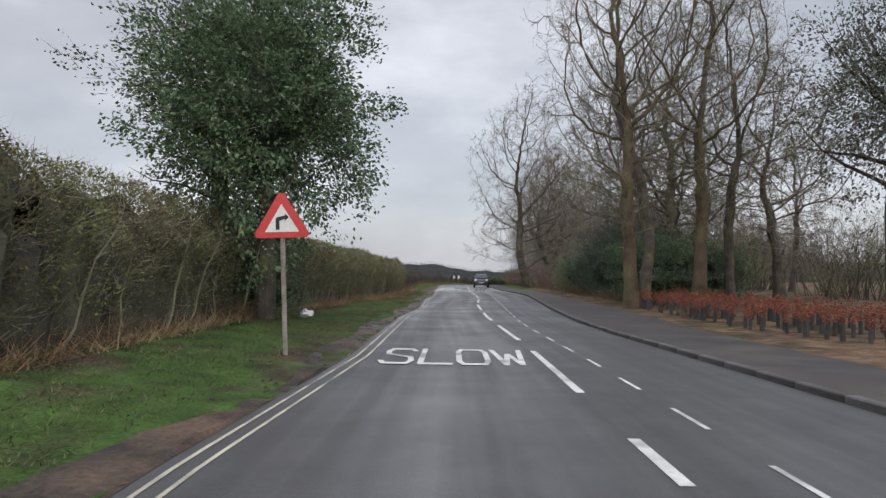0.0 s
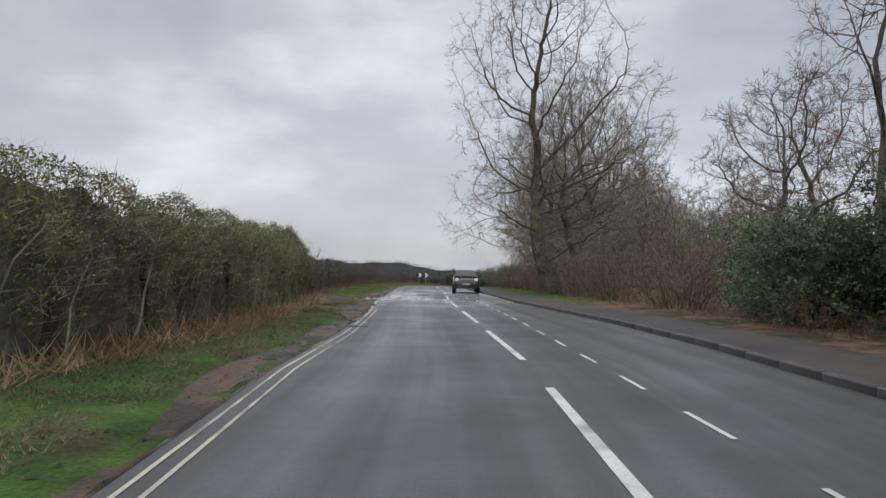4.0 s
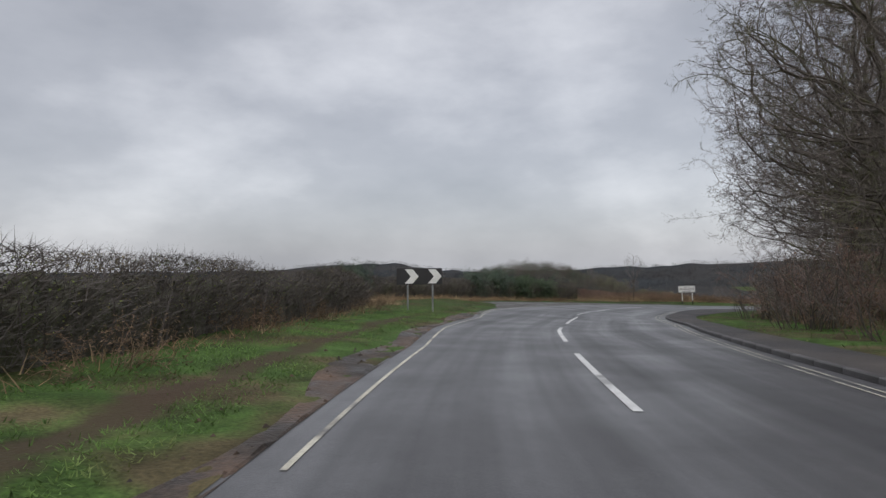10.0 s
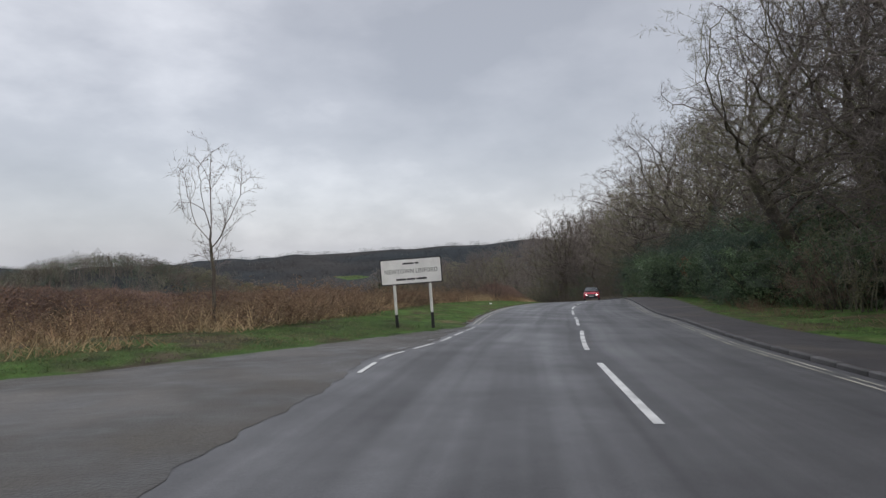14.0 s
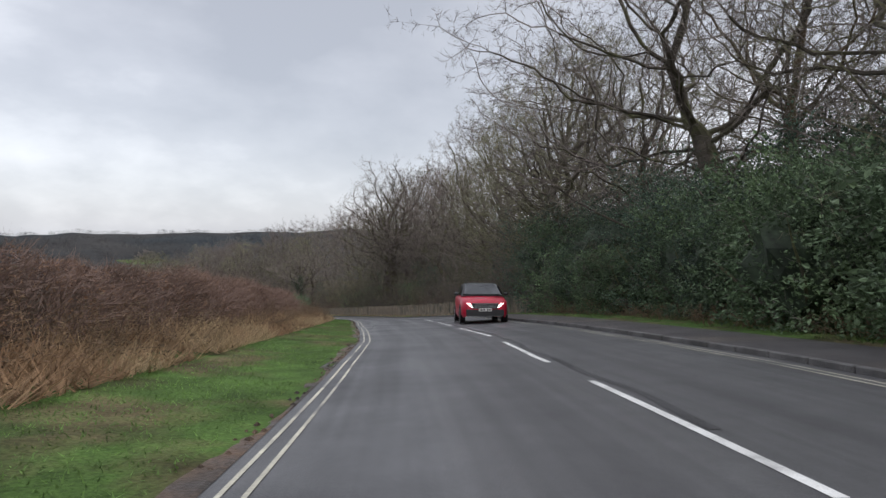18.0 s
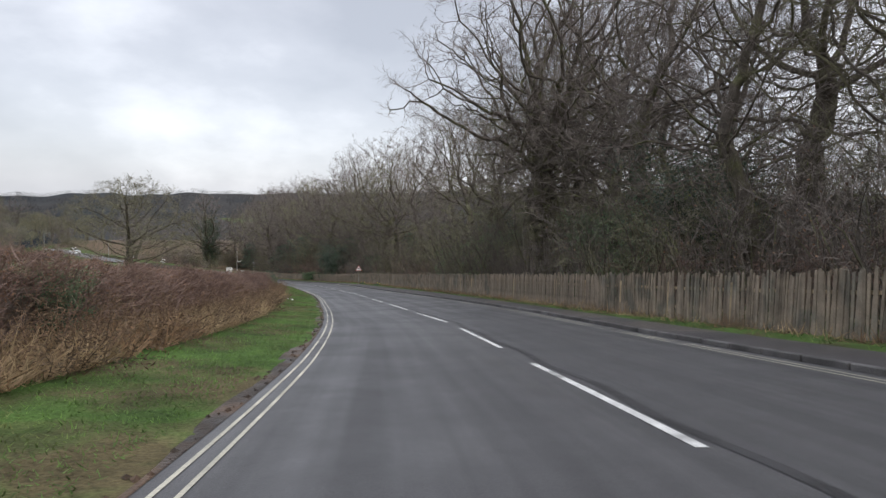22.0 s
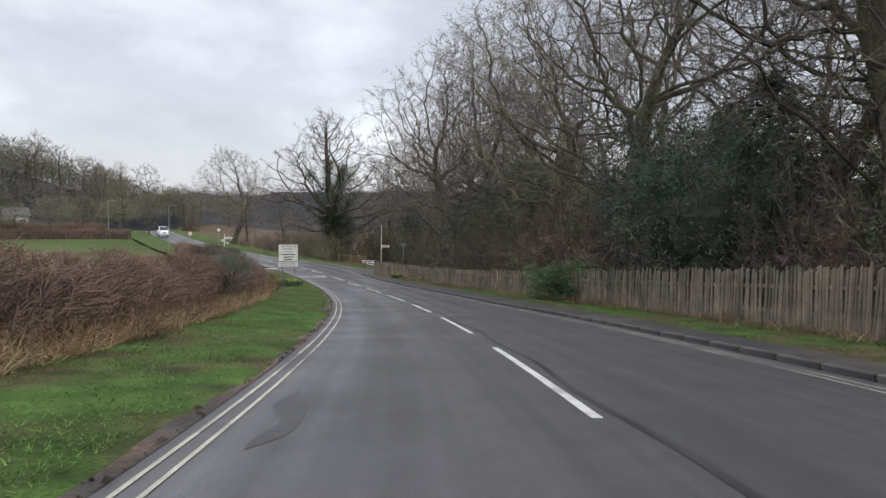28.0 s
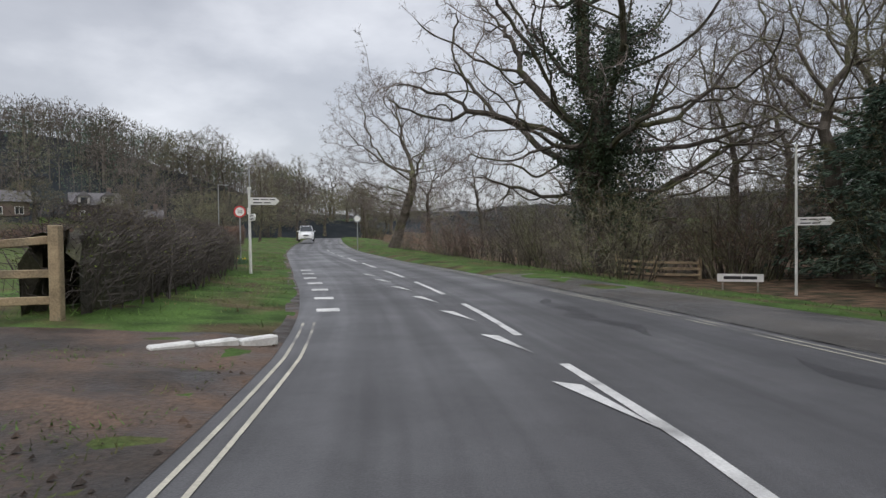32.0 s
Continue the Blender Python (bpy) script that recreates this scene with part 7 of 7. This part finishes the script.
def house(x, y, w, d, h, turn, wall, dormers, label):
    g = ground_z(x, y) - 0.4
    t = thing("house", label, "house", Matrix.Translation((x, y, g)) @ pose(0, 0, 0, 0, 0, turn))
    part("wall", box(w, d, h, 0, 0, h / 2, 0.01), wall, t)
    bm = bmesh.new()
    e, r = 0.35, d * 0.42
    v = [bm.verts.new(p) for p in ((-w / 2 - e, -d / 2 - e, h - 0.1), (w / 2 + e, -d / 2 - e, h - 0.1), (w / 2 + e, d / 2 + e, h - 0.1), (-w / 2 - e, d / 2 + e, h - 0.1), (-w / 2 - e, 0, h + r), (w / 2 + e, 0, h + r))]
    for f in ((0, 1, 5, 4), (2, 3, 4, 5), (1, 2, 5), (3, 0, 4), (3, 2, 1, 0)):
        bm.faces.new([v[i] for i in f])
    roof = part("roof", bm, SLATE, t)
    part("chimney", box(0.6, 0.6, 1.5, w * 0.3, 0, h + r + 0.1), BRICK, roof)
    n = max(2, int(w / 2.6))
    for k in range(n):
        cx = -w / 2 + w * (k + 0.5) / n
        fr = part("window", box(1.2, 0.08, 1.2, cx, -d / 2 - 0.03, h * 0.38, 0.01), SIGN_WHITE, t, "white framed window")
        for q in (-0.27, 0.27):
            part("pane", box(0.46, 0.03, 1.0, cx + q, -d / 2 - 0.07, h * 0.38, 0), PANE, fr)
        if dormers and k < dormers:
            dm = part("dormer", box(1.5, 1.8, 1.5, cx, -d / 2 + 0.8, h + 0.55, 0.01), RENDER, roof)
            g2 = bmesh.new()
            vv = [g2.verts.new(p) for p in ((cx - 1.0, -d / 2 - 0.3, h + 1.25), (cx + 1.0, -d / 2 - 0.3, h + 1.25), (cx, -d / 2 - 0.3, h + 2.1), (cx - 1.0, d * 0.2, h + 1.25), (cx + 1.0, d * 0.2, h + 1.25), (cx, d * 0.2, h + 2.1))]
            for f in ((0, 1, 2), (3, 5, 4), (0, 2, 5, 3), (1, 4, 5, 2)):
                g2.faces.new([vv[i] for i in f])
            part("dormer_roof", g2, SLATE, dm)
            part("dormer_pane", box(0.9, 0.04, 0.9, cx, -d / 2 - 0.13, h + 0.6, 0), PANE, dm)


house(112.5, 457, 6.6, 4.6, 2.5, 28, BRICK, 3, "dark house with three white-edged dormers below the wooded hill")
house(121.0, 455, 4.2, 3.9, 2.2, 20, RENDER, 0, "pale rendered cottage below the wooded hill")
house(100, 456, 5.4, 4.2, 2.3, 34, BRICK, 0, "dark brick house at the foot of the wooded hill")


# ---------------- low plants ----------------
def blades(name, label, rows, mats, seed, kind_of=None):
    """Grass as one mesh: rows of (s0, s1, inner offset, outer offset, per metre, low, high, material)."""
    r = random.Random(seed)
    v, f, k = [], [], []
    for s0, s1, o0, o1, per, lo, hi, mk in rows:
        for _ in range(int((s1 - s0) * per)):
            s = r.uniform(s0, s1)
            a, b = float(o0(s)), float(o1(s))
            u = r.random()
            if 58 < s < 116 and abs(a + (b - a) * u + 2.83) < 0.17 and r.random() < 0.85:
                continue
            p = at(s, a + (b - a) * u)
            p.z += 0.02
            if noise.noise(p * 0.55) + 0.35 * noise.noise(p * 2.3) < -0.38:
                continue
            h, t = r.uniform(lo, hi), r.uniform(0, 6.283)
            w = 0.006 + h * (0.04 if hi < 0.22 else 0.016)
            lean = Vector((r.gauss(0, 1.3), r.gauss(0, 1.3), 1)).normalized() * h
            x, y = math.cos(t) * w, math.sin(t) * w
            i = len(v)
            v += [(p.x - x, p.y - y, p.z), (p.x + x, p.y + y, p.z), tuple(p + lean)]
            _, _, _, tx, ty = lay(s)
            face = Vector((x, y, 0)).cross(lean).dot(Vector((-tx, -ty, 0.55))) > 0
            f.append((i, i + 1, i + 2) if face else (i + 1, i, i + 2))
            k.append(mk)
    me = blob_free(v, f, mats, name)
    me.polygons.foreach_set("material_index", k)
    me.polygons.foreach_set("use_smooth", [True] * len(f))
    me.normals_split_custom_set_from_vertices([(0.0, 0.0, 1.0)] * len(v))
    return structure(name, me, label, "grass", "stuff")


def lawns():
    lane = lambda s: LEFT(s) - 0.55 - 0.3 * (s < 122) - APRON(s)
    foot = lambda s: HEDGE(s) + 0.1
    blades("grass_verge", "short green grass along the roadside verge", [
        (-8, 57, foot, lane, 800, 0.025, 0.085, 1), (57, 122, foot, lane, 900, 0.025, 0.08, 0), (166, 412, foot, lane, 900, 0.02, 0.07, 0), (122, 166, lambda s: HEDGE(s), lane, 1300, 0.02, 0.085, 1), (414, 450, foot, lane, 120, 0.05, 0.16, 0),
        (60, 150, lambda s: WALKWAY(s) + 0.05, lambda s: WALKWAY(s) + 3.0, 110, 0.05, 0.15, 0), (150, 245, lambda s: WALKWAY(s) + 0.05, lambda s: WALKWAY(s) + 2.0, 70, 0.06, 0.2, 0), (245, 400, lambda s: WALKWAY(s) + 0.02, lambda s: FENCE(s) + 0.1, 70, 0.06, 0.2, 0), (414, 452, lambda s: WALKWAY(s) + 0.1, lambda s: WALKWAY(s) + 4, 110, 0.05, 0.16, 0)], [GRASS, GRASS_B], 3)
    blades("dry_grass", "pale dead grass along the hedge foot and fence", [
        (-8, 54, lambda s: HEDGE(s) - 0.3, lambda s: HEDGE(s) + 0.5, 120, 0.2, 0.55, 0), (54, 124, lambda s: HEDGE(s) - 0.3, lambda s: HEDGE(s) + 0.4, 18, 0.15, 0.4, 0), (162, 208, lambda s: HEDGE(s) - 7.5, lambda s: HEDGE(s) + 0.7, 620, 0.3, 0.95, 0), (204, 246, lambda s: HEDGE(s) + 0.2, lambda s: HEDGE(s) + 1.7, 520, 0.2, 0.6, 0), (208, 300, lambda s: HEDGE(s) - 0.3, lambda s: HEDGE(s) + 0.9, 420, 0.25, 0.75, 0), (300, 412, lambda s: HEDGE(s) - 0.3, lambda s: HEDGE(s) + 0.5, 240, 0.2, 0.55, 0),
        (123, 160, lambda s: HEDGE(s) - 0.5, lambda s: HEDGE(s) + 1.5, 230, 0.2, 0.6, 0), (62, 170, lambda s: WALKWAY(s) + 2.2, lambda s: WALKWAY(s) + 4.6, 40, 0.15, 0.5, 1), (250, 404, lambda s: FENCE(s) - 0.7, lambda s: FENCE(s) - 0.05, 40, 0.15, 0.5, 0), (28, 62, lambda s: WALKWAY(s) + 0.8, lambda s: WALKWAY(s) + 3, 40, 0.1, 0.35, 1)], [STRAW, BRACKEN], 4)


lawns()


def bracken_mesh(seed):
    c = Mesh(seed)
    r = c.r
    for _ in range(30):
        p = Vector((r.gauss(0, 0.45), r.gauss(0, 0.45), 0))
        pts, d = wander(r, p, Vector((p.x, p.y, 1.2)).normalized(), r.uniform(0.5, 1.15), 4, 0.25, -0.10)
        c.tube(pts, [0.008, 0.007, 0.006, 0.005, 0], 3)
        for q in pts[1:]:
            for _ in range(11):
                c.leaf(q + Vector((r.gauss(0, 0.07), r.gauss(0, 0.07), r.gauss(0, 0.06))), r.uniform(0.04, 0.11), 0, Vector((r.gauss(0, 1), r.gauss(0, 1), r.gauss(-0.2, 0.5))).normalized(), 0.22)
    return c.data("fronds", [BRACKEN])


def bracken():
    kinds = [bracken_mesh(i) for i in (51, 52, 53)]
    q = random.Random(77)
    s = 242.0
    while s < 402:
        plant("bracken_clump", "low dead bracken against the pale fence", "bracken", [("fronds", q.choice(kinds), "")], stand(s, float(FENCE(s)) - q.uniform(0.2, 0.55), q.uniform(0, 360), q.uniform(0.22, 0.42)), "bracken")
        s += q.uniform(0.5, 2.6)
    r = random.Random(12)
    rows = ((160, 214, 0.9, -3.5, 0.6, 0.8, 1.3), (164, 212, 1.2, -7.5, -3, 0.9, 1.5), (212, 300, 1.5, -0.2, 0.5, 0.6, 1.0), (300, 408, 2.6, -0.2, 0.3, 0.5, 0.8), (2, 52, 5.5, -0.2, 0.3, 0.4, 0.65), (54, 122, 4.0, 0.0, 0.3, 0.4, 0.7))
    for s0, s1, gap, a, b, k0, k1 in rows:
        s = s0
        while s < s1:
            plant("bracken_clump", "collapsed brown dead bracken on the bank", "bracken", [("fronds", r.choice(kinds), "")], stand(s, float(HEDGE(s)) + r.uniform(a, b), r.uniform(0, 360), r.uniform(k0, k1), up=0.05), "bracken")
            s += gap * r.uniform(0.7, 1.3)
    for s0, s1, gap, a, b in ((60, 124, 1.9, 2.6, 4.4), (20, 60, 3.0, 1.2, 3.0), (172, 236, 2.6, 1.4, 2.6)):
        s = s0
        while s < s1:
            plant("bracken_clump", "rusty dead bracken at the wood's edge", "bracken", [("fronds", r.choice(kinds), "")], stand(s, float(WALKWAY(s)) + r.uniform(a, b), r.uniform(0, 360), r.uniform(0.5, 0.9)), "bracken")
            s += gap * r.uniform(0.7, 1.3)


bracken()


# daffodils by the boards
DAFF_LEAF = material("daffodil_leaves", (0.07, 0.13, 0.07), 0.6, 1.0, 0.2, 9, 0.0, island=0.3)
DAFF = material("daffodil_petals", (0.85, 0.62, 0.05), 0.6, 1.0, 0.15, 9, 0.0, (0.85, 0.75, 0.35), 0.6, island=0.15)


def daffodils():
    leaf, bloom = Mesh(61), Mesh(62)
    r = leaf.r
    for _ in range(150):
        p = Vector((r.gauss(0, 0.22), r.gauss(0, 0.22), 0))
        leaf.leaf(p, r.uniform(0.22, 0.4), 0, Vector((r.gauss(0, 0.25), r.gauss(0, 0.25), 1)).normalized(), 0.12)
    for _ in range(7):
        p = Vector((r.gauss(0, 0.26), r.gauss(0, 0.24), r.uniform(0.26, 0.40)))
        for k in range(6):
            a = k * 1.047
            bloom.leaf(p, 0.055, 0, Vector((math.cos(a), -0.35, math.sin(a))).normalized(), 0.7)
        bloom.tube([p, p + Vector((0, -0.04, 0))], [0.012, 0.02], 6)
    lm, bm = leaf.data("leaves", [DAFF_LEAF]), bloom.data("flowers", [DAFF])
    for i, (s, o, k) in enumerate(((389.6, -3.7, 1.0), (390.2, -3.1, 1.1), (391.0, -3.4, 1.0), (389.2, -4.5, 0.8), (391.6, -2.8, 0.9), (388.8, -5.1, 0.7), (395.6, 6.9, 0.9), (399.8, 6.2, 1.0), (327.5, 6.8, 0.8), (336.5, 6.6, 0.8), (434, -4.0, 0.7))):
        plant("daffodil_clump", "clump of yellow daffodils in the verge", "flowers", [("leaf_tuft", lm, ""), ("flower_head", bm, "")], stand(s, o, i * 47, k), "daffodils")


daffodils()


# young copper saplings in dark guards
GUARD = material("dark_tree_guard", (0.05, 0.047, 0.047), 0.7, 4.0, 0.25, 30, 0.2, random_tint=0.3)


def saplings():
    c = Mesh(71)
    r = c.r
    for _ in range(16):
        d = Vector((r.gauss(0, 0.4), r.gauss(0, 0.4), 1)).normalized()
        c.spike(Vector((0, 0, 0.35)), d, r.uniform(0.35, 0.7), 0.006, 1)
        for _ in range(6):
            c.leaf(Vector((0, 0, 0.4)) + d * r.uniform(0.1, 0.6), r.uniform(0.06, 0.11), 0)
    crown = c.data("crown", [BEECH, TWIG_RED])
    g = Mesh(72)
    g.tube([Vector((0, 0, 0)), Vector((0, 0, 0.5)), Vector((0, 0, 0.501))], [0.075, 0.07, 0.045], 7)
    guard = g.data("guard", [GUARD])
    plant("young_beech", "young beech holding its copper leaves before the evergreens", "tree", [("crown", crown, "")], stand(203.7, 10.4, 20, 2.6, 3.2, up=0.1))
    r = random.Random(4)
    for row in range(4):
        s = 6.0
        while s < 26.5:
            o = float(np.interp(s, [6, 12, 16, 23, 27], [9.4, 8.2, 7.5, 7.2, 7.6])) + row * 0.85 + r.uniform(-0.15, 0.15)
            plant("sapling", "copper-leaved sapling in a dark guard tube", "sapling", [("guard", guard, "dark guard tube"), ("crown", crown, "")], stand(s, o, r.uniform(0, 360), r.uniform(0.6, 0.85)) @ pose(0, 0, 0, r.uniform(-5, 5), r.uniform(-5, 5), 0), "young saplings")
            s += r.uniform(0.42, 0.62)


saplings()


# ---------------- water, litter and small marks ----------------
WATER = material("standing_water", (0.05, 0.048, 0.045), 0.05, 2.0, 0.2, 14, 0.03)


def puddle(s, o, ls, lo, seed, label="shallow puddle of rainwater on the asphalt"):
    n = 40
    v = [tuple(at(s, o, 0.0045))]
    for i in range(n):
        a = 2 * math.pi * i / n
        q = 1 + 0.55 * noise.noise(Vector((math.cos(a) * 1.4, math.sin(a) * 1.4, seed))) + 0.25 * noise.noise(Vector((math.cos(a) * 4, math.sin(a) * 4, seed)))
        v.append(tuple(at(s + math.cos(a) * ls * q, o + math.sin(a) * lo * q, 0.0045)))
    f = [(0, 1 + i, 1 + (i + 1) % n) for i in range(n)]
    tagged(new("puddle", blob_free(v, f, WATER, "puddle")), label, "puddle", kind="structure")


for _i, (_s, _o, _ls, _lo) in enumerate(((62.5, -1.1, 2.6, 0.26), (67.5, -1.05, 2.4, 0.2), (133.0, -2.7, 1.2, 0.25), (140, -5.2, 2.0, 0.4), (136.5, -3.9, 0.8, 0.3))):
    puddle(_s, _o, _ls, _lo, _i * 3.7)


strip("rut_water", 48.5, 63, lambda s: LEFT(s) - 0.45 - 1.3 * math.sin(math.pi * (s - 48.5) / 14.5), lambda s: LEFT(s) - 0.2, 0.004, WATER, "rainwater standing in the mud ruts", "puddle", 0.5, 3)


def drain(s, o):
    t = thing("drain_cover", "dark iron drain grating at the road edge", "drain", park(s, o))
    part("frame", box(0.5, 0.45, 0.03, 0, 0, -0.012, 0.003), TRIM, t)
    for k in range(5):
        part("grate_bar", box(0.42, 0.035, 0.012, 0, -0.16 + 0.08 * k, 0.002, 0), KERB, t)


drain(44.6, -1.3)
drain(256.7, -1.12)


def litter(s, o, k, seed, label):
    bm = bmesh.new()
    bmesh.ops.create_icosphere(bm, subdivisions=2, radius=0.15 * k)
    for v in bm.verts:
        v.co *= 1 + 0.7 * noise.noise(v.co * 9 / k + Vector((seed, 0, 0)))
        v.co.z *= 0.6
    me = bpy.data.meshes.new("litter")
    bm.to_mesh(me)
    bm.free()
    me.materials.append(SIGN_WHITE)
    tagged(new("litter", me), label, "litter").matrix_world = Matrix.Translation(at(s, o, 0.05 * k + 0.03))


litter(17.2, -4.1, 1.3, 1, "crumpled white plastic bag lying on the verge")
litter(187.0, -2.95, 0.55, 2, "small crushed white carton on the grass")
litter(293.3, -3.2, 0.45, 3, "scrap of white litter on the grass")
litter(294.6, -3.5, 0.4, 4, "scrap of white litter on the grass")
_a, _b = at(412.0, -2.5), at(412.9, -1.36)
_k = thing("concrete_edging", "broken pale concrete edging across the field track", "kerb", Matrix.Translation(_a))
for _i in range(3):
    _p, _q = (_b - _a) * (_i / 3), (_b - _a) * ((_i + 0.94) / 3)
    part("block", box((_q - _p).length, 0.16, 0.12, 0, 0, 0, 0.02, Matrix.Translation((_p + _q) / 2 + Vector((0, 0, 0.03 + 0.012 * _i))) @ Matrix.Rotation(math.atan2(_q.y - _p.y, _q.x - _p.x) + 0.05 * (_i - 1), 4, "Z")), POST_WHITE, _k)


# clods and stones along the muddy road edge
def clods():
    r = random.Random(31)
    c = Mesh(2)
    for s0, s1, per, reach in ((-5, 122, 7, 1.0), (168, 406, 5, 0.16), (407, 413, 30, 3.0)):
        for _ in range(int((s1 - s0) * per)):
            s = r.uniform(s0, s1)
            p = at(s, float(LEFT(s)) - 0.3 - abs(r.gauss(0, reach * 0.5)), 0.015)
            q = r.uniform(0.012, 0.045)
            i = len(c.v)
            for d in ((1, 0, 0), (-0.5, 0.87, 0), (-0.5, -0.87, 0), (0.1, 0.1, 0.8)):
                c.v.append((p.x + d[0] * q * r.uniform(0.6, 1.4), p.y + d[1] * q * r.uniform(0.6, 1.4), p.z + d[2] * q - 0.005))
            c.f += [(i, i + 1, i + 3), (i + 1, i + 2, i + 3), (i + 2, i, i + 3)]
            c.k += [0] * 3
    structure("verge_clods", c.data("verge_clods", [MUD]), "loose clods and stones along the muddy edge", "soil", "stuff")


clods()


# film of rain lying on the flat stretch: glossy and matt patches run into each other
def wet_sheet():
    film = strip("rain_film", 50, 92, lambda s: LEFT(s) - 0.35, lambda s: RIGHT(s) + 0.25, 0.003, road_surface("rain_wet_asphalt", True), "film of rainwater lying in patches on the asphalt", "puddle", 1.0, 8)
    along_road(film.data, 50, 92, 8)


wet_sheet()


# ---------------- pale fence ----------------
def pale_fence():
    bm = bmesh.new()
    w, t, h = 0.07, 0.022, 1.32
    pts = [(-w / 2, 0), (w / 2, 0), (w / 2, h - 0.03), (0.0, h), (-w / 2, h - 0.03)]
    fr, bk = [bm.verts.new((x, -t / 2, z)) for x, z in pts], [bm.verts.new((x, t / 2, z)) for x, z in pts]
    bm.faces.new(fr)
    bm.faces.new(bk[::-1])
    for i in range(5):
        bm.faces.new((fr[i], bk[i], bk[(i + 1) % 5], fr[(i + 1) % 5]))
    bmesh.ops.recalc_face_normals(bm, faces=bm.faces[:])
    me = bpy.data.meshes.new("pale")
    bm.to_mesh(me)
    bm.free()
    me.materials.append(OAK_PALE)
    root = thing("pale_fence", "tall weathered cleft-oak pale fence along the wood", "fence")
    r = random.Random(14)
    run = Mesh(3)
    s, count = 238.5, 0
    while s < 406.4:
        o = float(FENCE(s))
        p, q = at(s, o), at(s + 0.3, float(FENCE(s + 0.3)))
        d = q - p
        m = Matrix.Translation(p + Vector((0, 0, r.uniform(-0.05, 0.03)))) @ Matrix.Rotation(math.atan2(d.y, d.x), 4, "Z") @ pose(0, 0, 0, r.uniform(-2, 2), r.gauss(0, 1.6), r.uniform(-8, 8)) @ Matrix.Diagonal((r.uniform(0.8, 1.15), 1, r.uniform(0.95, 1.06) * float(np.interp(s, [375, 388], [1.0, 0.86])), 1))
        near = 278 < s < 291 or 352 < s < 362 or 388 < s < 402
        if near and count < 300:
            ob = new("pale", me)
            ob.parent = root
            ob.matrix_world = m
            count += 1
        else:
            k = len(run.v)
            run.v += [tuple(m @ v.co) for v in me.vertices]
            run.f += [tuple(k + i for i in pl.vertices) for pl in me.polygons]
        s += 0.08 * r.uniform(0.9, 1.15)
    ob = part("pale_run", blob_free(run.v, run.f, OAK_RUN, "pale_run"), None, root, "far stretches of oak pales")
    ob["kind"] = "stuff"
    s = 238.5
    while s < 405:
        a, b = at(s, float(FENCE(s)) + 0.05), at(min(s + 2.7, 406.3), float(FENCE(min(s + 2.7, 406.3))) + 0.05)
        d = b - a
        part("fence_post", box(0.11, 0.11, 1.2, a.x, a.y + 0.0, a.z + 0.5, 0.01), RAIL_WOOD, root)
        for z in (0.38, 0.92):
            m = Matrix.Translation((a + b) / 2 + Vector((0, 0, z))) @ Matrix.Rotation(math.atan2(d.y, d.x), 4, "Z") @ Matrix.Rotation(-math.atan2(d.z, d.xy.length), 4, "Y")
            part("fence_rail", box(d.length + 0.05, 0.04, 0.08, 0, 0, 0, 0.006, m), RAIL_WOOD, root)
        s += 2.7


pale_fence()

kerb()
